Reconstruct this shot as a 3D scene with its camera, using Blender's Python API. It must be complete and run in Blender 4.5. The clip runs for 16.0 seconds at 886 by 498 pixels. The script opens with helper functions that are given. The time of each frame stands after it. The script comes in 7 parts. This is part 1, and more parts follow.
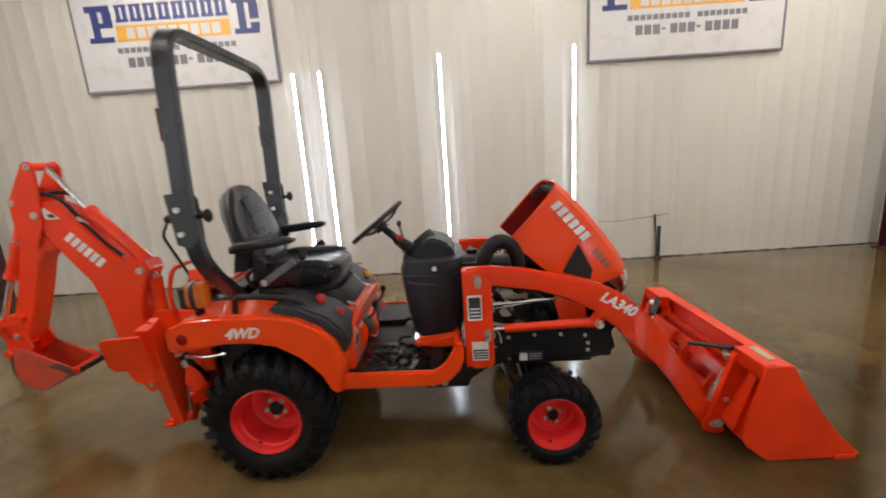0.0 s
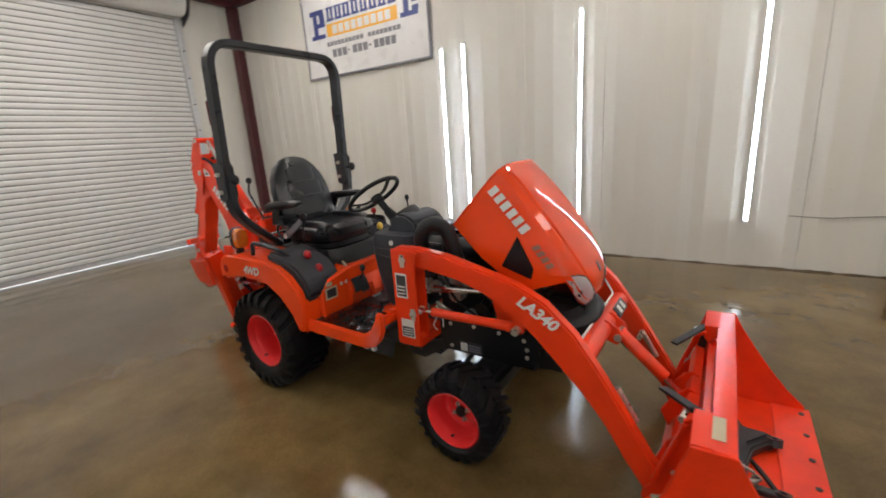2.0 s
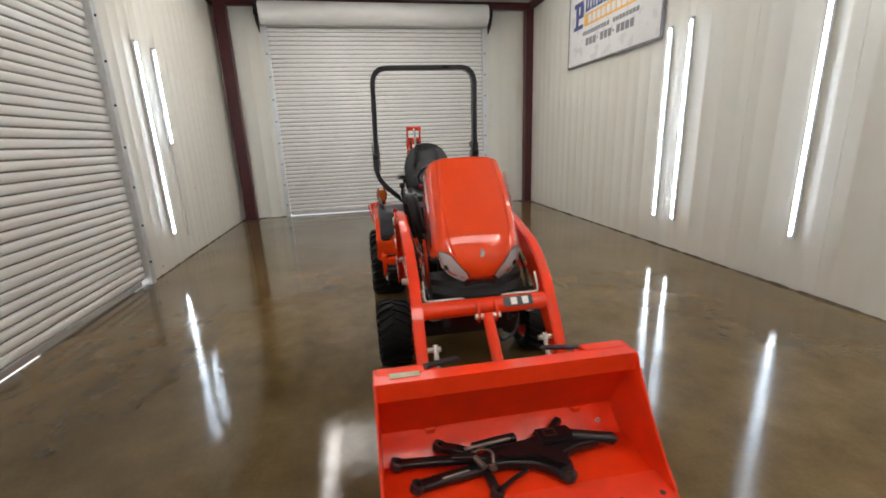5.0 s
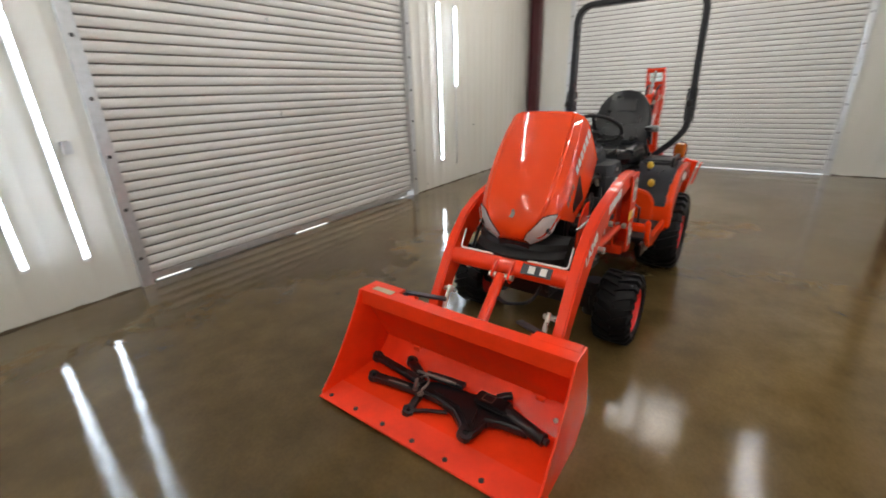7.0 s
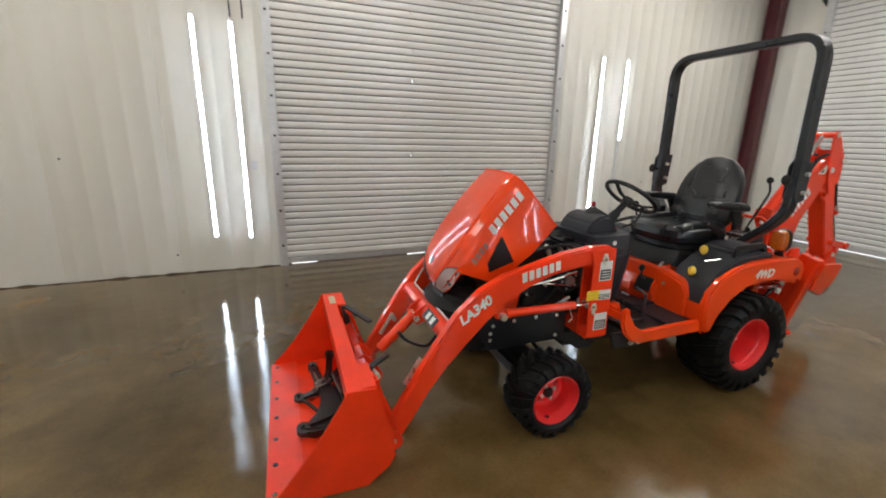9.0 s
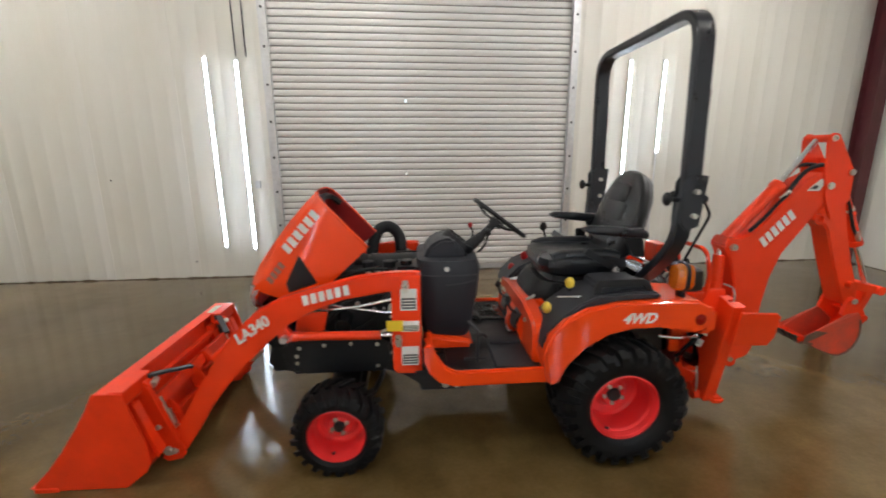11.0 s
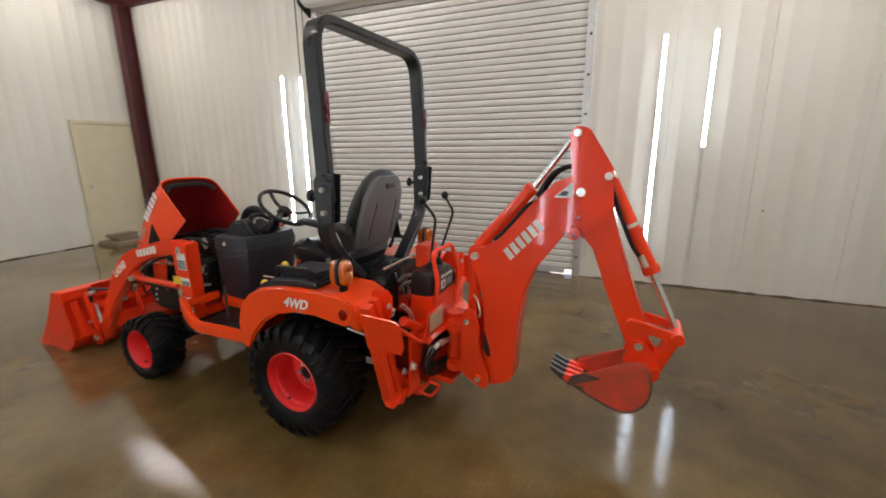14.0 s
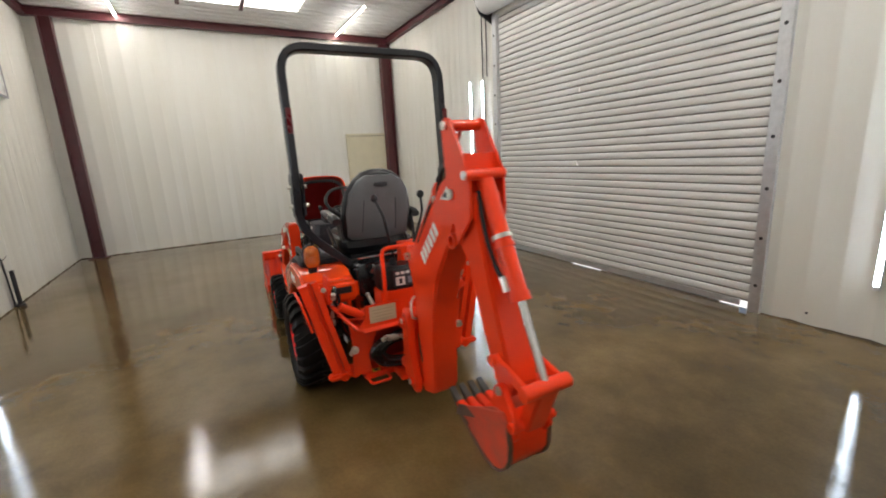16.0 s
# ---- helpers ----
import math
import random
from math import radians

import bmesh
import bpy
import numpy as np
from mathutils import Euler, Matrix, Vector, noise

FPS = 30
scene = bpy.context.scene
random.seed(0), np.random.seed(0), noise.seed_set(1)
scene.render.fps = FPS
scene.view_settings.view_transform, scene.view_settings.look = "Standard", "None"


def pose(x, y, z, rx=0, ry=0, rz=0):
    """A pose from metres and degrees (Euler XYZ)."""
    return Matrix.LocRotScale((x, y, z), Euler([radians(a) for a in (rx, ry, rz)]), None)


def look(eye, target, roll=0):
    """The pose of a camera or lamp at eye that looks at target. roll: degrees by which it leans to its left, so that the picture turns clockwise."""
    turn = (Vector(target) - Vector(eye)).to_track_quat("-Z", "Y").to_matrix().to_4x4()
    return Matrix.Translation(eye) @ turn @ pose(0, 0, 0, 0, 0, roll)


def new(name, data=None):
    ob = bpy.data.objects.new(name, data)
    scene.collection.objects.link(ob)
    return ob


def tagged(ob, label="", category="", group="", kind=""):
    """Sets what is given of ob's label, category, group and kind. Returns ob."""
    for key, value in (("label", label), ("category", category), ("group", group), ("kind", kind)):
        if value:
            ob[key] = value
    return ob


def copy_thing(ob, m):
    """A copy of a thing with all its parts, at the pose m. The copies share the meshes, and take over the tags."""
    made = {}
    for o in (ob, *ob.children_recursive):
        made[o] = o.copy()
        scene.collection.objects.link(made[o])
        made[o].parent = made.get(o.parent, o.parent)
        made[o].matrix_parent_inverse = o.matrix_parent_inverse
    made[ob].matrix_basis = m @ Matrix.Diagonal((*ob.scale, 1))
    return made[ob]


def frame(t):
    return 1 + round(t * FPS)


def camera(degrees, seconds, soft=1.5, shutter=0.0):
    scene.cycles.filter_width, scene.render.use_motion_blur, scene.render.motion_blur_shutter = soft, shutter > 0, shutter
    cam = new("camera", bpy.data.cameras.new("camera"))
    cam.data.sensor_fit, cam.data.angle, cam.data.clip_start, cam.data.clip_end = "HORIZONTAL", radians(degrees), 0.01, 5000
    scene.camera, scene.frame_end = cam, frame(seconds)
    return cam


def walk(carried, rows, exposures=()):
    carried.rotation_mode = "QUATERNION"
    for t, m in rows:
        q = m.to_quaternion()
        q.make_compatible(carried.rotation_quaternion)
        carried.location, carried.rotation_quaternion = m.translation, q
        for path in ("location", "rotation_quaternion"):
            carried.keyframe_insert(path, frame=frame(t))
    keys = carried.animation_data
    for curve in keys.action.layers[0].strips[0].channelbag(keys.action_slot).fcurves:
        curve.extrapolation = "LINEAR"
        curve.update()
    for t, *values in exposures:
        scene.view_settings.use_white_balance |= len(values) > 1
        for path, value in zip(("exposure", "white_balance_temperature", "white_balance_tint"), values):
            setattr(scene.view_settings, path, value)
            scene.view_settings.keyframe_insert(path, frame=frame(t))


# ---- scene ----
cam = camera(93.5, 16.0, 1.75, 0.5)
PATH = [
    (0, (0.906, -2.392, 1.508), (0.893, -0.437, 1.085), -3.8),
    (0.5, (1.211, -2.227, 1.49), (1.126, -0.294, 0.986), -3.5),
    (1, (1.557, -2.147, 1.471), (1.161, -0.235, 1.042), -1.9),
    (1.5, (1.926, -2.105, 1.471), (1.144, -0.316, 1.036), -4.2),
    (2, (2.305, -2.0, 1.473), (1.248, -0.377, 0.972), -3.9),
    (2.5, (2.738, -1.969, 1.474), (1.465, -0.513, 0.962), -3.1),
    (3, (3.082, -1.824, 1.461), (1.644, -0.562, 0.878), -3.2),
    (3.5, (3.382, -1.6, 1.461), (1.688, -0.693, 0.907), -2.2),
    (6, (4.126, 0.127, 1.476), (2.233, -0.077, 0.862), -3.3),
    (6.5, (4.092, 0.523, 1.5), (2.359, -0.197, 0.809), -3.3),
    (7, (3.849, 0.879, 1.477), (2.321, -0.201, 0.77), -2.0),
    (7.5, (3.614, 1.261, 1.49), (2.375, -0.132, 0.765), -2.9),
    (8, (3.348, 1.58, 1.517), (2.248, 0.048, 0.85), -1.8),
    (10.5, (1.493, 2.36, 1.522), (1.317, 0.411, 1.108), 1.8),
    (11, (1.061, 2.321, 1.527), (0.884, 0.377, 1.088), -0.3),
    (11.5, (0.628, 2.37, 1.544), (0.556, 0.422, 1.098), 1.6),
    (12, (0.196, 2.293, 1.534), (0.206, 0.342, 1.097), 2.1),
    (12.5, (-0.238, 2.268, 1.526), (-0.025, 0.315, 1.149), -0.3),
    (13, (-0.647, 2.273, 1.537), (-0.218, 0.367, 1.108), -1.1),
    (13.5, (-1.105, 2.178, 1.543), (-0.576, 0.299, 1.109), -0.9),
    (14, (-1.556, 2.136, 1.535), (-0.784, 0.349, 1.077), -0.5),
    (14.5, (-1.951, 1.928, 1.516), (-0.922, 0.273, 1.064), -2.7),
    (15, (-2.325, 1.66, 1.502), (-1.028, 0.186, 1.125), -2.2),
    (15.5, (-2.636, 1.357, 1.518), (-1.036, 0.222, 1.126), -2.9),
    (16, (-2.818, 0.954, 1.497), (-1.105, 0.018, 1.059), -3.0),
]
EXPOSURES = [(0, 0.36, 6750, 14), (1, 0.32, 6750, 14), (2, 0.22, 6650, 12), (3.5, 0.16, 6550, 10), (6, 0.26, 6500, 10), (8, 0.22, 6500, 10), (10.5, 0.30, 6500, 10), (13, 0.34, 6600, 12), (14.5, 0.15, 6700, 12), (16, 0.18, 6550, 10)]
walk(cam, [(t, look(e, g, r)) for t, e, g, r in PATH], EXPOSURES)

# ---- world and light ----
world = bpy.data.worlds.new("sky")
scene.world = world
world.use_nodes = True
sky = world.node_tree.nodes.new("ShaderNodeTexSky")
sky.sky_type = "NISHITA"
sky.sun_disc = False
sky.sun_elevation, sky.sun_rotation = radians(42), radians(210)
world.node_tree.nodes["Background"].inputs["Strength"].default_value = 0.15
world.node_tree.links.new(sky.outputs[0], world.node_tree.nodes["Background"].inputs["Color"])
sun_data = bpy.data.lights.new("sun", "SUN")
sun_data.energy, sun_data.angle, sun_data.color = 5.0, radians(0.5), (1.0, 0.95, 0.88)
sun = new("sun", sun_data)
sun.matrix_world = look((-8, -14, 14.4), (0, 0, 0))
TUBE_POWER = 24.0
CEILING_TUBE_POWER = 88.0
SKYLIGHT_POWER = 5.8


# ---- materials ----
def material(name, color, rough=0.5, metal=0.0, coat=0.0, vary=0.12, scale=6.0, bump=0.0, bump_scale=60.0, rough_vary=0.1, stretch=(1, 1, 1), tint=None, spec=0.5, coat_rough=0.12, wave=0.0):
    """Principled paint with two scales of variation in colour and gloss, and fine relief."""
    m = bpy.data.materials.new(name)
    m.use_nodes = True
    nt = m.node_tree
    n, ln = nt.nodes, nt.links
    b = n["Principled BSDF"]
    b.inputs["Metallic"].default_value = metal
    b.inputs["Coat Weight"].default_value = coat
    b.inputs["Coat Roughness"].default_value = coat_rough
    b.inputs["Specular IOR Level"].default_value = spec
    tc = n.new("ShaderNodeTexCoord")
    mp = n.new("ShaderNodeMapping")
    mp.inputs["Scale"].default_value = stretch
    ln.new(tc.outputs["Object"], mp.inputs["Vector"])
    big, fine = n.new("ShaderNodeTexNoise"), n.new("ShaderNodeTexNoise")
    for tex, s, d in ((big, scale, 3.0), (fine, bump_scale, 5.0)):
        tex.inputs["Scale"].default_value, tex.inputs["Detail"].default_value = s, d
        ln.new(mp.outputs[0], tex.inputs["Vector"])
    mix = n.new("ShaderNodeMix")
    mix.data_type = "RGBA"
    low = tint or tuple(c * (1 - vary) for c in color)
    high = tuple(min(1, c * (1 + vary)) for c in color)
    mix.inputs["A"].default_value, mix.inputs["B"].default_value = (*low, 1), (*high, 1)
    add = n.new("ShaderNodeMath")
    add.operation = "MULTIPLY_ADD"
    add.inputs[1].default_value = 0.35
    sub = n.new("ShaderNodeMath")
    sub.operation = "MULTIPLY_ADD"
    sub.inputs[1].default_value, sub.inputs[2].default_value = 1.6, -0.48
    ln.new(big.outputs["Fac"], sub.inputs[0])
    ln.new(fine.outputs["Fac"], add.inputs[0])
    ln.new(sub.outputs[0], add.inputs[2])
    add.use_clamp = True
    ln.new(add.outputs[0], mix.inputs["Factor"])
    ln.new(mix.outputs["Result"], b.inputs["Base Color"])
    rr = n.new("ShaderNodeMapRange")
    rr.inputs["To Min"].default_value, rr.inputs["To Max"].default_value = max(0.03, rough - rough_vary), min(1, rough + rough_vary)
    ln.new(add.outputs[0], rr.inputs["Value"])
    ln.new(rr.outputs["Result"], b.inputs["Roughness"])
    under = None
    if wave:      # shallow dents in thin sheet
        wv = n.new("ShaderNodeBump")
        wv.inputs["Strength"].default_value, wv.inputs["Distance"].default_value = 0.6, wave
        ln.new(big.outputs["Fac"], wv.inputs["Height"])
        ln.new(wv.outputs[0], b.inputs["Normal"])
        under = wv.outputs[0]
    if bump:
        bp = n.new("ShaderNodeBump")
        bp.inputs["Strength"].default_value, bp.inputs["Distance"].default_value = bump, 0.004
        ln.new(fine.outputs["Fac"], bp.inputs["Height"])
        if under:
            ln.new(under, bp.inputs["Normal"])
        ln.new(bp.outputs[0], b.inputs["Normal"])
    return m


def glowing(name, color, power):
    m = bpy.data.materials.new(name)
    m.use_nodes = True
    b = m.node_tree.nodes["Principled BSDF"]
    b.inputs["Base Color"].default_value = (*color, 1)
    b.inputs["Emission Color"].default_value = (*color, 1)
    b.inputs["Emission Strength"].default_value = power
    return m


def glassy(name, color, rough=0.05):
    m = bpy.data.materials.new(name)
    m.use_nodes = True
    b = m.node_tree.nodes["Principled BSDF"]
    b.inputs["Base Color"].default_value = (*color, 1)
    b.inputs["Roughness"].default_value = rough
    b.inputs["Transmission Weight"].default_value = 0.75
    b.inputs["IOR"].default_value = 1.45
    return m


def wet_concrete():
    """Brown stained slab, wet: glossy film with dull dry patches and shallow waves."""
    m = bpy.data.materials.new("wet_concrete")
    m.use_nodes = True
    n, ln = m.node_tree.nodes, m.node_tree.links
    b = n["Principled BSDF"]
    tc = n.new("ShaderNodeTexCoord")

    def tex(scale, detail, rough=0.55):
        t = n.new("ShaderNodeTexNoise")
        t.inputs["Scale"].default_value, t.inputs["Detail"].default_value, t.inputs["Roughness"].default_value = scale, detail, rough
        ln.new(tc.outputs["Object"], t.inputs["Vector"])
        return t

    def ramp(src, stops):
        r = n.new("ShaderNodeValToRGB")
        ln.new(src, r.inputs[0])
        e = r.color_ramp.elements
        e[0].position, e[0].color = stops[0][0], (*stops[0][1], 1)
        e[1].position, e[1].color = stops[-1][0], (*stops[-1][1], 1)
        for p, c in stops[1:-1]:
            k = e.new(p)
            k.color = (*c, 1)
        return r

    big, mid, fine = tex(0.7, 5), tex(4.0, 6, 0.6), tex(55, 6)
    c1 = ramp(big.outputs["Fac"], ((0.30, FLOOR_DARK), (0.52, FLOOR_MID), (0.72, FLOOR_LIGHT)))
    c2 = ramp(mid.outputs["Fac"], ((0.3, (0.72, 0.70, 0.68)), (0.7, (1.12, 1.12, 1.12))))
    c3 = ramp(fine.outputs["Fac"], ((0.35, (0.92, 0.92, 0.92)), (0.65, (1.06, 1.06, 1.06))))
    col = c1.outputs[0]
    for c in (c2, c3):
        mx = n.new("ShaderNodeMix")
        mx.data_type, mx.blend_type = "RGBA", "MULTIPLY"
        mx.inputs["Factor"].default_value = 1.0
        ln.new(col, mx.inputs["A"])
        ln.new(c.outputs[0], mx.inputs["B"])
        col = mx.outputs["Result"]
    edge = tex(1.3, 6, 0.6)      # darker and lighter patches with ragged outlines
    warp = n.new("ShaderNodeVectorMath")
    warp.operation = "MULTIPLY_ADD"
    warp.inputs[1].default_value = (2.2, 2.2, 0)
    ln.new(edge.outputs["Color"], warp.inputs[0])
    ln.new(tc.outputs["Object"], warp.inputs[2])
    dark_fades = []
    for cx, cy, inner, outer, tone in PATCHES:
        away = n.new("ShaderNodeVectorMath")
        away.operation = "DISTANCE"
        away.inputs[1].default_value = (cx + 1.1, cy + 1.1, 0)
        ln.new(warp.outputs[0], away.inputs[0])
        fade = n.new("ShaderNodeMapRange")
        fade.interpolation_type = "SMOOTHSTEP"
        for key, value in (("From Min", inner), ("From Max", outer), ("To Min", tone), ("To Max", 1.0)):
            fade.inputs[key].default_value = value
        ln.new(away.outputs["Value"], fade.inputs["Value"])
        if tone < 1:
            dark_fades.append(fade.outputs["Result"])
        mx = n.new("ShaderNodeMix")
        mx.data_type, mx.blend_type = "RGBA", "MULTIPLY"
        mx.inputs["Factor"].default_value = 1.0
        ln.new(col, mx.inputs["A"])
        ln.new(fade.outputs["Result"], mx.inputs["B"])
        col = mx.outputs["Result"]
    ln.new(col, b.inputs["Base Color"])
    wet = tex(0.9, 7, 0.62)
    rg = ramp(wet.outputs["Fac"], ((0.36, (0.05,) * 3), (0.50, (0.11,) * 3), (0.66, (0.20,) * 3)))
    gloss = rg.outputs[0]
    for fade_out in dark_fades * 2:      # the darker patches are glossier too
        calm = n.new("ShaderNodeMath")
        calm.operation = "MULTIPLY"
        ln.new(gloss, calm.inputs[0])
        ln.new(fade_out, calm.inputs[1])
        gloss = calm.outputs[0]
    ln.new(gloss, b.inputs["Roughness"])
    b.inputs["Specular IOR Level"].default_value = 0.22
    film = ramp(tex(0.55, 6, 0.6).outputs["Fac"], ((0.34, (0.80,) * 3), (0.52, (0.55,) * 3), (0.68, (0.16,) * 3)))
    ln.new(film.outputs[0], b.inputs["Coat Weight"])
    b.inputs["Coat Roughness"].default_value, b.inputs["Coat IOR"].default_value = 0.012, 1.33
    wave, grit = tex(8.0, 7, 0.62), tex(38, 4)
    b1, b2 = n.new("ShaderNodeBump"), n.new("ShaderNodeBump")
    b1.inputs["Strength"].default_value, b1.inputs["Distance"].default_value = 0.27, 0.005
    b2.inputs["Strength"].default_value, b2.inputs["Distance"].default_value = 0.05, 0.001
    ln.new(wave.outputs["Fac"], b1.inputs["Height"])
    ln.new(grit.outputs["Fac"], b2.inputs["Height"])
    ln.new(b1.outputs[0], b2.inputs["Normal"])
    ln.new(b2.outputs[0], b.inputs["Normal"])
    ln.new(b1.outputs[0], b.inputs["Coat Normal"])
    return m


FLOOR_DARK, FLOOR_MID, FLOOR_LIGHT = (0.097, 0.062, 0.022), (0.150, 0.098, 0.037), (0.208, 0.144, 0.063)
# centre, inner and outer reach, tone: two darker patches and a lighter one
PATCHES = ((2.9, -1.7, 1.3, 2.3, 0.60), (-3.1, -1.3, 1.2, 2.3, 0.62), (-0.3, -1.0, 0.7, 1.7, 1.15))
FLOOR = wet_concrete()
WALL = material("wall_paint", (0.690, 0.685, 0.650), 0.46, vary=0.05, scale=1.6, tint=(0.650, 0.628, 0.550), wave=0.007, stretch=(1, 1, 0.18), bump=0.05, bump_scale=30, rough_vary=0.08)
WALL_CORE = material("wall_backing", (0.55, 0.54, 0.5), 0.8)
CEILING = material("ceiling_paint", (0.74, 0.74, 0.72), 0.45, vary=0.06, scale=2)
SLAT = material("door_slat_paint", (0.78, 0.777, 0.765), 0.36, vary=0.05, scale=3, tint=(0.68, 0.672, 0.645), wave=0.004, bump=0.04, stretch=(0.4, 0.4, 2), rough_vary=0.08)
# dark grey that puts the shade of the slat joints into the colour
INTERLOCK = material("shade_grey_interlock", (0.20, 0.19, 0.175), 0.7, metal=0.1, vary=0.3, scale=8)
GALV = material("galvanised_steel", (0.62, 0.63, 0.64), 0.38, metal=0.7, vary=0.12, scale=20)
COLUMN = material("red_oxide_paint", (0.075, 0.012, 0.016), 0.40, vary=0.2, scale=5, bump=0.1)
DARK_STEEL = material("dark_steel", (0.045, 0.045, 0.05), 0.45, metal=0.5, vary=0.25, scale=15)
TIMBER = material("weathered_timber", (0.22, 0.17, 0.11), 0.7, vary=0.3, scale=12, stretch=(1, 6, 6), bump=0.3)
ENTRY_DOOR = material("cream_door_paint", (0.61, 0.56, 0.40), 0.45, vary=0.07, scale=4)
GROUND = material("yard_concrete", (0.62, 0.61, 0.58), 0.85, vary=0.15, scale=2, bump=0.2)
TUBE = glowing("tube_light", (0.76, 0.88, 1.0), TUBE_POWER)
CEILING_TUBE = glowing("ceiling_tube_light", (1.0, 0.965, 0.905), CEILING_TUBE_POWER)
SKYLIGHT = glowing("translucent_roof_sheet", (1.0, 0.96, 0.91), SKYLIGHT_POWER)
BODY = material("body_orange_paint", (0.90, 0.064, 0.004), 0.5, spec=0.14, coat=1.0, coat_rough=0.045, vary=0.05, scale=4, bump=0.02, bump_scale=200, rough_vary=0.06)
IMPLEMENT = material("implement_orange_paint", (0.87, 0.046, 0.006), 0.46, spec=0.18, coat=0.85, coat_rough=0.07, vary=0.08, scale=5, bump=0.05, bump_scale=120, rough_vary=0.1)
BUCKET_PAINT = material("bucket_orange_paint", (0.90, 0.042, 0.006), 0.48, spec=0.16, coat=0.55, coat_rough=0.16, vary=0.16, scale=7, bump=0.06, bump_scale=90, rough_vary=0.12)
RIM = material("rim_red_paint", (0.86, 0.034, 0.034), 0.38, coat=0.3, vary=0.06, scale=6)
UNDERHOOD = material("inner_dark_red", (0.30, 0.012, 0.012), 0.4, vary=0.2, scale=8)
BLACK = material("black_plastic", (0.007, 0.0075, 0.009), 0.38, vary=0.25, scale=9, bump=0.10, bump_scale=250, spec=0.4)
CHARCOAL = material("charcoal_plastic", (0.021, 0.022, 0.028), 0.46, vary=0.12, scale=9, bump=0.08, bump_scale=260, spec=0.4)
GLOSSBLACK = material("gloss_black", (0.012, 0.012, 0.014), 0.2, vary=0.2, scale=9)
FRAMEBLACK = material("chassis_black_paint", (0.006, 0.006, 0.0075), 0.36, vary=0.3, scale=14, bump=0.15)
ROPSBLACK = material("roll_bar_black_paint", (0.013, 0.015, 0.020), 0.32, vary=0.2, scale=10, bump=0.06, bump_scale=180)
RUBBER = material("tyre_rubber", (0.006, 0.006, 0.0065), 0.55, vary=0.4, scale=10, bump=0.2, bump_scale=110, rough_vary=0.15, spec=0.22)
VINYL = material("seat_vinyl", (0.010, 0.011, 0.014), 0.29, vary=0.08, scale=12, bump=0.10, bump_scale=160, rough_vary=0.03)
SHELL = material("seat_shell_plastic", (0.15, 0.155, 0.165), 0.5, vary=0.1, scale=12, bump=0.2, bump_scale=300)
MAT = material("rubber_mat", (0.009, 0.009, 0.010), 0.13, vary=0.3, scale=14, bump=0.5, bump_scale=45, rough_vary=0.15)
WET_SHEET = material("wet_black_sheet", (0.006, 0.006, 0.007), 0.16, vary=0.3, scale=14, bump=0.35, bump_scale=60, rough_vary=0.06, spec=0.32)
CHROME = material("chrome_rod", (0.80, 0.80, 0.80), 0.14, metal=1.0, vary=0.05, scale=20)
ZINC = material("zinc_bolt", (0.70, 0.68, 0.62), 0.32, metal=0.9, vary=0.15, scale=40)
WORN_ZINC = material("worn_zinc", (0.24, 0.22, 0.20), 0.36, metal=0.85, vary=0.35, scale=40)
ENGINE = material("engine_grey", (0.014, 0.0145, 0.017), 0.45, metal=0.3, vary=0.4, scale=18, bump=0.2)
HOSE = material("hydraulic_hose", (0.009, 0.009, 0.010), 0.5, spec=0.3, vary=0.2, scale=30)
WORN = material("worn_bucket_steel", (0.17, 0.10, 0.075), 0.5, metal=0.5, vary=0.4, scale=16, bump=0.3)
WORN_DARK = material("worn_tooth_steel", (0.060, 0.052, 0.045), 0.42, metal=0.6, vary=0.4, scale=20, bump=0.3)
FOOT_STRIP = material("dark_floor_edge", (0.075, 0.055, 0.035), 0.8, vary=0.4, scale=8, bump=0.3)
EDGE = material("worn_cutting_edge", (0.88, 0.044, 0.009), 0.42, vary=0.16, scale=7, bump=0.1, tint=(0.70, 0.038, 0.012))
DARK_FOAM = material("black_foam", (0.02, 0.018, 0.018), 0.9, vary=0.2, scale=20)
SCUFFED = material("scuffed_bucket_paint", (0.66, 0.060, 0.025), 0.46, vary=0.25, scale=9, bump=0.12, tint=(0.40, 0.075, 0.045))
DECAL = material("decal_white", (0.78, 0.77, 0.73), 0.4, vary=0.03)
DECAL_DARK = material("decal_dark", (0.03, 0.03, 0.035), 0.4, vary=0.1)
DECAL_YELLOW = material("decal_yellow", (0.80, 0.55, 0.03), 0.4, vary=0.05)
DECAL_TAN = material("decal_tan", (0.56, 0.47, 0.31), 0.45, vary=0.1)
DECAL_FAINT = material("decal_faint_print", (0.36, 0.30, 0.20), 0.45, vary=0.1)
YELLOW = material("yellow_knob", (0.80, 0.55, 0.06), 0.35, vary=0.05)
RED = material("red_knob", (0.42, 0.012, 0.016), 0.3, vary=0.05)
RED_STRIP = material("red_reflector", (0.12, 0.006, 0.010), 0.3, vary=0.1, scale=30)
AMBER = material("amber_lens", (0.50, 0.115, 0.008), 0.18, coat=1.0, vary=0.15, scale=30, coat_rough=0.05)
REDLENS = glassy("red_lens", (0.45, 0.01, 0.01))
CLEAR = material("headlight_lens", (0.86, 0.87, 0.87), 0.30, metal=0.12, coat=1.0, vary=0.04, scale=8, rough_vary=0.03)
SIGNWHITE = material("sign_white", (0.70, 0.70, 0.70), 0.3, vary=0.02)
SIGNBLUE = material("sign_blue", (0.035, 0.05, 0.20), 0.35, vary=0.05)
SIGNGOLD = material("sign_gold", (0.80, 0.42, 0.06), 0.35, vary=0.05)
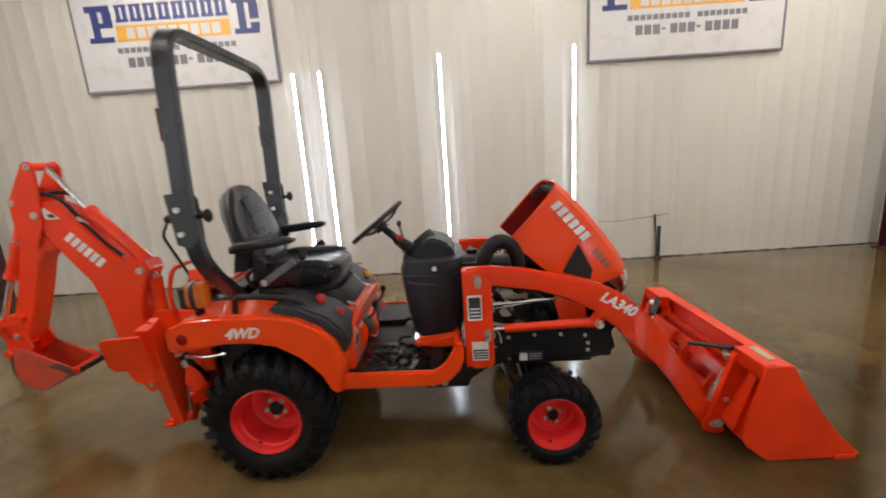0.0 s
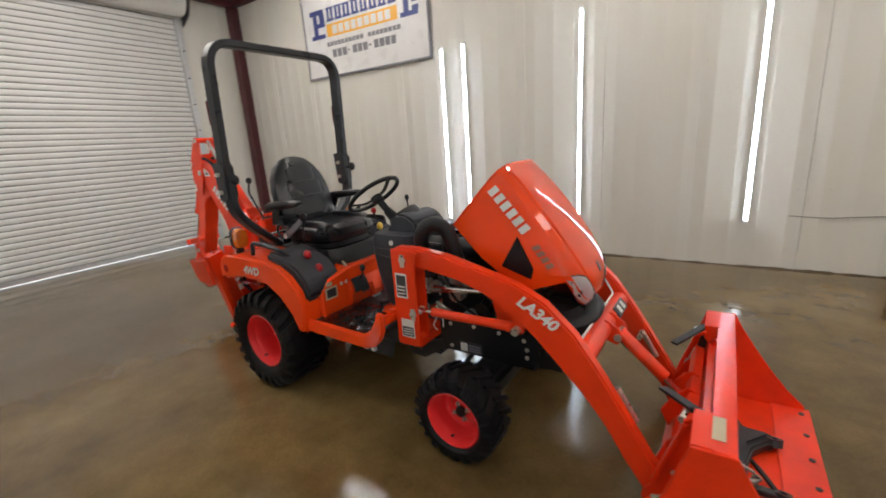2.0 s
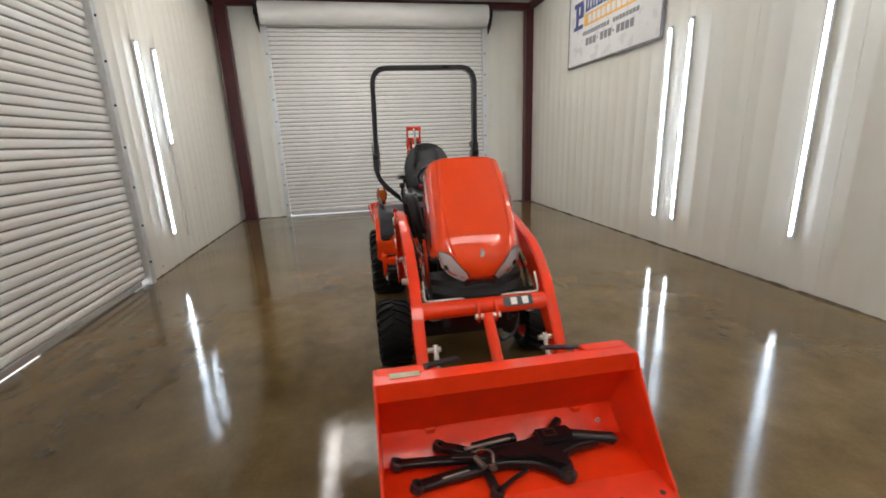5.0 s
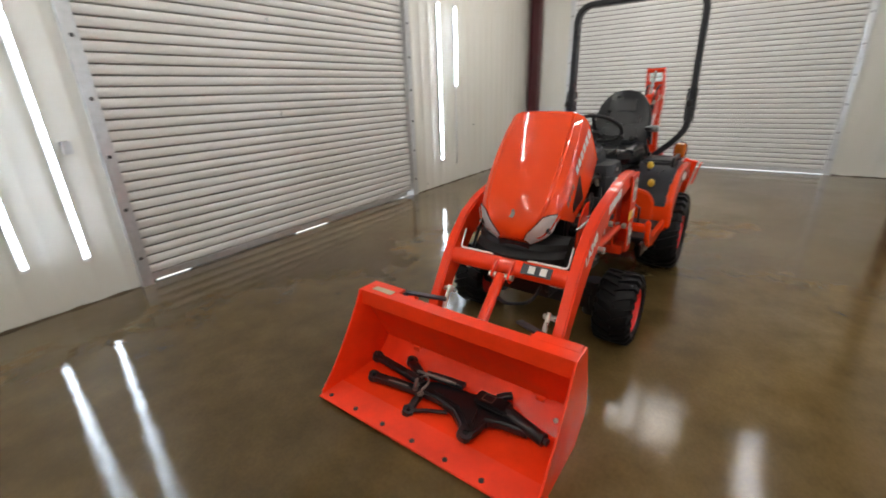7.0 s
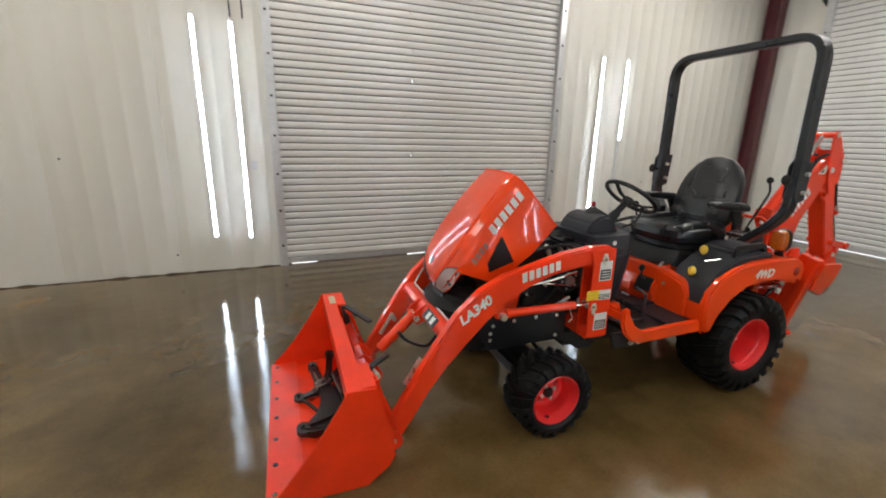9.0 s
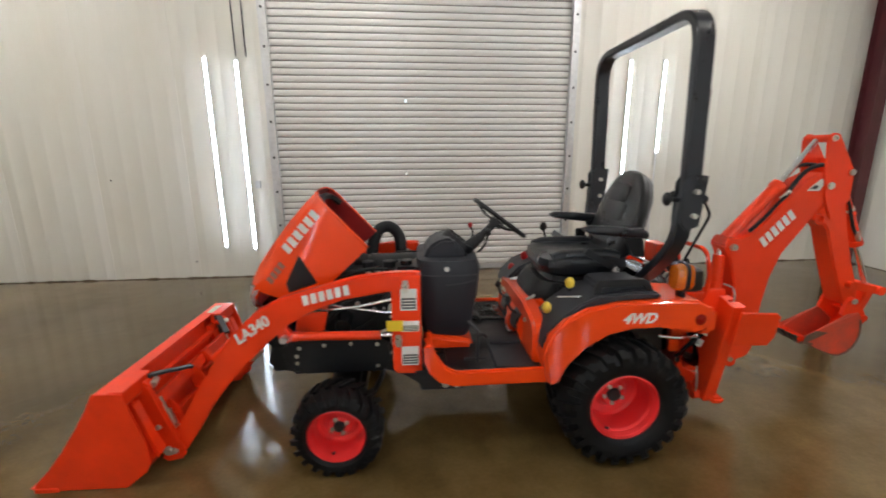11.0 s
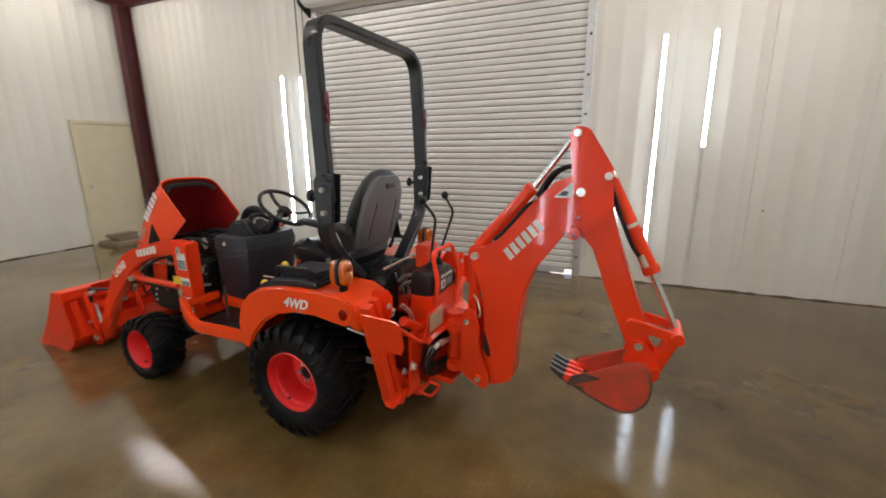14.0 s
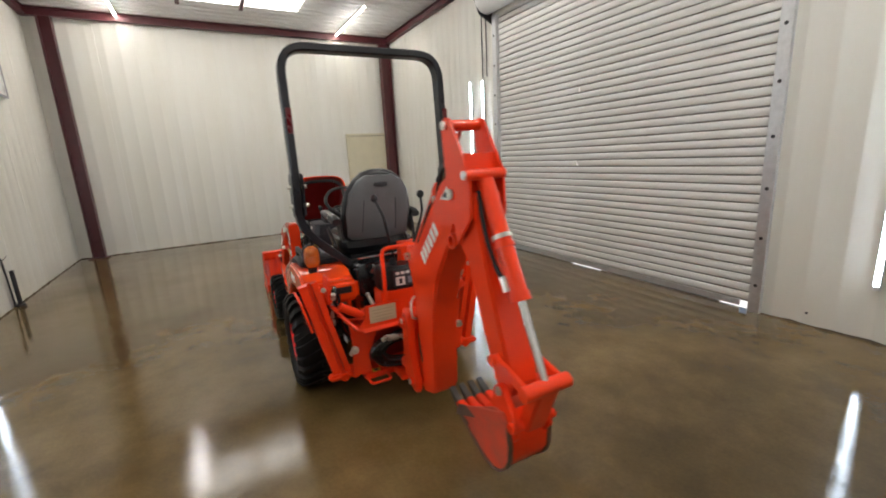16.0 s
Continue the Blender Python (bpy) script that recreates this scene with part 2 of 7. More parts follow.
MODELGREY = material("model_decal_grey", (0.36, 0.16, 0.11), 0.4, vary=0.05)
SIGNGREY = material("sign_grey", (0.20, 0.20, 0.23), 0.35, vary=0.05)


# ---- mesh helpers ----
def finish(bm, sharp=32):
    bmesh.ops.recalc_face_normals(bm, faces=bm.faces)
    lim = radians(sharp)
    for f in bm.faces:
        f.smooth = True
    for e in bm.edges:
        e.smooth = len(e.link_faces) == 2 and e.calc_face_angle(9) < lim
    return bm


def to_mesh(name, bm, mat):
    finish(bm)
    me = bpy.data.meshes.new(name)
    bm.to_mesh(me)
    bm.free()
    me.materials.append(mat)
    return me


def part(name, bm, mat, parent, label="", at=None):
    """Links a bmesh, or a ready mesh, as one object under a thing or a part."""
    me = bm if isinstance(bm, bpy.types.Mesh) else to_mesh(name, bm, mat)
    ob = new(name, me)
    ob.parent = parent
    if at is not None:
        ob.matrix_basis = at
    return tagged(ob, label) if label else ob


def thing(name, bm, mat, label, category, at=None, group="", kind=""):
    me = bm if isinstance(bm, bpy.types.Mesh) else to_mesh(name, bm, mat)
    ob = new(name, me)
    if at is not None:
        ob.matrix_basis = at
    return tagged(ob, label, category, group, kind)


def holder(name, label, category, at=None, group="", kind=""):
    ob = new(name)
    ob.empty_display_size = 0.1
    if at is not None:
        ob.matrix_basis = at
    return tagged(ob, label, category, group, kind)


def B():
    return bmesh.new()


def bevelled(bm, geom, width, segments=2):
    edges = [e for e in geom if isinstance(e, bmesh.types.BMEdge) and len(e.link_faces) == 2 and e.calc_face_angle(0) > 0.5]
    if width and edges:
        bmesh.ops.bevel(bm, geom=edges, offset=width, segments=segments, affect="EDGES", clamp_overlap=True)


def box(bm, x0, x1, y0, y1, z0, z1, bevel=0.0, m=None, segments=2):
    r = bmesh.ops.create_cube(bm, size=1.0)
    vs = r["verts"]
    t = Matrix.Translation(((x0 + x1) / 2, (y0 + y1) / 2, (z0 + z1) / 2)) @ Matrix.Diagonal((x1 - x0, y1 - y0, z1 - z0, 1))
    bmesh.ops.transform(bm, matrix=t, verts=vs)
    if m is not None:
        bmesh.ops.transform(bm, matrix=m, verts=vs)
    bevelled(bm, {e for v in vs for e in v.link_edges}, bevel, segments)
    return bm


def plate(bm, pts, y0, y1, bevel=0.0, axis="y", segments=2):
    """A flat outline in the x-z plane (or x-y for axis z, y-z for axis x) with thickness from y0 to y1."""
    put = {"y": lambda a, b, d: (a, d, b), "z": lambda a, b, d: (a, b, d), "x": lambda a, b, d: (d, a, b)}[axis]
    lo = [bm.verts.new(put(a, b, y0)) for a, b in pts]
    hi = [bm.verts.new(put(a, b, y1)) for a, b in pts]
    n = len(pts)
    fs = [bm.faces.new(lo), bm.faces.new(hi[::-1])]
    fs += [bm.faces.new((lo[i], hi[i], hi[(i + 1) % n], lo[(i + 1) % n])) for i in range(n)]
    bmesh.ops.recalc_face_normals(bm, faces=fs)
    bevelled(bm, {e for f in fs for e in f.edges}, bevel, segments)
    return bm


def frame_at(d):
    d = Vector(d).normalized()
    up = Vector((0, 0, 1)) if abs(d.z) < 0.95 else Vector((1, 0, 0))
    a = d.cross(up).normalized()
    return a, a.cross(d).normalized()


def rod(bm, p0, p1, r, n=14, r1=None, caps=True):
    p0, p1 = Vector(p0), Vector(p1)
    a, b = frame_at(p1 - p0)
    r1 = r if r1 is None else r1
    rings = [[bm.verts.new(p + (a * math.cos(k * math.tau / n) + b * math.sin(k * math.tau / n)) * q) for k in range(n)] for p, q in ((p0, r), (p1, r1))]
    for k in range(n):
        bm.faces.new((rings[0][k], rings[0][(k + 1) % n], rings[1][(k + 1) % n], rings[1][k]))
    if caps:
        bm.faces.new(rings[0][::-1])
        bm.faces.new(rings[1])
    return bm


def smooth_path(pts, steps=6):
    """Catmull-Rom through the points."""
    p = [Vector(q) for q in pts]
    p = [p[0] * 2 - p[1]] + p + [p[-1] * 2 - p[-2]]
    out = []
    for i in range(1, len(p) - 2):
        for s in range(steps):
            t = s / steps
            out.append(0.5 * (2 * p[i] + (p[i + 1] - p[i - 1]) * t + (2 * p[i - 1] - 5 * p[i] + 4 * p[i + 1] - p[i + 2]) * t * t
                              + (3 * p[i] - p[i - 1] - 3 * p[i + 1] + p[i + 2]) * t ** 3))
    return out + [p[-2]]


def rounded_path(pts, radius, steps=5):
    """Straight runs with rounded corners."""
    p = [Vector(q) for q in pts]
    out = [p[0]]
    for i in range(1, len(p) - 1):
        a, b = (p[i - 1] - p[i]), (p[i + 1] - p[i])
        r = min(radius, a.length * 0.45, b.length * 0.45)
        s, e = p[i] + a.normalized() * r, p[i] + b.normalized() * r
        out += [s * (1 - t) ** 2 + p[i] * 2 * t * (1 - t) + e * t * t for t in [k / steps for k in range(steps + 1)]]
    return out + [p[-1]]


def sweep(bm, path, shape, caps=True, up=None):
    """Sweeps a closed outline of (side, up) offsets along a path, with a steady twist."""
    path = [Vector(q) for q in path]
    a = None
    rings = []
    for i, q in enumerate(path):
        d = (path[min(i + 1, len(path) - 1)] - path[max(i - 1, 0)]).normalized()
        if a is None:
            a = frame_at(d)[0] if up is None else d.cross(Vector(up)).normalized()
        a = (a - d * a.dot(d)).normalized()
        b = a.cross(d)
        rings.append([bm.verts.new(q + a * s + b * t) for s, t in shape])
    n = len(shape)
    for r0, r1 in zip(rings, rings[1:]):
        for k in range(n):
            bm.faces.new((r0[k], r0[(k + 1) % n], r1[(k + 1) % n], r1[k]))
    if caps:
        bm.faces.new(rings[0][::-1])
        bm.faces.new(rings[-1])
    return bm


def circle(r, n=10):
    return [(r * math.cos(k * math.tau / n), r * math.sin(k * math.tau / n)) for k in range(n)]


def rect(w, h, c=0.2):
    w, h = w / 2, h / 2
    k = min(w, h) * c
    return [(w, -h + k), (w, h - k), (w - k, h), (-w + k, h), (-w, h - k), (-w, -h + k), (-w + k, -h), (w - k, -h)]


def tube(bm, path, r, n=10):
    return sweep(bm, path, circle(r, n))


def lathe(bm, profile, n=40, centre=(0, 0, 0), closed=False):
    """Turns (radius, along y) outlines round the y axis."""
    c = Vector(centre)
    rings = [[bm.verts.new(c + Vector((r * math.cos(k * math.tau / n), a, r * math.sin(k * math.tau / n)))) for k in range(n)] for r, a in profile]
    pairs = list(zip(rings, rings[1:])) + ([(rings[-1], rings[0])] if closed else [])
    for r0, r1 in pairs:
        for k in range(n):
            bm.faces.new((r0[k], r0[(k + 1) % n], r1[(k + 1) % n], r1[k]))
    if not closed:
        for ring in (rings[0], rings[-1]):
            if (ring[0].co - ring[n // 2].co).length > 1e-5:
                bm.faces.new(ring)
    return bm


def ball(bm, p, r, sx=1, sy=1, sz=1, seg=14, rings=9):
    bmesh.ops.create_uvsphere(bm, u_segments=seg, v_segments=rings, radius=1, matrix=Matrix.Translation(p) @ Matrix.Diagonal((r * sx, r * sy, r * sz, 1)))
    return bm


def loft(bm, rings, caps=True):
    vs = [[bm.verts.new(p) for p in r] for r in rings]
    n = len(vs[0])
    for a, b in zip(vs, vs[1:]):
        for k in range(n):
            bm.faces.new((a[k], a[(k + 1) % n], b[(k + 1) % n], b[k]))
    if caps:
        bm.faces.new(vs[0][::-1])
        bm.faces.new(vs[-1])
    return bm


def super_ring(cx, cy, cz, a, b, ax, ay, power=3.0, n=24):
    """A rounded rectangle with half widths a and b along the two directions."""
    ax, ay = Vector(ax), Vector(ay)
    out = []
    for k in range(n):
        t = k * math.tau / n
        c, s = math.cos(t), math.sin(t)
        r = (abs(c) ** power + abs(s) ** power) ** (-1 / power)
        out.append(Vector((cx, cy, cz)) + ax * (a * c * r) + ay * (b * s * r))
    return out


def bolt(bm, p, axis, r=0.012, h=0.01):
    d = Vector(axis).normalized()
    p = Vector(p)
    rod(bm, p, p + d * h * 0.35, r * 1.35, 12)
    rod(bm, p + d * h * 0.35, p + d * h, r, 6)
    return bm


def lettering(text, size, depth=0.0008, shear=0.0):
    """A mesh of the built-in font, lying in x-y, its base line starting at the origin."""
    cu = bpy.data.curves.new("lettering", "FONT")
    cu.body, cu.size, cu.extrude, cu.shear, cu.offset = text, size, depth, shear, size * 0.035
    ob = new("lettering", cu)
    bpy.context.view_layer.update()
    me = bpy.data.meshes.new_from_object(ob.evaluated_get(bpy.context.evaluated_depsgraph_get()))
    bpy.data.objects.remove(ob)
    bpy.data.curves.remove(cu)
    return me


def letter_blocks(parent, n, length, height, m, mat, slant=0.10, gap=0.30):
    """A row of plain slanted blocks as parts, laid from the x-y plane by the pose m."""
    w = length / n
    q = w * (1 - gap)
    me = to_mesh("letter_block", plate(B(), [(0, 0), (q, 0), (q + slant * height, height), (slant * height, height)], -0.0008, 0.0008, axis="z"), mat)
    for k in range(n):
        part("letter_block", me, None, parent, at=m @ Matrix.Translation((k * w, 0, 0)))


# ---- the room ----
NORTH, SOUTH, WEST, EAST, CEIL = 3.17, -3.12, -5.27, 6.80, 4.15
S_DOOR = (-1.09, 2.64, 3.47)      # from x, to x, height
W_DOOR = (-2.23, 2.13, 3.68)      # from y, to y, height

floor = thing("floor", box(B(), WEST - 0.02, EAST + 0.02, SOUTH - 0.02, NORTH + 0.02, -0.15, 0.0), FLOOR, "wet brown stained concrete slab floor, glossy with water", "floor", kind="structure")
yard = B()
box(yard, -120, 120, -120, 120, -0.30, -0.16)
thing("ground", yard, GROUND, "pale concrete yard outside the doors", "ground", kind="structure")


def wall_core(name, label, boxes):
    bm = B()
    for q in boxes:
        box(bm, *q)
    return thing(name, bm, WALL_CORE, label, "wall", kind="structure")


def panel_mesh(width, height, ribs=4):
    """Ribbed steel liner sheet, facing -y, standing on z = 0, with lapped edges."""
    bm = B()
    step = width / ribs
    line = [(0.0015, 0.0)]
    for k in range(ribs):
        c = (k + 0.5) * step
        line += [(c - 0.024, 0.0), (c - 0.010, -0.0040), (c + 0.010, -0.0040), (c + 0.024, 0.0)]
    line += [(width - 0.0015, 0.0)]
    full = line + [(width - 0.0015, 0.02), (0.0015, 0.02)]
    plate(bm, full, 0.004, height, axis="z")
    return bm


LABEL_WALL = "white ribbed steel wall sheeting, dirty and stained"
wall_n = wall_core("wall_north", LABEL_WALL, [(WEST - 0.2, EAST + 0.2, NORTH + 0.022, NORTH + 0.2, -0.17, CEIL)])
wall_s = wall_core("wall_south", LABEL_WALL + " round a roller door", [
    (WEST - 0.2, S_DOOR[0], SOUTH - 0.2, SOUTH - 0.022, -0.17, CEIL), (S_DOOR[1], EAST + 0.2, SOUTH - 0.2, SOUTH - 0.022, -0.17, CEIL),
    (S_DOOR[0], S_DOOR[1], SOUTH - 0.2, SOUTH - 0.022, S_DOOR[2], CEIL)])
wall_w = wall_core("wall_west", LABEL_WALL + " round a roller door", [
    (WEST - 0.2, WEST - 0.022, SOUTH, W_DOOR[0], -0.17, CEIL), (WEST - 0.2, WEST - 0.022, W_DOOR[1], NORTH, -0.17, CEIL),
    (WEST - 0.2, WEST - 0.022, W_DOOR[0], W_DOOR[1], W_DOOR[2], CEIL)])
wall_e = wall_core("wall_east", LABEL_WALL, [(EAST + 0.022, EAST + 0.2, SOUTH, NORTH, -0.17, CEIL)])


def clad(parent, start, turn, runs):
    """Runs of sheets along a wall: (from, to, bottom, top)."""
    for a, b, z0, z1 in runs:
        n = max(1, round((b - a) / 0.92))
        w = (b - a) / n
        ribs = max(1, round(w / 0.225))
        me = to_mesh("wall_panel", panel_mesh(w, z1 - z0 - 0.002, ribs), WALL)
        for k in range(n):
            part("wall_panel", me, None, parent, at=Matrix.Translation(start) @ Matrix.Rotation(turn, 4, "Z") @ Matrix.Translation((a + k * w, 0, z0)))


LEN_X, LEN_Y = EAST - WEST, NORTH - SOUTH
clad(wall_n, (WEST, NORTH, 0), 0, [(0, LEN_X, 0, CEIL)])
clad(wall_s, (EAST, SOUTH, 0), math.pi, [(0, EAST - S_DOOR[1] - 0.02, 0, CEIL), (EAST - S_DOOR[0] + 0.02, LEN_X, 0, CEIL), (EAST - S_DOOR[1], EAST - S_DOOR[0], S_DOOR[2], CEIL)])
clad(wall_e, (EAST, NORTH, 0), -math.pi / 2, [(0, LEN_Y, 0, CEIL)])
clad(wall_w, (WEST, SOUTH, 0), math.pi / 2, [(0, W_DOOR[0] - SOUTH - 0.02, 0, CEIL), (W_DOOR[1] - SOUTH + 0.02, LEN_Y, 0, CEIL), (W_DOOR[0] - SOUTH, W_DOOR[1] - SOUTH, W_DOOR[2], CEIL)])

# ceiling: ribbed roof sheets with two translucent bays
SKYLIGHTS = [(-3.60, -2.50, -1.75, 0.85), (4.75, 5.55, -0.9, 1.9)]
bm = B()
rib_line = []
x = WEST - 0.2
while x < EAST + 0.2:
    rib_line += [(x, CEIL + 0.03), (x + 0.09, CEIL + 0.03), (x + 0.105, CEIL), (x + 0.195, CEIL), (x + 0.21, CEIL + 0.03)]
    x += 0.21
rib_line += [(x, CEIL + 0.12), (WEST - 0.2, CEIL + 0.12)]
plate(bm, rib_line, SOUTH - 0.2, NORTH + 0.2)
thing("ceiling", bm, CEILING, "white ribbed steel roof sheets", "ceiling", kind="structure")
for x0, x1, y0, y1 in SKYLIGHTS:
    sl = holder("skylight", "bright translucent roof panel crossed by dark bars", "skylight", kind="structure")
    part("roof_pane", box(B(), x0, x1, y0, y1, CEIL - 0.02, CEIL - 0.004, 0.003), SKYLIGHT, sl)
    for q in (0.33, 0.66):
        y = y0 + (y1 - y0) * q
        part("bar", box(B(), x0 - 0.05, x1 + 0.05, y - 0.03, y + 0.03, CEIL - 0.09, CEIL - 0.022, 0.006), COLUMN, sl)


def i_beam(path_a, path_b, depth, width, up):
    """A steel I section between two points."""
    f, w = 0.014, 0.010
    d, h = depth / 2, width / 2
    shape = [(h, -d), (h, -d + f), (w / 2, -d + f), (w / 2, d - f), (h, d - f), (h, d), (-h, d), (-h, d - f), (-w / 2, d - f), (-w / 2, -d + f), (-h, -d + f), (-h, -d)]
    return sweep(B(), [path_a, path_b], shape, up=up)


for cx, cy, deep in ((-5.10, 3.085, 0.21), (-5.10, -2.925, 0.21), (6.66, 2.85, 0.18), (6.66, -2.97, 0.22)):
    col = holder("steel_column", "dark red painted steel column against the wall", "column", Matrix.Translation((cx, cy, 0)), "columns", "structure")
    part("shaft", i_beam((0, 0, 0.012), (0, 0, CEIL - 0.145), deep, 0.16, (0, 1, 0)), COLUMN, col)
    part("base_plate", box(B(), -0.11, 0.11, -0.15, 0.15, 0, 0.014, 0.003), COLUMN, col)
for name, a, b, up in (("eave_beam", (WEST, SOUTH + 0.06, CEIL - 0.07), (EAST, SOUTH + 0.06, CEIL - 0.07), (0, 0, 1)),
                       ("eave_beam", (WEST, NORTH - 0.06, CEIL - 0.07), (EAST, NORTH - 0.06, CEIL - 0.07), (0, 0, 1)),
                       ("end_beam", (6.70, SOUTH, CEIL - 0.075), (6.70, NORTH, CEIL - 0.075), (0, 0, 1)),
                       ("end_beam", (-5.17, SOUTH, CEIL - 0.075), (-5.17, NORTH, CEIL - 0.075), (0, 0, 1))):
    thing(name, i_beam(a, b, 0.13, 0.09, up), COLUMN, "dark red painted steel roof beam", "beam", kind="structure")


# roller doors
def roller_door(name, width, height, m, label, holes=(), seals=()):
    """Built facing -y, from x = 0 to width."""
    door = holder(name, label, "roller door", m, kind="structure")
    pitch = 0.080
    bm = B()
    # gently bowed face between two deep joints
    prof = [(0.045, 0.0060), (0.005, 0.0062), (0.001, 0.0085), (-0.003, 0.017), (-0.0045, 0.040), (-0.003, 0.062), (0.001, 0.0700), (0.005, 0.0720), (0.045, 0.0722)]
    plate(bm, prof, 0.03, width - 0.03, axis="x")
    me = to_mesh("slat", bm, SLAT)
    # dark strip behind each joint, standing in for the groove's shade
    hinge = to_mesh("shaded_interlock", box(B(), 0.03, width - 0.03, 0.017, 0.030, -0.012, 0.010), INTERLOCK)
    z, k = 0.075, 0
    while z < height + 0.05:
        at = Matrix.Translation((0, 0.02 + (0.0012 if k % 3 else 0.0), z))
        hole = [h for h in holes if z <= h[1] < z + pitch]
        if hole:      # a slat torn through: two lengths with a small gap between them
            hx, hz = hole[0]
            bm = plate(B(), prof, 0.03, hx - 0.014, axis="x")
            plate(bm, prof, hx + 0.014, width - 0.03, axis="x")
            box(bm, hx - 0.016, hx + 0.016, 0.004, 0.030, 0.008, max(0.012, hz - z - 0.020))
            box(bm, hx - 0.016, hx + 0.016, 0.004, 0.030, min(0.064, hz - z + 0.020), 0.070)
            part("slat", bm, SLAT, door, "slat with a small hole", at)
        else:
            part("slat", me, None, door, at=at)
        part("shaded_interlock", hinge, None, door, at=Matrix.Translation((0, 0.02, z)))
        z += pitch
        k += 1
    part("bottom_bar", box(B(), 0.05, width - (0.14 if holes else 0.05), 0.016, 0.040, 0.013, 0.074, 0.005), GALV, door, "worn galvanised bottom bar")
    for x0, x1 in seals:      # lengths of seal still left under the bar; daylight shows between them
        part("bottom_seal", box(B(), x0, x1, 0.012, 0.044, 0.0, 0.0135, 0.003), SHELL, door, "grey rubber bottom seal")
    for x0 in (-0.045, width - 0.045):
        g = B()
        plate(g, [(x0, 0.09), (x0, -0.045), (x0 + 0.09, -0.045), (x0 + 0.09, 0.012), (x0 + 0.082, 0.012), (x0 + 0.082, -0.037), (x0 + 0.008, -0.037), (x0 + 0.008, 0.09)], 0.0, height, axis="z")
        guide = part("guide_rail", g, GALV, door, "galvanised steel guide rail")
        bb = to_mesh("rail_bolt", bolt(B(), (0, 0, 0), (0, -1, 0), 0.011, 0.012), DARK_STEEL)
        for j in range(int(height / 0.42)):
            part("rail_bolt", bb, None, guide, at=Matrix.Translation((x0 + 0.045, -0.0455, 0.25 + j * 0.42)))
    drum = rod(B(), (-0.02, -0.16, height + 0.20), (width + 0.02, -0.16, height + 0.20), 0.20, 32)
    part("rolled_curtain", drum, SLAT, door)
    part("axle", rod(B(), (-0.13, -0.16, height + 0.20), (width + 0.13, -0.16, height + 0.20), 0.04), DARK_STEEL, door)
    for x0 in (-0.10, width + 0.085):
        br = plate(B(), [(0.02, height + 0.42), (-0.20, height + 0.40), (-0.33, height + 0.24), (-0.24, height + 0.02), (0.02, height - 0.12)], x0, x0 + 0.015, 0.003, axis="x")
        part("drum_bracket", br, DARK_STEEL, door, "dark steel drum bracket")
    return door


roller_door("door_1", S_DOOR[1] - S_DOOR[0], S_DOOR[2], Matrix.Translation((S_DOOR[1], SOUTH, 0)) @ Matrix.Rotation(math.pi, 4, "Z"), "closed white corrugated steel roller door with galvanised rails", [(S_DOOR[1] - 1.018, 2.188), (S_DOOR[1] - 1.03, 1.292), (S_DOOR[1] - 1.023, 2.555), (S_DOOR[1] - 1.06, 2.955)], [(0.04, 0.09), (0.38, 1.55), (2.03, 3.42)])
roller_door("door_2", W_DOOR[1] - W_DOOR[0], W_DOOR[2], Matrix.Translation((WEST, W_DOOR[0], 0)) @ Matrix.Rotation(math.pi / 2, 4, "Z"), "closed white corrugated steel roller door, tall")

# entry door in the east wall
ed = holder("door_3", "closed cream painted steel entry door, scuffed", "door", kind="structure")
part("door_leaf", box(B(), EAST - 0.045, EAST - 0.018, -2.893, -1.987, 0.02, 2.022, 0.004), ENTRY_DOOR, ed)
part("door_gap", box(B(), EAST - 0.024, EAST - 0.0178, -2.899, -1.981, 0.004, 2.029), DARK_STEEL, ed, "dark gap round the leaf")
for y0, y1, z0, z1 in ((-2.95, -2.90, 0, 2.08), (-1.98, -1.93, 0, 2.08), (-2.90, -1.98, 2.03, 2.08)):
    part("door_frame", box(B(), EAST - 0.06, EAST - 0.0175, y0, y1, z0, z1, 0.004), ENTRY_DOOR, ed)
kn = B()
rod(kn, (EAST - 0.045, -2.05, 1.0), (EAST - 0.085, -2.05, 1.0), 0.012)
ball(kn, (EAST - 0.10, -2.05, 1.0), 0.03)
part("door_knob", kn, GALV, ed, "dull metal knob")
for z in (0.3, 1.05, 1.8):
    part("hinge", rod(B(), (EAST - 0.05, -2.91, z - 0.05), (EAST - 0.05, -2.91, z + 0.05), 0.012), DARK_STEEL, ed)

# timber blocks stacked by the entry door
blk = holder("timber_stack", "small stack of weathered timber blocks on the floor", "timber")
part("block", box(B(), 6.20, 6.72, -2.52, -1.98, 0.0, 0.06, 0.006), TIMBER, blk)
part("block", box(B(), 6.33, 6.62, -2.42, -2.10, 0.06, 0.13, 0.006), TIMBER, blk)
part("block", box(B(), 6.38, 6.56, -2.45, -2.02, 0.13, 0.18, 0.006), TIMBER, blk)


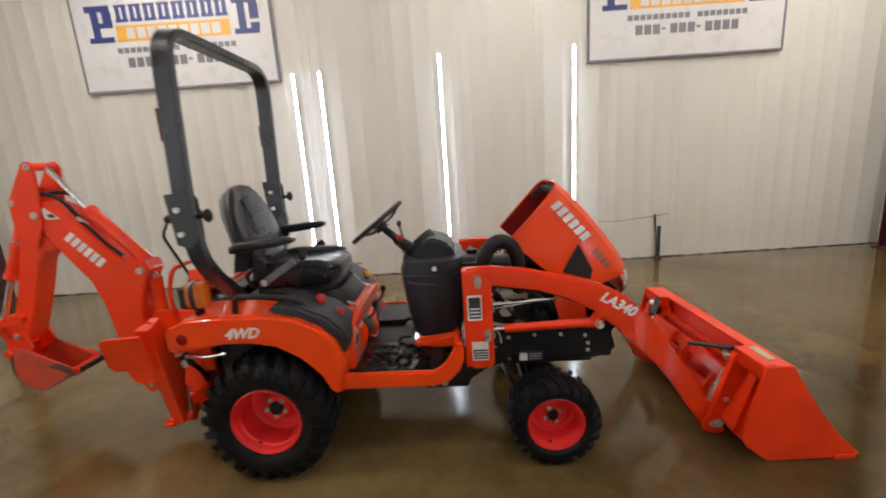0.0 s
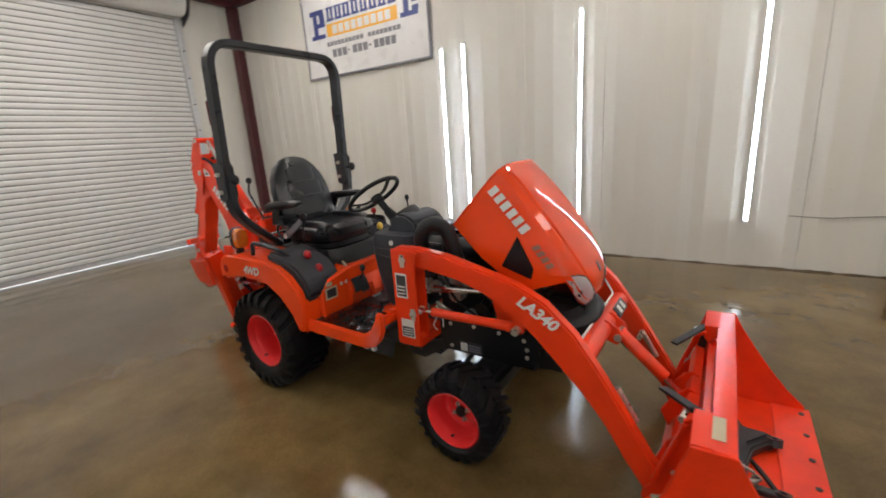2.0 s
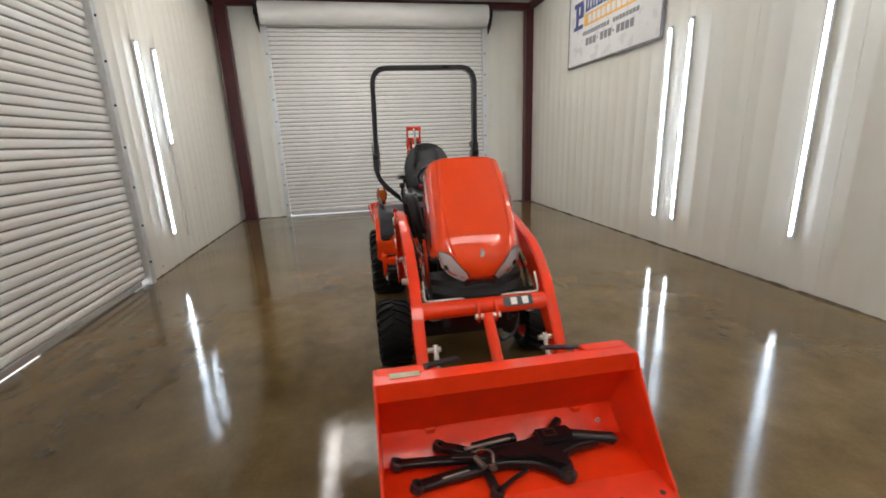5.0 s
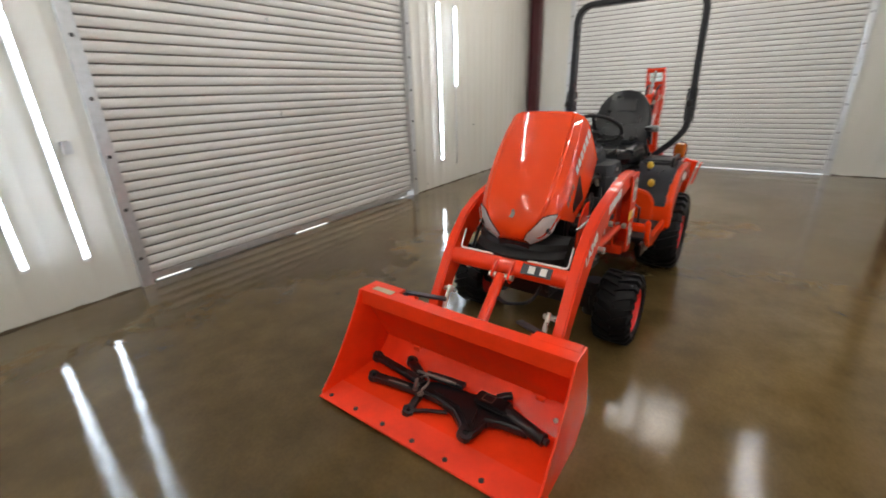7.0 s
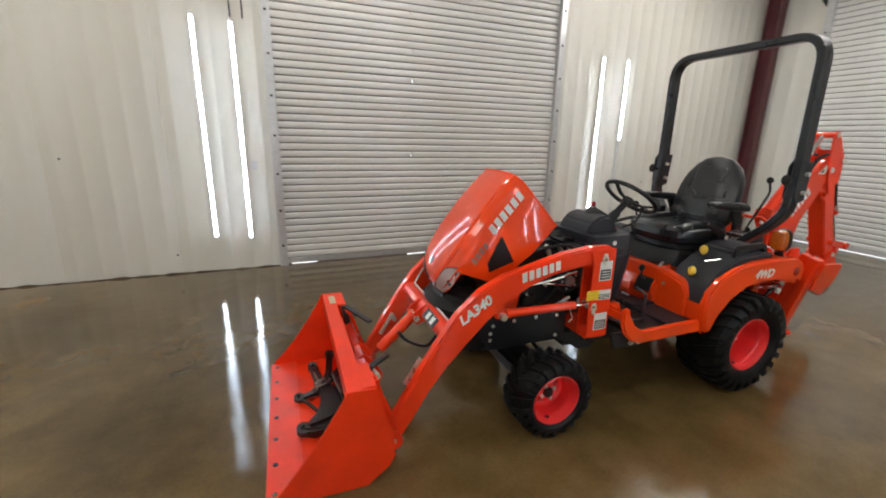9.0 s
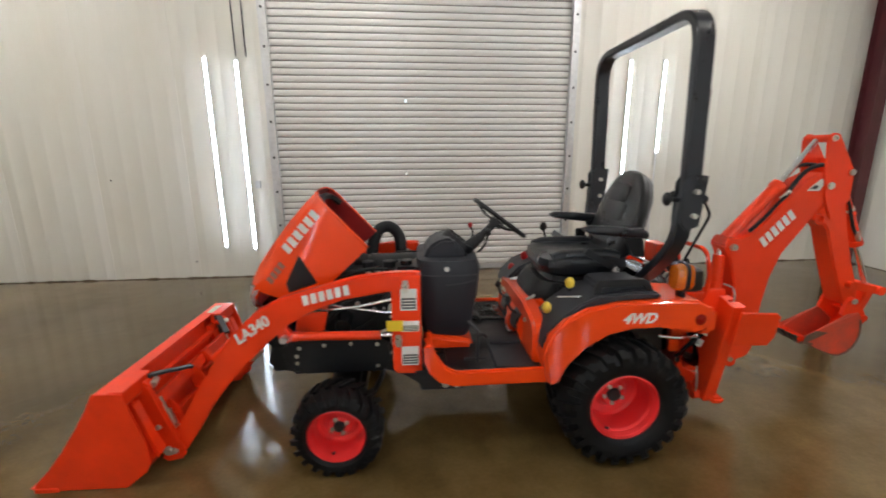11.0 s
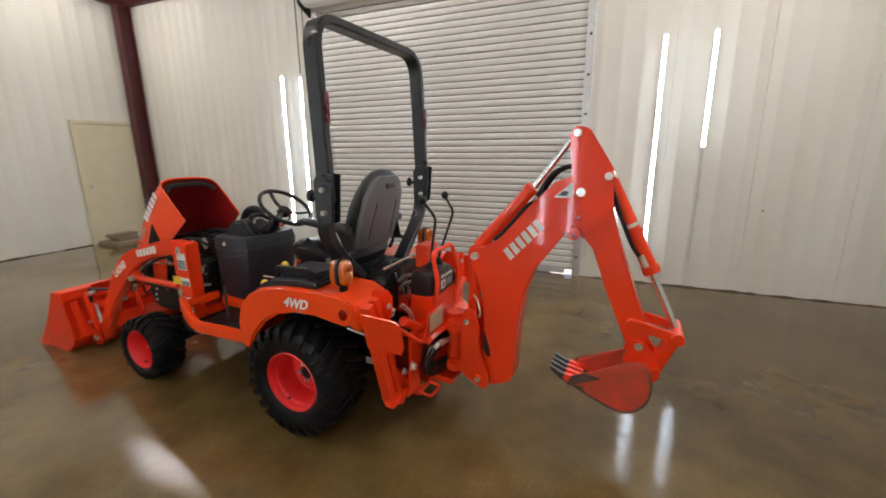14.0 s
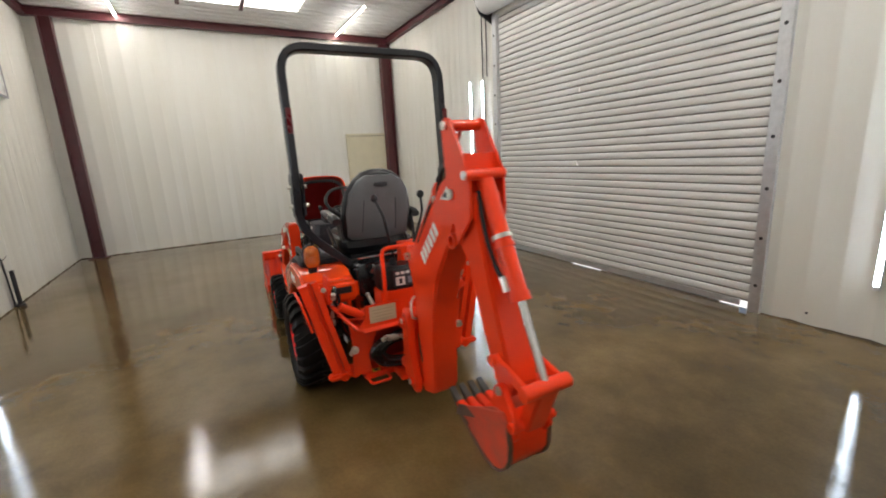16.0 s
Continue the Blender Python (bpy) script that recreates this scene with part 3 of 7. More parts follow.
# tube lights
def tube_light(name, length, mat, m, label, group):
    """Built along z from 0, on a wall at y = 0, facing -y."""
    t = holder(name, label, "tube light", m, group)
    channel = [(-0.019, -0.001), (-0.022, -0.010), (-0.020, -0.031), (-0.0165, -0.031), (-0.0175, -0.014), (-0.008, -0.010), (0.008, -0.010), (0.0175, -0.014), (0.0165, -0.031), (0.020, -0.031), (0.022, -0.010), (0.019, -0.001)]
    part("batten", plate(B(), channel, 0.0, length, axis="z"), SIGNWHITE, t, "white channel batten")
    part("tube", rod(B(), (0, -0.034, 0.03), (0, -0.034, length - 0.03), 0.013, 12), mat, t, "glowing white tube")
    for z in (0.0, length - 0.03):
        part("end_cap", rod(B(), (0, -0.034, z), (0, -0.034, z + 0.03), 0.015, 12), SIGNWHITE, t)
    return t


WALL_TUBE = "white tube light mounted upright on the ribbed wall"
for x, z0, z1 in ((-0.853, 0.36, 2.67), (-0.521, 0.37, 2.685), (0.974, 0.47, 2.79), (2.642, 0.466, 2.79)):
    tube_light("tube_light", z1 - z0, TUBE, Matrix.Translation((x, NORTH - 0.012, z0)), WALL_TUBE, "upright wall tube lights")
for x, z0, z1 in ((3.325, 0.38, 2.67), (2.975, 0.35, 2.64), (-1.83, 0.404, 2.706), (-2.285, 1.528, 2.706)):
    label = WALL_TUBE if z1 - z0 > 2 else "short white tube light mounted upright on the ribbed wall"
    tube_light("tube_light", z1 - z0, TUBE, Matrix.Translation((x, SOUTH + 0.012, z0)) @ Matrix.Rotation(math.pi, 4, "Z"), label, "upright wall tube lights")
for x, y in ((-3.4, -1.62), (-3.4, 1.87), (0.7, -1.75), (0.7, 1.87), (4.8, -1.92), (4.8, 1.90)):
    tube_light("ceiling_tube_light", 2.35, CEILING_TUBE, Matrix.Translation((x, y, CEIL - 0.001)) @ Matrix.Rotation(math.pi / 2, 4, "Y") @ Matrix.Rotation(math.pi / 2, 4, "Z"),
               "white tube light fixed under the ribbed ceiling", "ceiling tube lights")

# conduit and box on the south wall beside the roller door
cd = holder("conduit", "two thin grey conduits running down the wall to the lights", "conduit")
for x, z0 in ((2.975, 2.66), (2.86, 2.66)):
    part("pipe", rod(B(), (x, SOUTH + 0.03, z0), (x, SOUTH + 0.03, 3.75), 0.008, 8), DARK_STEEL, cd)
cd2 = holder("conduit", "thin grey conduit below the short tube light", "conduit")
part("pipe", rod(B(), (-2.285, SOUTH + 0.03, 0.30), (-2.285, SOUTH + 0.03, 1.53), 0.010, 8), GALV, cd2)
thing("switch_box", box(B(), 2.84, 2.90, SOUTH + 0.001, SOUTH + 0.045, 1.14, 1.23, 0.006), GALV, "small grey metal switch box on the wall", "switch box")
sp = holder("standpipe", "short dark steel standpipe against the wall", "pipe")
part("pipe", rod(B(), (3.78, NORTH - 0.06, 0.0), (3.78, NORTH - 0.06, 0.44), 0.022, 12), DARK_STEEL, sp)
part("flange", rod(B(), (3.78, NORTH - 0.06, 0.0), (3.78, NORTH - 0.06, 0.03), 0.05, 14), DARK_STEEL, sp)
# torn seam in the sheeting
tear = holder("torn_panel_seam", "bent and torn dark seam low in the wall sheeting", "damaged seam")
bm = B()
sweep(bm, smooth_path([(2.98, NORTH - 0.006, 0.545), (3.25, NORTH - 0.010, 0.535), (3.5, NORTH - 0.016, 0.555), (3.75, NORTH - 0.022, 0.575), (3.92, NORTH - 0.008, 0.60)]), rect(0.006, 0.008))
part("bent_edge", bm, INTERLOCK, tear)
bm = B()
plate(bm, [(3.735, 0.60), (3.752, 0.59), (3.760, 0.48), (3.772, 0.30), (3.781, 0.12), (3.790, 0.003), (3.770, 0.003), (3.771, 0.15), (3.762, 0.33), (3.742, 0.46)], NORTH - 0.020, NORTH - 0.003, 0.001)
part("tear", bm, DECAL_DARK, tear)


# sign boards
def sign(m):
    s = holder("sign_board", "white metal sign board with blue and gold lettering blocks", "sign", m, "company sign boards")
    W, H = 2.38, 1.22
    part("panel", box(B(), 0, W, -0.028, -0.002, 0, H, 0.004), SIGNWHITE, s)
    fr = B()
    for x0, x1, z0, z1 in ((-0.015, W + 0.015, -0.015, 0.012), (-0.015, W + 0.015, H - 0.012, H + 0.015), (-0.015, 0.012, 0.012, H - 0.012), (W - 0.012, W + 0.015, 0.012, H - 0.012)):
        box(fr, x0, x1, -0.036, -0.001, z0, z1, 0.003)
    part("edge_trim", fr, SIGNGREY, s, "dark grey edge trim")
    y0, y1 = -0.0305, -0.0285
    for x0, last in ((0.16, False), (1.93, True)):      # a tall slab capital at each end
        cap = B()
        box(cap, x0, x0 + 0.30, y0, y1, 0.56, 0.62)
        box(cap, x0 + 0.06, x0 + 0.15, y0, y1, 0.62, 0.90)
        box(cap, x0, x0 + 0.30, y0, y1, 0.90, 0.97)
        box(cap, x0 + 0.20, x0 + 0.31, y0, y1, 0.72, 0.90)
        box(cap, *((x0 + 0.20, x0 + 0.31) if last else (x0 + 0.15, x0 + 0.20)), y0, y1, 0.62 if last else 0.72, 0.68 if last else 0.78)
        part("end_block", cap, SIGNBLUE, s, "large dark blue block")
    let = B()
    box(let, 0, 0.15, y0, y1, 0.775, 0.81)
    box(let, 0.01, 0.06, y0, y1, 0.81, 0.94)
    box(let, 0.09, 0.14, y0, y1, 0.81, 0.94)
    box(let, 0, 0.15, y0, y1, 0.94, 0.968)
    rows = [("blue_block", to_mesh("blue_block", let, SIGNBLUE), [0.52 + k * 0.172 for k in range(8)])]
    rows.append(("white_block", to_mesh("white_block", box(B(), 0, 0.10, y0 - 0.0015, y0 - 0.0003, 0.59, 0.71), SIGNWHITE), [0.62 + k * 0.13 for k in range(9)]))
    rows.append(("dark_bar", to_mesh("dark_bar", box(B(), 0, 0.062, y0, y1, 0.43, 0.49), SIGNGREY), [0.47 + k * 0.077 for k in range(19) if k != 10]))
    rows.append(("dark_bar", to_mesh("dark_bar", box(B(), 0, 0.085, y0, y1, 0.265, 0.375), SIGNGREY), [0.57 + k * 0.106 for k in range(12) if k not in (3, 7)]))
    rows.append(("dark_bar", to_mesh("dark_bar", box(B(), 0, 0.05, y0, y1, 0.31, 0.335), SIGNGREY), [0.57 + k * 0.106 for k in (3, 7)]))
    for name, me, places in rows:
        for x0 in places:
            part(name, me, None, s, at=Matrix.Translation((x0, 0, 0)))
    part("gold_bar", box(B(), 0.50, 1.88, y0, y1, 0.56, 0.74), SIGNGOLD, s, "gold bar")
    return s


sg = sign(Matrix.Translation((-3.40, NORTH - 0.017, 2.585)))
copy_thing(sg, Matrix.Translation((2.82, NORTH - 0.017, 2.56)))


# small marks on the claddings
def spots(name, parent, mat, places, axis, size):
    for x, y, z in places:
        d = Vector(axis) * 0.004
        part(name, rod(B(), Vector((x, y, z)) - d, Vector((x, y, z)) + d, size, 10), mat, parent)


spots("screw_head", wall_n, GALV, [(3.03, NORTH - 0.002, 0.80), (3.26, NORTH - 0.002, 0.80), (2.06, NORTH - 0.002, 2.06), (2.19, NORTH - 0.002, 2.06), (2.22, NORTH - 0.002, 1.98), (2.22, NORTH - 0.002, 2.60), (4.42, NORTH - 0.002, 0.62)], (0, 1, 0), 0.008)
spots("screw_head", wall_s, DARK_STEEL, [(4.59, SOUTH + 0.002, 1.25), (3.73, SOUTH + 0.002, 0.215), (-2.9, SOUTH + 0.002, 0.9), (-1.45, SOUTH + 0.002, 0.10)], (0, 1, 0), 0.010)


# dark brown strip along the foot of the walls, uneven
rnd = random.Random(5)


def foot_strip(parent, a, b, inward):
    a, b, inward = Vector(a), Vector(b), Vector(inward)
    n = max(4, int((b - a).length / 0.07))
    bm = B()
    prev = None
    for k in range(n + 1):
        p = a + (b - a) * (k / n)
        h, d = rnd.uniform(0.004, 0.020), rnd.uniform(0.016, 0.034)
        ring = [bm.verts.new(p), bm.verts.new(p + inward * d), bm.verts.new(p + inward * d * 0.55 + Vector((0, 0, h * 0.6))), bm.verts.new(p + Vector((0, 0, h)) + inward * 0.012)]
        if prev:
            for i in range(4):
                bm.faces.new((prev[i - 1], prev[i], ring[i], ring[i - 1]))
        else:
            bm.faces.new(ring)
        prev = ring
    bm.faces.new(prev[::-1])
    part("foot_strip", bm, FOOT_STRIP, parent, "dark uneven strip along the floor joint")


foot_strip(wall_n, (WEST + 0.02, NORTH - 0.001, 0.001), (EAST - 0.02, NORTH - 0.001, 0.001), (0, -1, 0))
foot_strip(wall_s, (WEST + 0.02, SOUTH + 0.001, 0.001), (S_DOOR[0] - 0.05, SOUTH + 0.001, 0.001), (0, 1, 0))
foot_strip(wall_s, (S_DOOR[1] + 0.05, SOUTH + 0.001, 0.001), (EAST - 0.02, SOUTH + 0.001, 0.001), (0, 1, 0))
foot_strip(wall_e, (EAST - 0.001, SOUTH + 0.02, 0.001), (EAST - 0.001, NORTH - 0.02, 0.001), (-1, 0, 0))
foot_strip(wall_w, (WEST + 0.001, SOUTH + 0.02, 0.001), (WEST + 0.001, W_DOOR[0] - 0.05, 0.001), (1, 0, 0))
foot_strip(wall_w, (WEST + 0.001, W_DOOR[1] + 0.05, 0.001), (WEST + 0.001, NORTH - 0.02, 0.001), (1, 0, 0))


# ---- the tractor ----
# Built in its own axes: x ahead, y to its left, z up, origin on the floor under the rear axle.
tractor = holder("compact_tractor", "orange compact tractor with raised hood, front loader bucket and rear backhoe", "tractor", pose(0, 0, 0, 0, 0, -1.4))
SIDES = (1, -1)


def tp(name, bm, mat, parent=None, label="", at=None):
    return part(name, bm, mat, parent or tractor, label, at)


def mirrored(y0, y1, s):
    return (y0, y1) if s > 0 else (-y1, -y0)


# wheels
def tyre_mesh(radius, bead, half, lugs, lug_h, lug_w):
    bm = B()
    k = radius - lug_h
    prof = [(bead, -half * 0.72), (bead + 0.012, -half * 0.86), (bead + (k - bead) * 0.30, -half * 0.98), (bead + (k - bead) * 0.62, -half), (k - 0.035, -half * 0.93), (k - 0.010, -half * 0.80),
            (k, -half * 0.45), (k + 0.003, 0), (k, half * 0.45), (k - 0.010, half * 0.80), (k - 0.035, half * 0.93), (bead + (k - bead) * 0.62, half), (bead + (k - bead) * 0.30, half * 0.98),
            (bead + 0.012, half * 0.86), (bead, half * 0.72)]
    lathe(bm, prof, 56, closed=True)
    lug = []
    for s in SIDES:
        lb = B()
        quads = []
        for t, drop in ((-0.06, 0.0), (0.30, 0.0), (0.62, 0.0), (0.88, 0.006), (1.04, 0.040)):
            a = 0.20 * t * (24 / lugs)
            w = lug_w * (0.8 + 0.35 * t)
            ring = []
            low = max(k - 0.03 - drop, bead + (k - bead) * 0.45)
            for da, r in ((-w, low), (-w * 0.72, radius - drop), (w * 0.72, radius - drop), (w, low)):
                ring.append(lb.verts.new((r * math.cos(a + da / radius), s * half * t, r * math.sin(a + da / radius))))
            quads.append(ring)
        for p, q in zip(quads, quads[1:]):
            for m in range(3):
                lb.faces.new((p[m], p[m + 1], q[m + 1], q[m]))
        lb.faces.new(quads[0])
        lb.faces.new(quads[-1])
        lug.append(to_mesh("tread_lug", lb, RUBBER))
    return to_mesh("tyre", bm, RUBBER), lug, lugs


def rim_mesh(lip, half, face, disc, hub_r):
    """Deep-dished steel rim, outer side towards +y: raised centre at y = face, disc floor at y = disc."""
    bm = B()
    prof = [(hub_r * 0.6, face), (hub_r + 0.018, face), (hub_r + 0.024, face - 0.004), (hub_r + 0.036, (face + disc) / 2), (hub_r + 0.048, disc + 0.006), (hub_r + 0.058, disc), (lip * 0.80, disc + 0.004),
            (lip * 0.855, disc + 0.014), (lip * 0.87, disc + 0.04), (lip * 0.875, half - 0.052), (lip * 0.885, half - 0.045), (lip * 0.925, half - 0.036), (lip * 0.935, half - 0.014),
            (lip * 0.95, half - 0.007), (lip, half - 0.003), (lip + 0.004, half + 0.004), (lip - 0.002, half + 0.008), (lip - 0.006, half),
            (lip - 0.004, -half), (lip * 0.85, -half + 0.01), (lip * 0.84, disc - 0.02), (hub_r * 0.6, disc - 0.02)]
    lathe(bm, prof, 48, closed=True)
    return to_mesh("rim", bm, RIM)


def hub_meshes(r, face, bolts, ring):
    bm = B()
    lathe(bm, [(0.001, face + 0.016), (r * 0.82, face + 0.016), (r * 0.95, face + 0.012), (r, face + 0.004), (r, face - 0.03), (0.001, face - 0.03)], 24)
    hub = to_mesh("hub", bm, FRAMEBLACK)
    bm = B()
    bolt(bm, (0, 0, 0), (0, 1, 0), 0.0085, 0.014)
    return hub, to_mesh("wheel_bolt", bm, ZINC), [(ring * math.cos(k * math.tau / bolts), face, ring * math.sin(k * math.tau / bolts)) for k in range(bolts)]


def wheel(name, tyre, rim, hub, at, label):
    w = part(name, tyre[0], None, tractor, label, at)
    for i in range(tyre[2]):
        for j, off in ((0, 0.5), (1, 0.0)):
            part("tread_lug", tyre[1][j], None, w, at=Matrix.Rotation(-(i + off) / tyre[2] * math.tau, 4, "Y"))
    part("rim", rim, None, w, "bright red steel rim, deeply dished")
    part("hub", hub[0], None, w)
    for p in hub[2]:
        part("wheel_bolt", hub[1], None, w, at=Matrix.Translation(p))
    a = radians(-52)
    r = hub[3] * 0.88
    valve = rod(B(), (r * math.cos(a), hub[4] - 0.040, r * math.sin(a)), (r * math.cos(a) * 0.93, hub[4] - 0.022, r * math.sin(a) * 0.93), 0.006, 8)
    part("valve", valve, BLACK, w)


rear_tyre, rear_rim, rear_hub = tyre_mesh(0.322, 0.166, 0.150, 24, 0.020, 0.022), rim_mesh(0.170, 0.122, 0.000, -0.052, 0.040), (*hub_meshes(0.036, 0.000, 5, 0.049), 0.170, 0.122)
front_tyre, front_rim, front_hub = tyre_mesh(0.222, 0.132, 0.106, 21, 0.015, 0.017), rim_mesh(0.136, 0.085, 0.004, -0.040, 0.032), (*hub_meshes(0.028, 0.004, 4, 0.040), 0.136, 0.085)
for s in SIDES:
    turn = 0 if s > 0 else 180
    wheel("rear_wheel", rear_tyre, rear_rim, rear_hub, pose(0, s * 0.470, 0.318, 0, 12, turn), "wide rear wheel with chunky black tyre and red rim")
    wheel("front_wheel", front_tyre, front_rim, front_hub, pose(1.40, s * 0.487, 0.219, 0, 25, turn), "small front wheel with chunky black tyre and red rim")

# chassis and drive train
bm = B()
box(bm, -0.28, 0.30, -0.17, 0.17, 0.20, 0.50, 0.03)
box(bm, 0.20, 1.05, -0.13, 0.13, 0.24, 0.42, 0.02)
rod(bm, (0, -0.34, 0.33), (0, 0.34, 0.33), 0.085, 20)
box(bm, -0.08, 0.08, -0.30, 0.30, 0.24, 0.44, 0.02)
tp("transmission", bm, FRAMEBLACK, label="black cast transmission and rear axle")
bm = B()
for s in SIDES:
    y0, y1 = mirrored(0.17, 0.20, s)
    plate(bm, [(0.85, 0.30), (0.95, 0.36), (1.15, 0.40), (1.15, 0.56), (1.70, 0.56), (1.80, 0.50), (1.82, 0.42), (1.78, 0.38), (1.66, 0.36), (1.20, 0.36), (1.10, 0.33), (0.98, 0.25), (0.88, 0.25)], y0, y1, 0.006)
box(bm, 1.74, 1.80, -0.20, 0.20, 0.37, 0.56, 0.008)
box(bm, 1.15, 1.74, -0.165, 0.165, 0.38, 0.43, 0.006)
tp("front_frame", bm, FRAMEBLACK, label="black front frame with bolted side plates")
bm = B()
box(bm, 1.30, 1.50, -0.36, 0.36, 0.19, 0.31, 0.03)
for s in SIDES:
    rod(bm, (1.40, s * 0.33, 0.14), (1.40, s * 0.33, 0.36), 0.06, 18)
    rod(bm, (1.40, s * 0.30, 0.233), (1.40, s * 0.43, 0.233), 0.065, 18)
tp("front_axle", bm, FRAMEBLACK)
bm = B()
tube(bm, smooth_path([(1.27, -0.30, 0.24), (1.22, -0.1, 0.26), (1.22, 0.1, 0.26), (1.27, 0.30, 0.24)]), 0.014)
tp("tie_rod", bm, FRAMEBLACK)
for s in SIDES:
    for x, z in ((1.22, 0.47), (1.35, 0.47), (1.62, 0.50), (1.72, 0.46), (0.95, 0.31)):
        tp("frame_bolt", bolt(B(), (x, s * 0.20, z), (0, s, 0), 0.012, 0.012), DARK_STEEL)

# fenders
OUT = [(0.372, 0.432), (0.408, 0.585), (0.375, 0.69), (0.305, 0.765), (0.20, 0.818), (0.05, 0.845), (-0.20, 0.852), (-0.34, 0.845), (-0.405, 0.815), (-0.425, 0.765), (-0.405, 0.715), (-0.365, 0.685),
       (-0.28, 0.695), (-0.16, 0.715), (-0.03, 0.712), (0.09, 0.685), (0.20, 0.62), (0.285, 0.53), (0.33, 0.437)]
for s in SIDES:
    y0, y1 = mirrored(0.515, 0.56, s)
    bm = plate(B(), OUT, y0, y1, 0.012, segments=3)
    top = OUT[:12]
    y0, y1 = mirrored(0.27, 0.53, s)
    lo = [bm.verts.new((x, y0, z)) for x, z in top]
    hi = [bm.verts.new((x, y1, z - 0.004)) for x, z in top]
    lo2 = [bm.verts.new((x * 0.96, y0, z - 0.012)) for x, z in top]
    hi2 = [bm.verts.new((x * 0.96, y1, z - 0.016)) for x, z in top]
    for i in range(len(top) - 1):
        bm.faces.new((lo[i], lo[i + 1], hi[i + 1], hi[i]))
        bm.faces.new((lo2[i], lo2[i + 1], hi2[i + 1], hi2[i]))
        bm.faces.new((lo[i], lo[i + 1], lo2[i + 1], lo2[i]))
    fender = tp("fender", bm, BODY, label="glossy orange rear fender")
    me = lettering("4WD", 0.070, 0.0006, 0.35)
    me.materials.append(DECAL)
    m = pose(-0.145, -0.5612, 0.745, 90, 0, 0) if s < 0 else pose(0.035, 0.5612, 0.745, 90, 0, 180)
    part("fender_lettering", me, None, fender, "white italic lettering", m)
    inner = B()      # tyre-side black liner and the console over the fender
    y0, y1 = mirrored(0.255, 0.275, s)
    plate(inner, [(0.36, 0.45), (0.39, 0.585), (0.36, 0.68), (0.29, 0.75), (0.19, 0.80), (0.05, 0.83), (-0.34, 0.83), (-0.36, 0.45), (-0.10, 0.40), (0.20, 0.40)], y0, y1)
    tp("inner_fender", inner, BLACK)
    con = B()
    y0, y1 = mirrored(0.255, 0.522, s)
    nose = [(0.425, 0.655), (0.405, 0.735), (0.33, 0.81), (0.20, 0.868), (0.10, 0.888)] if s < 0 else [(0.405, 0.60), (0.392, 0.665), (0.355, 0.722), (0.305, 0.772), (0.23, 0.828), (0.14, 0.872)]
    rear = [(-0.05, 0.888), (-0.16, 0.880), (-0.17, 0.848), (-0.05, 0.848), (0.05, 0.835)] if s > 0 else [(0.075, 0.884), (0.062, 0.838)]
    plate(con, nose + rear + [(0.20, 0.80), (0.30, 0.745), (0.36, 0.68), (0.385, 0.60)], y0, y1, 0.015, segments=3)
    tp("fender_console", con, CHARCOAL, label="charcoal moulded console over the fender")
    if s > 0:
        tp("side_console", plate(B(), [(0.125, 0.80), (0.120, 0.905), (0.09, 0.915), (-0.10, 0.918), (-0.125, 0.905), (-0.16, 0.82)], 0.265, 0.478, 0.012, segments=3), CHARCOAL, label="charcoal boxy console beside the seat")
        gr = sweep(B(), rounded_path([(0.138, 0.485, 0.80), (0.132, 0.488, 0.922), (-0.098, 0.488, 0.926), (-0.148, 0.485, 0.825)], 0.025, 4), rect(0.036, 0.022, 0.3), up=(0, 1, 0))
    else:
        gr = tube(B(), rounded_path([(-0.108, -0.497, 0.845), (-0.098, -0.497, 0.930), (0.02, -0.497, 0.925), (0.18, -0.49, 0.900), (0.20, -0.46, 0.86)], 0.03, 4), 0.014)
    tp("fender_grip", gr, BLACK, label="black grab handle on the fender")

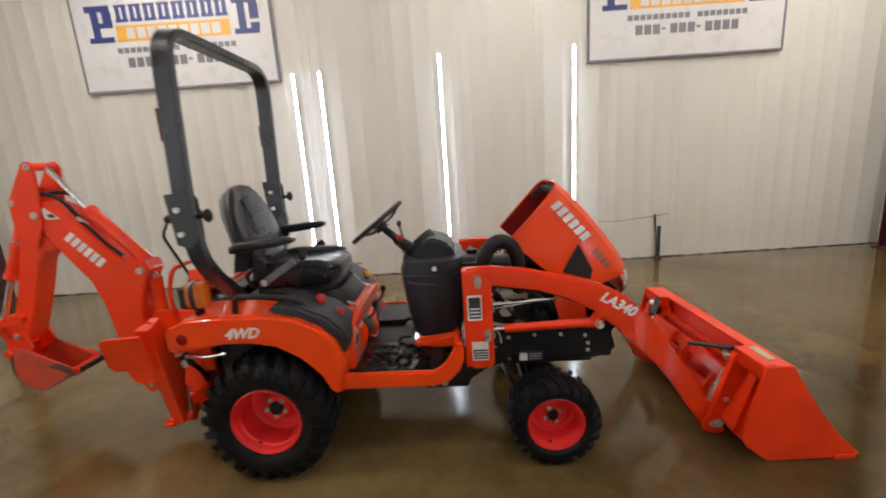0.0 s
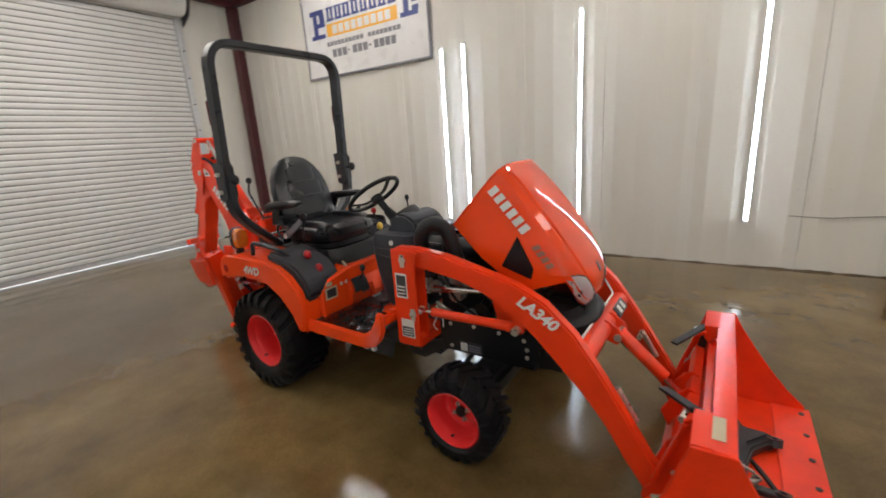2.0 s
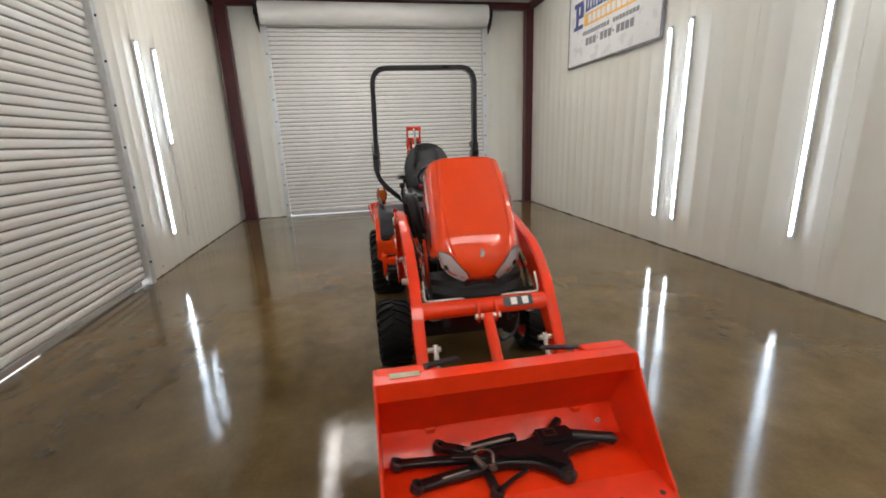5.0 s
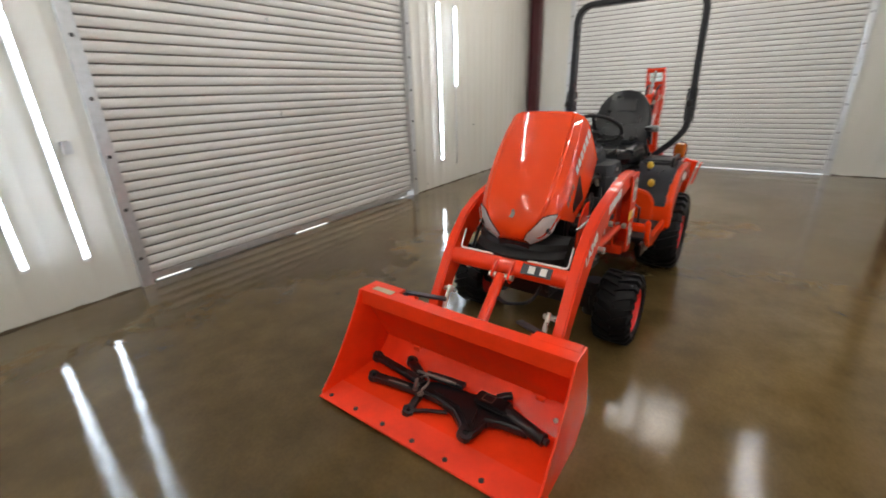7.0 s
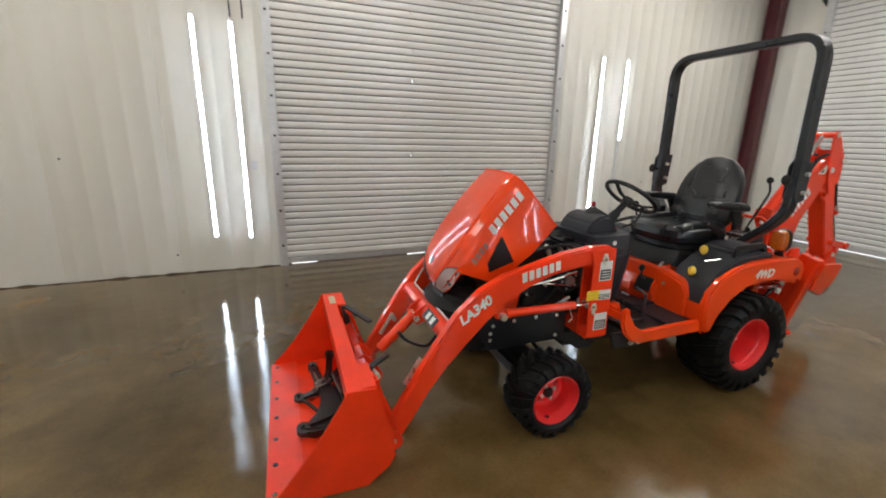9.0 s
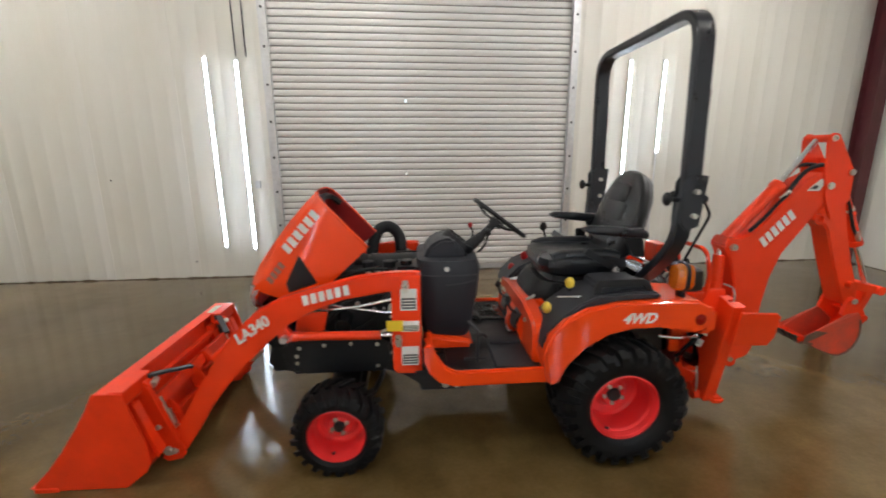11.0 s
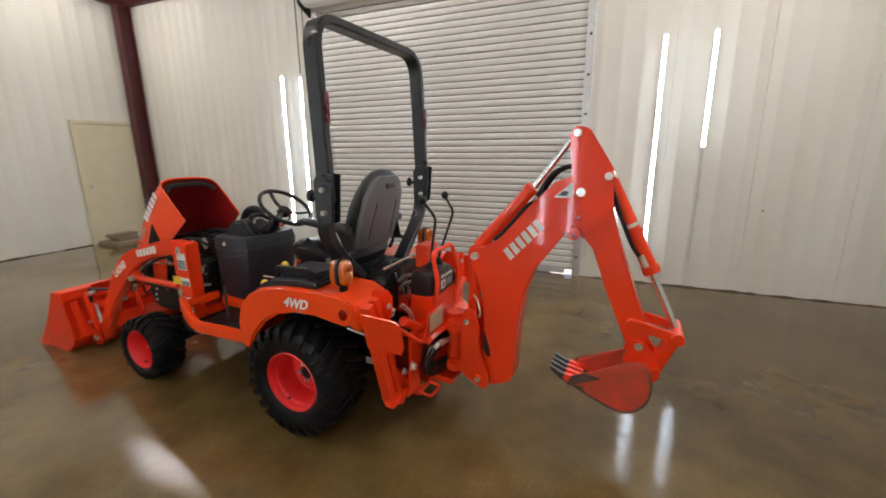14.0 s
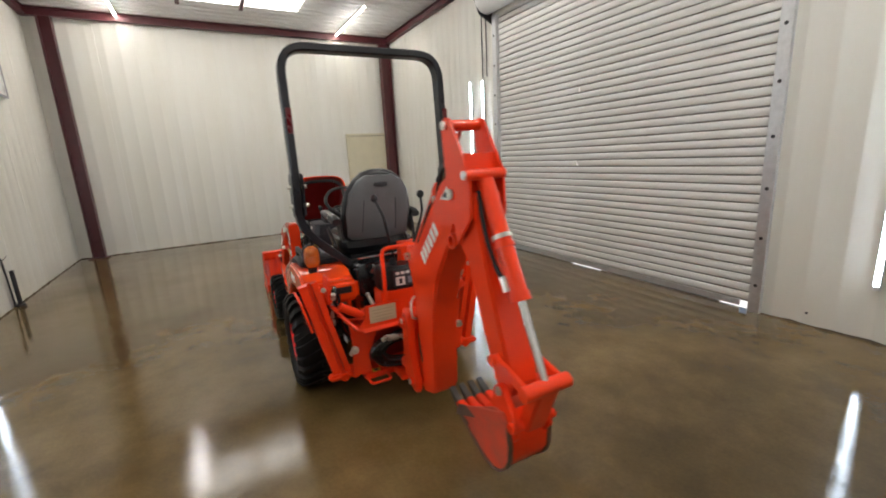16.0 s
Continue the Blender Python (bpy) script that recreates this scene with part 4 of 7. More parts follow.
# rear lamps on the fenders
for s in SIDES:
    def lamp_ring(x, a, b):
        return super_ring(x, s * 0.470, 0.942, a, b, (0, 1, 0), (0, 0, 1), 3.0, 22)
    bm = loft(B(), [lamp_ring(x, a, b) for x, a, b in ((-0.284, 0.044, 0.066), (-0.286, 0.051, 0.073), (-0.304, 0.052, 0.074), (-0.306, 0.046, 0.068))])
    box(bm, -0.310, -0.282, *mirrored(0.445, 0.495, s), 0.81, 0.875, 0.008)
    rod(bm, (-0.296, s * 0.47, 0.79), (-0.296, s * 0.47, 0.83), 0.016, 12)
    lamp = tp("signal_lamp", bm, BLACK, label="black lamp frame with amber lenses front and rear")
    bm = loft(B(), [lamp_ring(x, a, b) for x, a, b in ((-0.2845, 0.046, 0.068), (-0.262, 0.045, 0.066), (-0.247, 0.039, 0.059), (-0.241, 0.026, 0.044), (-0.239, 0.010, 0.02))])
    part("amber_lens", bm, AMBER, lamp, "amber plastic lens")
    bm = loft(B(), [lamp_ring(x, a, b) for x, a, b in ((-0.3055, 0.046, 0.068), (-0.324, 0.044, 0.065), (-0.332, 0.038, 0.058), (-0.335, 0.024, 0.040))])
    part("amber_lens", bm, AMBER, lamp, "amber plastic lens")
    for z, r in ((0.975, 0.028), (0.916, 0.036)):
        ring = lathe(B(), [(0.001, 0.012), (r * 0.6, 0.009), (r * 0.92, 0.002), (r, -0.006), (0.001, -0.006)], 22)
        part("amber_lens", ring, AMBER, lamp, "round amber plastic lens", Matrix.Translation((-0.335, s * 0.470, z)) @ Matrix.Rotation(radians(90), 4, "Z"))
    for k in range(4):
        z = 0.898 + k * 0.030
        part("lens_ridge", sweep(B(), [(-0.270, s * 0.470 - 0.0445, z), (-0.247, s * 0.470 - 0.036, z), (-0.2405, s * 0.470, z), (-0.247, s * 0.470 + 0.036, z), (-0.270, s * 0.470 + 0.0445, z)], circle(0.003, 6)), AMBER, lamp)
    tp("tail_lamp", ball(B(), (-0.352, s * 0.545, 0.752), 0.040, 1.0, 0.55, 1.0), REDLENS, label="dark red tail lamp lens")

# operator platform
bm = B()
box(bm, 0.34, 0.86, -0.50, 0.50, 0.455, 0.488, 0.006)
tp("platform", bm, FRAMEBLACK)
for s in SIDES:
    bm = B()
    y0, y1 = mirrored(0.495, 0.525, s)
    plate(bm, [(0.33, 0.43), (0.83, 0.425), (0.90, 0.448), (0.952, 0.50), (0.976, 0.56), (0.977, 0.645), (0.935, 0.652), (0.918, 0.60), (0.872, 0.53), (0.82, 0.505), (0.35, 0.512)], y0, y1, 0.010)
    box(bm, 0.93, 0.96, *mirrored(0.26, 0.50, s), 0.56, 0.62, 0.012)
    rail = tp("step_rail", bm, BODY, label="orange step edge")
    part("step_bracket", plate(B(), [(0.78, 0.40), (0.99, 0.40), (1.02, 0.50), (0.94, 0.50), (0.90, 0.46), (0.78, 0.45)], *mirrored(0.480, 0.494, s), 0.003), FRAMEBLACK, rail, "black bracket under the step")
    for x in (0.872, 0.816):
        part("step_bolt", bolt(B(), (x, s * 0.494, 0.428), (0, s, 0), 0.013, 0.014), ZINC, rail, "bright step bolt")
    if s > 0:
        mt = box(B(), 0.428, 0.618, 0.15, 0.492, 0.489, 0.506, 0.005)
        mat = tp("floor_mat", mt, CHARCOAL, label="plain charcoal rubber floor mat")
        part("mat_fold", box(B(), 0.428, 0.610, 0.15, 0.235, 0.506, 0.516, 0.004), CHARCOAL, mat)
        pedal = tube(B(), [(0.700, 0.397, 0.49), (0.701, 0.397, 0.66), (0.745, 0.36, 0.70)], 0.008, 8)
        box(pedal, 0.655, 0.772, 0.385, 0.412, 0.508, 0.516, 0.003)
        tp("brake_pedal", pedal, DARK_STEEL, label="upright steel pedal rod with a flat bar")
        continue
    mt = box(B(), 0.43, 0.80, *mirrored(0.15, 0.49, s), 0.489, 0.497, 0.004)
    mat = tp("floor_mat", mt, MAT, label="black rubber floor mat, wet")
    bm = B()      # loose creased sheet over the mat
    nx, ny = 48, 40
    grid = []
    for i in range(nx + 1):
        for j in range(ny + 1):
            x, y = 0.44 + 0.35 * i / nx, s * (0.155 + 0.330 * j / ny)
            p = Vector((x * 19, y * 19, 3.0 + s))
            crease = 1.0 - abs(noise.noise(p)) * 2.2
            rim = min(1.0, 5 * min(i, nx - i) / nx, 5 * min(j, ny - j) / ny)
            h = 0.013 * max(0, crease) ** 2 + 0.009 * abs(noise.noise(p * 2.3))
            grid.append(bm.verts.new((x, y, 0.4985 + h * rim)))
    for i in range(nx):
        for j in range(ny):
            a = i * (ny + 1) + j
            bm.faces.new((grid[a], grid[a + 1], grid[a + ny + 2], grid[a + ny + 1]))
    part("creased_cover", bm, WET_SHEET, mat, "wet creased black plastic cover")
bm = B()
plate(bm, [(0.70, 0.49), (0.95, 0.49), (0.98, 0.565), (0.95, 0.575), (0.73, 0.545), (0.70, 0.53)], -0.245, 0.245, 0.02, segments=3)
tp("dash_base", bm, BODY, label="orange base under the dash")
bm = B()
plate(bm, [(-0.30, 0.46), (0.38, 0.46), (0.425, 0.49), (0.455, 0.585), (0.44, 0.635), (0.385, 0.70), (0.34, 0.76), (0.20, 0.74), (-0.30, 0.74)], -0.225, 0.225, 0.010, segments=2)
plate(bm, [(0.34, 0.48), (0.45, 0.49), (0.47, 0.53), (0.452, 0.60), (0.40, 0.665), (0.34, 0.69)], -0.045, 0.045, 0.012)
plate(bm, [(-0.44, 0.49), (-0.44, 0.640), (-0.405, 0.695), (-0.36, 0.715), (-0.20, 0.748), (0.20, 0.748), (0.36, 0.715), (0.405, 0.695), (0.44, 0.640), (0.44, 0.49)], 0.345, 0.425, 0.012, axis="x", segments=3)
cover = tp("seat_base_cover", bm, BODY, label="orange cover over the transmission")
part("cover_label", box(B(), 0.4256, 0.4275, -0.408, -0.314, 0.590, 0.664, 0.0008), DECAL_TAN, cover, "pale bordered warning label")
part("cover_label_panel", box(B(), 0.4276, 0.4284, -0.396, -0.326, 0.601, 0.653), DECAL_DARK, cover)
part("cover_label", box(B(), 0.4256, 0.4275, -0.395, -0.350, 0.672, 0.697, 0.0008), DECAL_TAN, cover, "small pale label")
for y in (-0.275, -0.235, 0.27):
    part("cover_bolt", bolt(B(), (0.425, y, 0.66), (1, 0, 0), 0.009, 0.007), ZINC, cover)
bm = B()
box(bm, -0.24, 0.28, -0.22, 0.22, 0.74, 0.83, 0.02)
box(bm, -0.20, 0.24, -0.26, 0.26, 0.80, 0.845, 0.012)
loft(bm, [super_ring(x, 0, z, a, b, (1, 0, 0), (0, 1, 0), 5.0, 28) for x, z, a, b in ((0.095, 0.735, 0.285, 0.232), (0.095, 0.76, 0.285, 0.235), (0.085, 0.81, 0.265, 0.235), (0.075, 0.845, 0.245, 0.228))])
tp("seat_slide", bm, HOSE, label="black seat suspension skirt")
for s, knob, label in ((1, YELLOW, "yellow lever knob"), (-1, RED, "red lever knob")):
    for x, y, z, xb in (((0.349, 0.390, 0.772, 0.32), (0.220, 0.345, 0.885, 0.22)) if s > 0 else ((0.355, 0.371, 0.778, 0.33), (0.268, 0.373, 0.855, 0.26))):
        lv = tp("lever", tube(B(), [(xb, s * (y - 0.03), z - 0.11), (x - 0.01, s * (y - 0.012), z - 0.05), (x, s * y, z)], 0.007, 8), FRAMEBLACK)
        part("knob", ball(B(), (x, s * y, z), 0.024, 1, 1, 1.25), knob, lv, label)
    tp("slide_handle", tube(B(), smooth_path([(0.31, s * 0.425, 0.838), (0.20, s * 0.436, 0.842), (0.10, s * 0.432, 0.858)]) if s > 0 else smooth_path([(0.30, s * 0.27, 0.80), (0.20, s * 0.275, 0.79), (0.10, s * 0.27, 0.80)]), 0.006, 8), CHROME, label="thin chrome slide handle")
    # black plate on the cover puts a recess's shade into colour
    rec = tp("recess_shade_plate", plate(B(), [(0.462, 0.575), (0.452, 0.632), (0.402, 0.690), (0.385, 0.672), (0.425, 0.620), (0.440, 0.570)], *mirrored(0.075, 0.195, s), 0.003), FRAMEBLACK, label="black plate as the shade of a recess, with a short lever")
    part("recess_lever", tube(B(), smooth_path([(0.43, s * 0.13, 0.64), (0.475, s * 0.14, 0.675), (0.49, s * 0.145, 0.72)]), 0.007, 8), DARK_STEEL, rec)
    part("recess_knob", ball(B(), (0.492, s * 0.146, 0.732), 0.019, 1, 1, 1.2), BLACK, rec)
    tp("seat_linkage", tube(B(), smooth_path([(0.30, s * 0.17, 0.79), (0.36, s * 0.18, 0.76), (0.40, s * 0.20, 0.74), (0.38, s * 0.225, 0.70)]), 0.009, 8), ZINC, label="bright linkage rod")
lv = tp("lever", tube(B(), smooth_path([(0.10, -0.26, 0.84), (0.14, -0.285, 0.95), (0.17, -0.29, 1.05)]), 0.007, 8), FRAMEBLACK)
part("knob", ball(B(), (0.172, -0.29, 1.07), 0.024, 1, 1, 1.2), BLACK, lv)
for s in SIDES:
    bm = tube(B(), [(0.60, s * 0.13, 0.49), (0.64, s * 0.135, 0.535)], 0.010, 8)
    box(bm, 0.62, 0.69, *mirrored(0.09, 0.18, s), 0.530, 0.545, 0.005)
    tp("foot_pedal", bm, FRAMEBLACK)
for y, z in ((-0.10, 0.69), (0.10, 0.69), (0.0, 0.62)):
    tp("warning_label", box(B(), 0.440, 0.4565, y - 0.030, y + 0.030, z - 0.135, z - 0.095), DECAL_DARK if y else DECAL)


# seat
bm = B()
loft(bm, [super_ring(0.07, 0, z, a, b, (1, 0, 0), (0, 1, 0), 4.5) for z, a, b in ((0.882, 0.20, 0.19), (0.890, 0.235, 0.225), (0.930, 0.255, 0.240), (0.972, 0.250, 0.235), (0.992, 0.225, 0.21), (0.997, 0.18, 0.17), (0.987, 0.10, 0.10))])
seat = tp("seat_cushion", bm, VINYL, label="black vinyl seat cushion with raised bolsters")
for s in SIDES:
    bm = B()
    loft(bm, [super_ring(x, s * 0.185, 0.982 + dz, 0.035, 0.030, (0, 1, 0), (0, 0, 1), 2.5, 14) for x, dz in ((-0.10, 0.0), (-0.05, 0.012), (0.10, 0.014), (0.22, 0.008), (0.27, -0.01))])
    part("bolster", bm, VINYL, seat)
part("seam", tube(B(), smooth_path([(0.292, -0.16, 0.972), (0.307, 0, 0.977), (0.292, 0.16, 0.972)]), 0.004, 6), BLACK, seat)
part("seat_pan", loft(B(), [super_ring(0.06, 0, z, a, b, (1, 0, 0), (0, 1, 0), 5.0) for z, a, b in ((0.842, 0.215, 0.20), (0.850, 0.225, 0.215), (0.878, 0.222, 0.212), (0.884, 0.21, 0.20))]), BLACK, seat, "black seat pan")
LEAN = Vector((-0.30, 0, 1)).normalized()
ACROSS = Vector((0, 1, 0))
NRM = Vector((1, 0, 0.30)).normalized()
base = Vector((-0.105, 0, 0.985))
bm = B()
rows = ((0.0, 0.200, 0.045), (0.03, 0.225, 0.055), (0.12, 0.238, 0.058), (0.25, 0.232, 0.055), (0.34, 0.205, 0.050), (0.41, 0.160, 0.045), (0.455, 0.105, 0.036), (0.472, 0.05, 0.02))
loft(bm, [super_ring(*(base + LEAN * h - NRM * (0.02 + 0.05 * (h / 0.47) ** 2 * 0)), a, b, ACROSS, NRM, 3.2) for h, a, b in rows])
back = tp("seat_back", bm, VINYL, label="black vinyl seat back with stitched panels")
for h, w in ((0.095, 0.15), (0.23, 0.14), (0.335, 0.11)):
    bm = B()
    c = base + LEAN * h + NRM * 0.030
    loft(bm, [super_ring(*(c + LEAN * k), w * q, 0.016, ACROSS, NRM, 3) for k, q in ((-0.052, 0.85), (-0.042, 1.0), (0.042, 1.0), (0.052, 0.85))])
    part("stitched_panel", bm, VINYL, back)
bm = B()
loft(bm, [super_ring(*(base + LEAN * h - NRM * 0.055), a, b, ACROSS, NRM, 3.5) for h, a, b in ((0.02, 0.18, 0.030), (0.04, 0.205, 0.036), (0.20, 0.215, 0.038), (0.33, 0.195, 0.036), (0.415, 0.145, 0.030), (0.45, 0.09, 0.022))])
part("back_shell", bm, SHELL, back, "grey plastic back shell")
c = base + LEAN * 0.40 - NRM * 0.093
part("shell_slot", box(B(), -0.005, 0.005, -0.045, 0.045, -0.012, 0.012, 0.004, m=Matrix.Translation(c)), DECAL_DARK, back)
c0 = base + LEAN * 0.08 - NRM * 0.0915
c1 = base + LEAN * 0.30 - NRM * 0.0925
for s in SIDES:
    part("shell_groove", tube(B(), [c0 + ACROSS * 0.115 * s, c1 + ACROSS * 0.105 * s], 0.003, 6), DECAL_DARK, back)
for s in SIDES:
    bm = loft(B(), [super_ring(x, s * 0.275, z, 0.028, h, (0, 1, 0), (0, 0, 1), 3, 14) for x, z, h in ((-0.20, 1.115, 0.020), (-0.17, 1.125, 0.028), (0.0, 1.140, 0.026), (0.11, 1.150, 0.020), (0.135, 1.150, 0.010))])
    arm = tp("armrest", bm, VINYL, label="black padded armrest")
    part("armrest_bracket", plate(B(), [(-0.22, 0.99), (-0.15, 0.99), (-0.09, 1.11), (-0.19, 1.13)], *mirrored(0.238, 0.255, s), 0.004), BLACK, arm)
bm = B()
tube(bm, smooth_path([(-0.12, -0.26, 0.90), (-0.14, -0.275, 0.97), (-0.08, -0.265, 1.02)]), 0.011, 8)
box(bm, -0.10, -0.04, -0.285, -0.255, 1.00, 1.06, 0.006)
tp("belt_buckle", bm, BLACK)
for s in SIDES:
    arm = sweep(B(), [(-0.06, s * 0.262, 0.925), (0.115, s * 0.266, 1.035)], rect(0.038, 0.016, 0.2), up=(0, 1, 0))
    rod(arm, (-0.05, s * 0.255, 0.93), (-0.05, s * 0.285, 0.93), 0.020, 14)
    armb = tp("belt_anchor", arm, SHELL if s < 0 else BLACK, label="slanted belt anchor bar")
    part("anchor_bolt", bolt(B(), (-0.05, s * 0.283, 0.93), (0, s, 0), 0.013, 0.008), ZINC, armb)

# dash, steering
bm = B()
loft(bm, [super_ring(x, 0, z, a, b, (1, 0, 0), (0, 1, 0), 5.0, 32) for x, z, a, b in ((0.845, 0.535, 0.125, 0.20), (0.840, 0.575, 0.140, 0.22), (0.830, 0.80, 0.165, 0.245), (0.826, 0.93, 0.175, 0.250), (0.835, 0.985, 0.165, 0.240))])
dash = tp("dash_cowl", bm, CHARCOAL, label="charcoal moulded plastic dash cowl")
bm = plate(B(), [(0.70, 0.965), (0.735, 1.00), (0.765, 1.045), (0.80, 1.085), (0.865, 1.086), (0.935, 1.045), (0.965, 0.975), (0.965, 0.94), (0.72, 0.94)], -0.145, 0.145, 0.022, segments=3)
part("cowl_top", bm, CHARCOAL, dash)
part("cowl_seam", tube(B(), super_ring(0.828, 0, 0.908, 0.1738, 0.2493, (1, 0, 0), (0, 1, 0), 5.0, 48) + super_ring(0.828, 0, 0.908, 0.1738, 0.2493, (1, 0, 0), (0, 1, 0), 5.0, 48)[:1], 0.003, 6), DECAL_DARK, dash, "dark seam round the cowl")
for s in SIDES:
    part("cowl_seam", tube(B(), smooth_path([(0.850, s * 0.2475, 0.856), (0.780, s * 0.2475, 0.863), (0.720, s * 0.2440, 0.873), (0.685, s * 0.228, 0.880)]), 0.003, 6), DECAL_DARK, dash)
face = Vector((-0.62, 0, 0.785))
cm = Matrix.Translation((0.755, 0, 1.045)) @ face.to_track_quat("Y", "Z").to_matrix().to_4x4()
bm = lathe(B(), [(0.001, 0.0), (0.082, 0.0), (0.088, 0.018), (0.098, 0.018), (0.104, -0.01), (0.104, -0.07), (0.001, -0.07)], 32)
cluster = part("instrument_cluster", bm, BLACK, dash, "round hooded instrument cluster", cm)
part("gauge_face", lathe(B(), [(0.001, 0.004), (0.078, 0.004), (0.078, 0.001), (0.001, 0.001)], 32), GLOSSBLACK, dash, "glossy gauge face", cm)
for k in range(9):
    a = radians(20 + k * 17.5)
    part("gauge_mark", box(B(), -0.003, 0.003, 0.0045, 0.0055, 0.052, 0.068, m=cm @ Matrix.Rotation(-a + radians(90), 4, "Y")), DECAL, dash)
for a, y in ((0.80, 0.252), (0.80, -0.252)):
    part("cowl_badge", rod(B(), (a + 0.045, y * 0.985, 0.945), (a + 0.045, y * 0.985 + math.copysign(0.006, y), 0.945), 0.013, 14), DECAL, dash)
axis = Vector((-0.60, 0, 0.80)).normalized()
bm = rod(B(), (0.73, 0, 0.985), (0.62, 0, 1.075), 0.042, 16, 0.028)
rod(bm, (0.64, 0, 1.06), (0.545, 0, 1.15), 0.022, 14)
tp("steering_column", bm, BLACK)
bm = B()
c = Vector((0.522, 0, 1.175))
u, v = Vector((0.80, 0, 0.60)), Vector((0, 1, 0))
ringp = [c + u * (0.172 * math.cos(k * math.tau / 40)) + v * (0.172 * math.sin(k * math.tau / 40)) for k in range(41)]
sweep(bm, ringp, circle(0.0135, 10), caps=False)
rod(bm, c - axis * 0.055, c - axis * 0.015, 0.042, 18, 0.036)
for a in (90, 210, 330):
    d = u * math.cos(radians(a - 90)) + v * math.sin(radians(a - 90))
    sweep(bm, smooth_path([c - axis * 0.03 + d * 0.02, c - axis * 0.028 + d * 0.09, c + d * 0.165]), rect(0.024, 0.012))
tp("steering_wheel", bm, BLACK, label="black three-spoke steering wheel")
lv = tp("lever", tube(B(), smooth_path([(0.68, -0.09, 1.02), (0.655, -0.15, 1.06), (0.665, -0.17, 1.10)]), 0.006, 8), FRAMEBLACK)
part("knob", ball(B(), (0.667, -0.172, 1.108), 0.015, 1, 1, 1.2), RED, lv, "dark red lever knob")
lv = tp("lever", tube(B(), smooth_path([(0.66, 0.10, 1.00), (0.64, 0.18, 1.05), (0.62, 0.20, 1.12)]), 0.006, 8), FRAMEBLACK)
part("knob", ball(B(), (0.62, 0.202, 1.13), 0.015, 1, 1, 1.4), BLACK, lv)

# roll bar
top_z, half = 2.13, 0.49
bm = B()
path = rounded_path([(-0.258, -0.495, 1.30), (-0.232, -half + 0.012, top_z), (-0.232, half + 0.012, top_z), (-0.258, 0.500, 1.30)], 0.15, 8)
sweep(bm, path, rect(0.085, 0.044, 0.35), up=(0, 1, 0))
tp("roll_bar", bm, ROPSBLACK, label="black folding roll bar hoop")
for s in SIDES:
    bm = B()
    sweep(bm, rounded_path([(-0.250, s * 0.500, 1.34), (-0.232, s * 0.498, 1.135), (-0.228, s * 0.425, 1.03), (-0.222, s * 0.225, 0.845)], 0.10, 6), rect(0.046, 0.082, 0.3), up=(1, 0, 0))
    leg = tp("roll_bar_leg", bm, ROPSBLACK, label="black lower roll bar leg, bent inwards")
    bm = B()
    for q in (0.029, -0.029):
        y = s * 0.497 + q
        plate(bm, [(-0.32, 1.43), (-0.235, 1.44), (-0.205, 1.40), (-0.205, 1.22), (-0.24, 1.18), (-0.30, 1.20)], y - 0.005, y + 0.005, 0.002)
    part("hinge_plate", bm, ROPSBLACK, leg)
    for z in (1.36, 1.25):
        part("hinge_pin", rod(B(), (-0.265, s * 0.497 - 0.055, z), (-0.265, s * 0.497 + 0.055, z), 0.012, 12), ZINC, leg, "bright hinge pin")
    bm = rod(B(), (-0.21, s * 0.497, 1.32), (-0.165, s * 0.497, 1.325), 0.012, 12)
    ball(bm, (-0.155, s * 0.497, 1.325), 0.027, 0.7, 1, 1.2)
    part("clamp_knob", bm, BLACK, leg)
    tp("roll_bar_reflector", box(B(), -0.294, -0.284, s * 0.495 - 0.015, s * 0.495 + 0.015, 1.66, 1.80, 0.002), RED_STRIP, label="dark red reflector strip")

# hood, raised on its front hinge
HU, HV = Vector((0.732, 0, -0.681)), Vector((0.681, 0, 0.732))
HO = Vector((1.250, 0, 1.065))
HOOD = Matrix(((HU.x, 0, HV.x, HO.x), (0, 1, 0, 0), (HU.z, 0, HV.z, HO.z), (0, 0, 0, 1)))    # u ahead, y across, v up
secs = ((0.0, 0.389, 0.0, 0.228), (0.10, 0.385, 0.0, 0.238), (0.22, 0.373, 0.0, 0.245), (0.36, 0.351, 0.020, 0.247), (0.48, 0.327, 0.055, 0.244), (0.565, 0.303, 0.222, 0.233), (0.635, 0.272, 0.196, 0.207), (0.675, 0.240, 0.176, 0.165), (0.697, 0.212, 0.163, 0.10))


def hood_line(top, low, w):
    side = [(w, low), (w, low + (top - low) * 0.45), (w - 0.004, top - 0.075), (w - 0.022, top - 0.035), (w - 0.055, top - 0.013), (w - 0.066, top - 0.0145), (w - 0.075, top - 0.004), (min(w * 0.4, (w - 0.075) * 0.6), top + 0.002)]
    return side + [(0, top + 0.004)] + [(-y, v) for y, v in side[::-1]]


def hood_shell(inset=0.0):
    bm = B()
    rings = []
    for u, top, low, w in secs:
        rings.append([bm.verts.new(HOOD @ Vector((u - (inset if u > 0.6 else 0), y, v))) for y, v in hood_line(top - inset, low, w - inset)])
    for a, b in zip(rings, rings[1:]):
        for k in range(len(a) - 1):
            bm.faces.new((a[k], a[k + 1], b[k + 1], b[k]))
    bm.faces.new(rings[-1])
    return bm


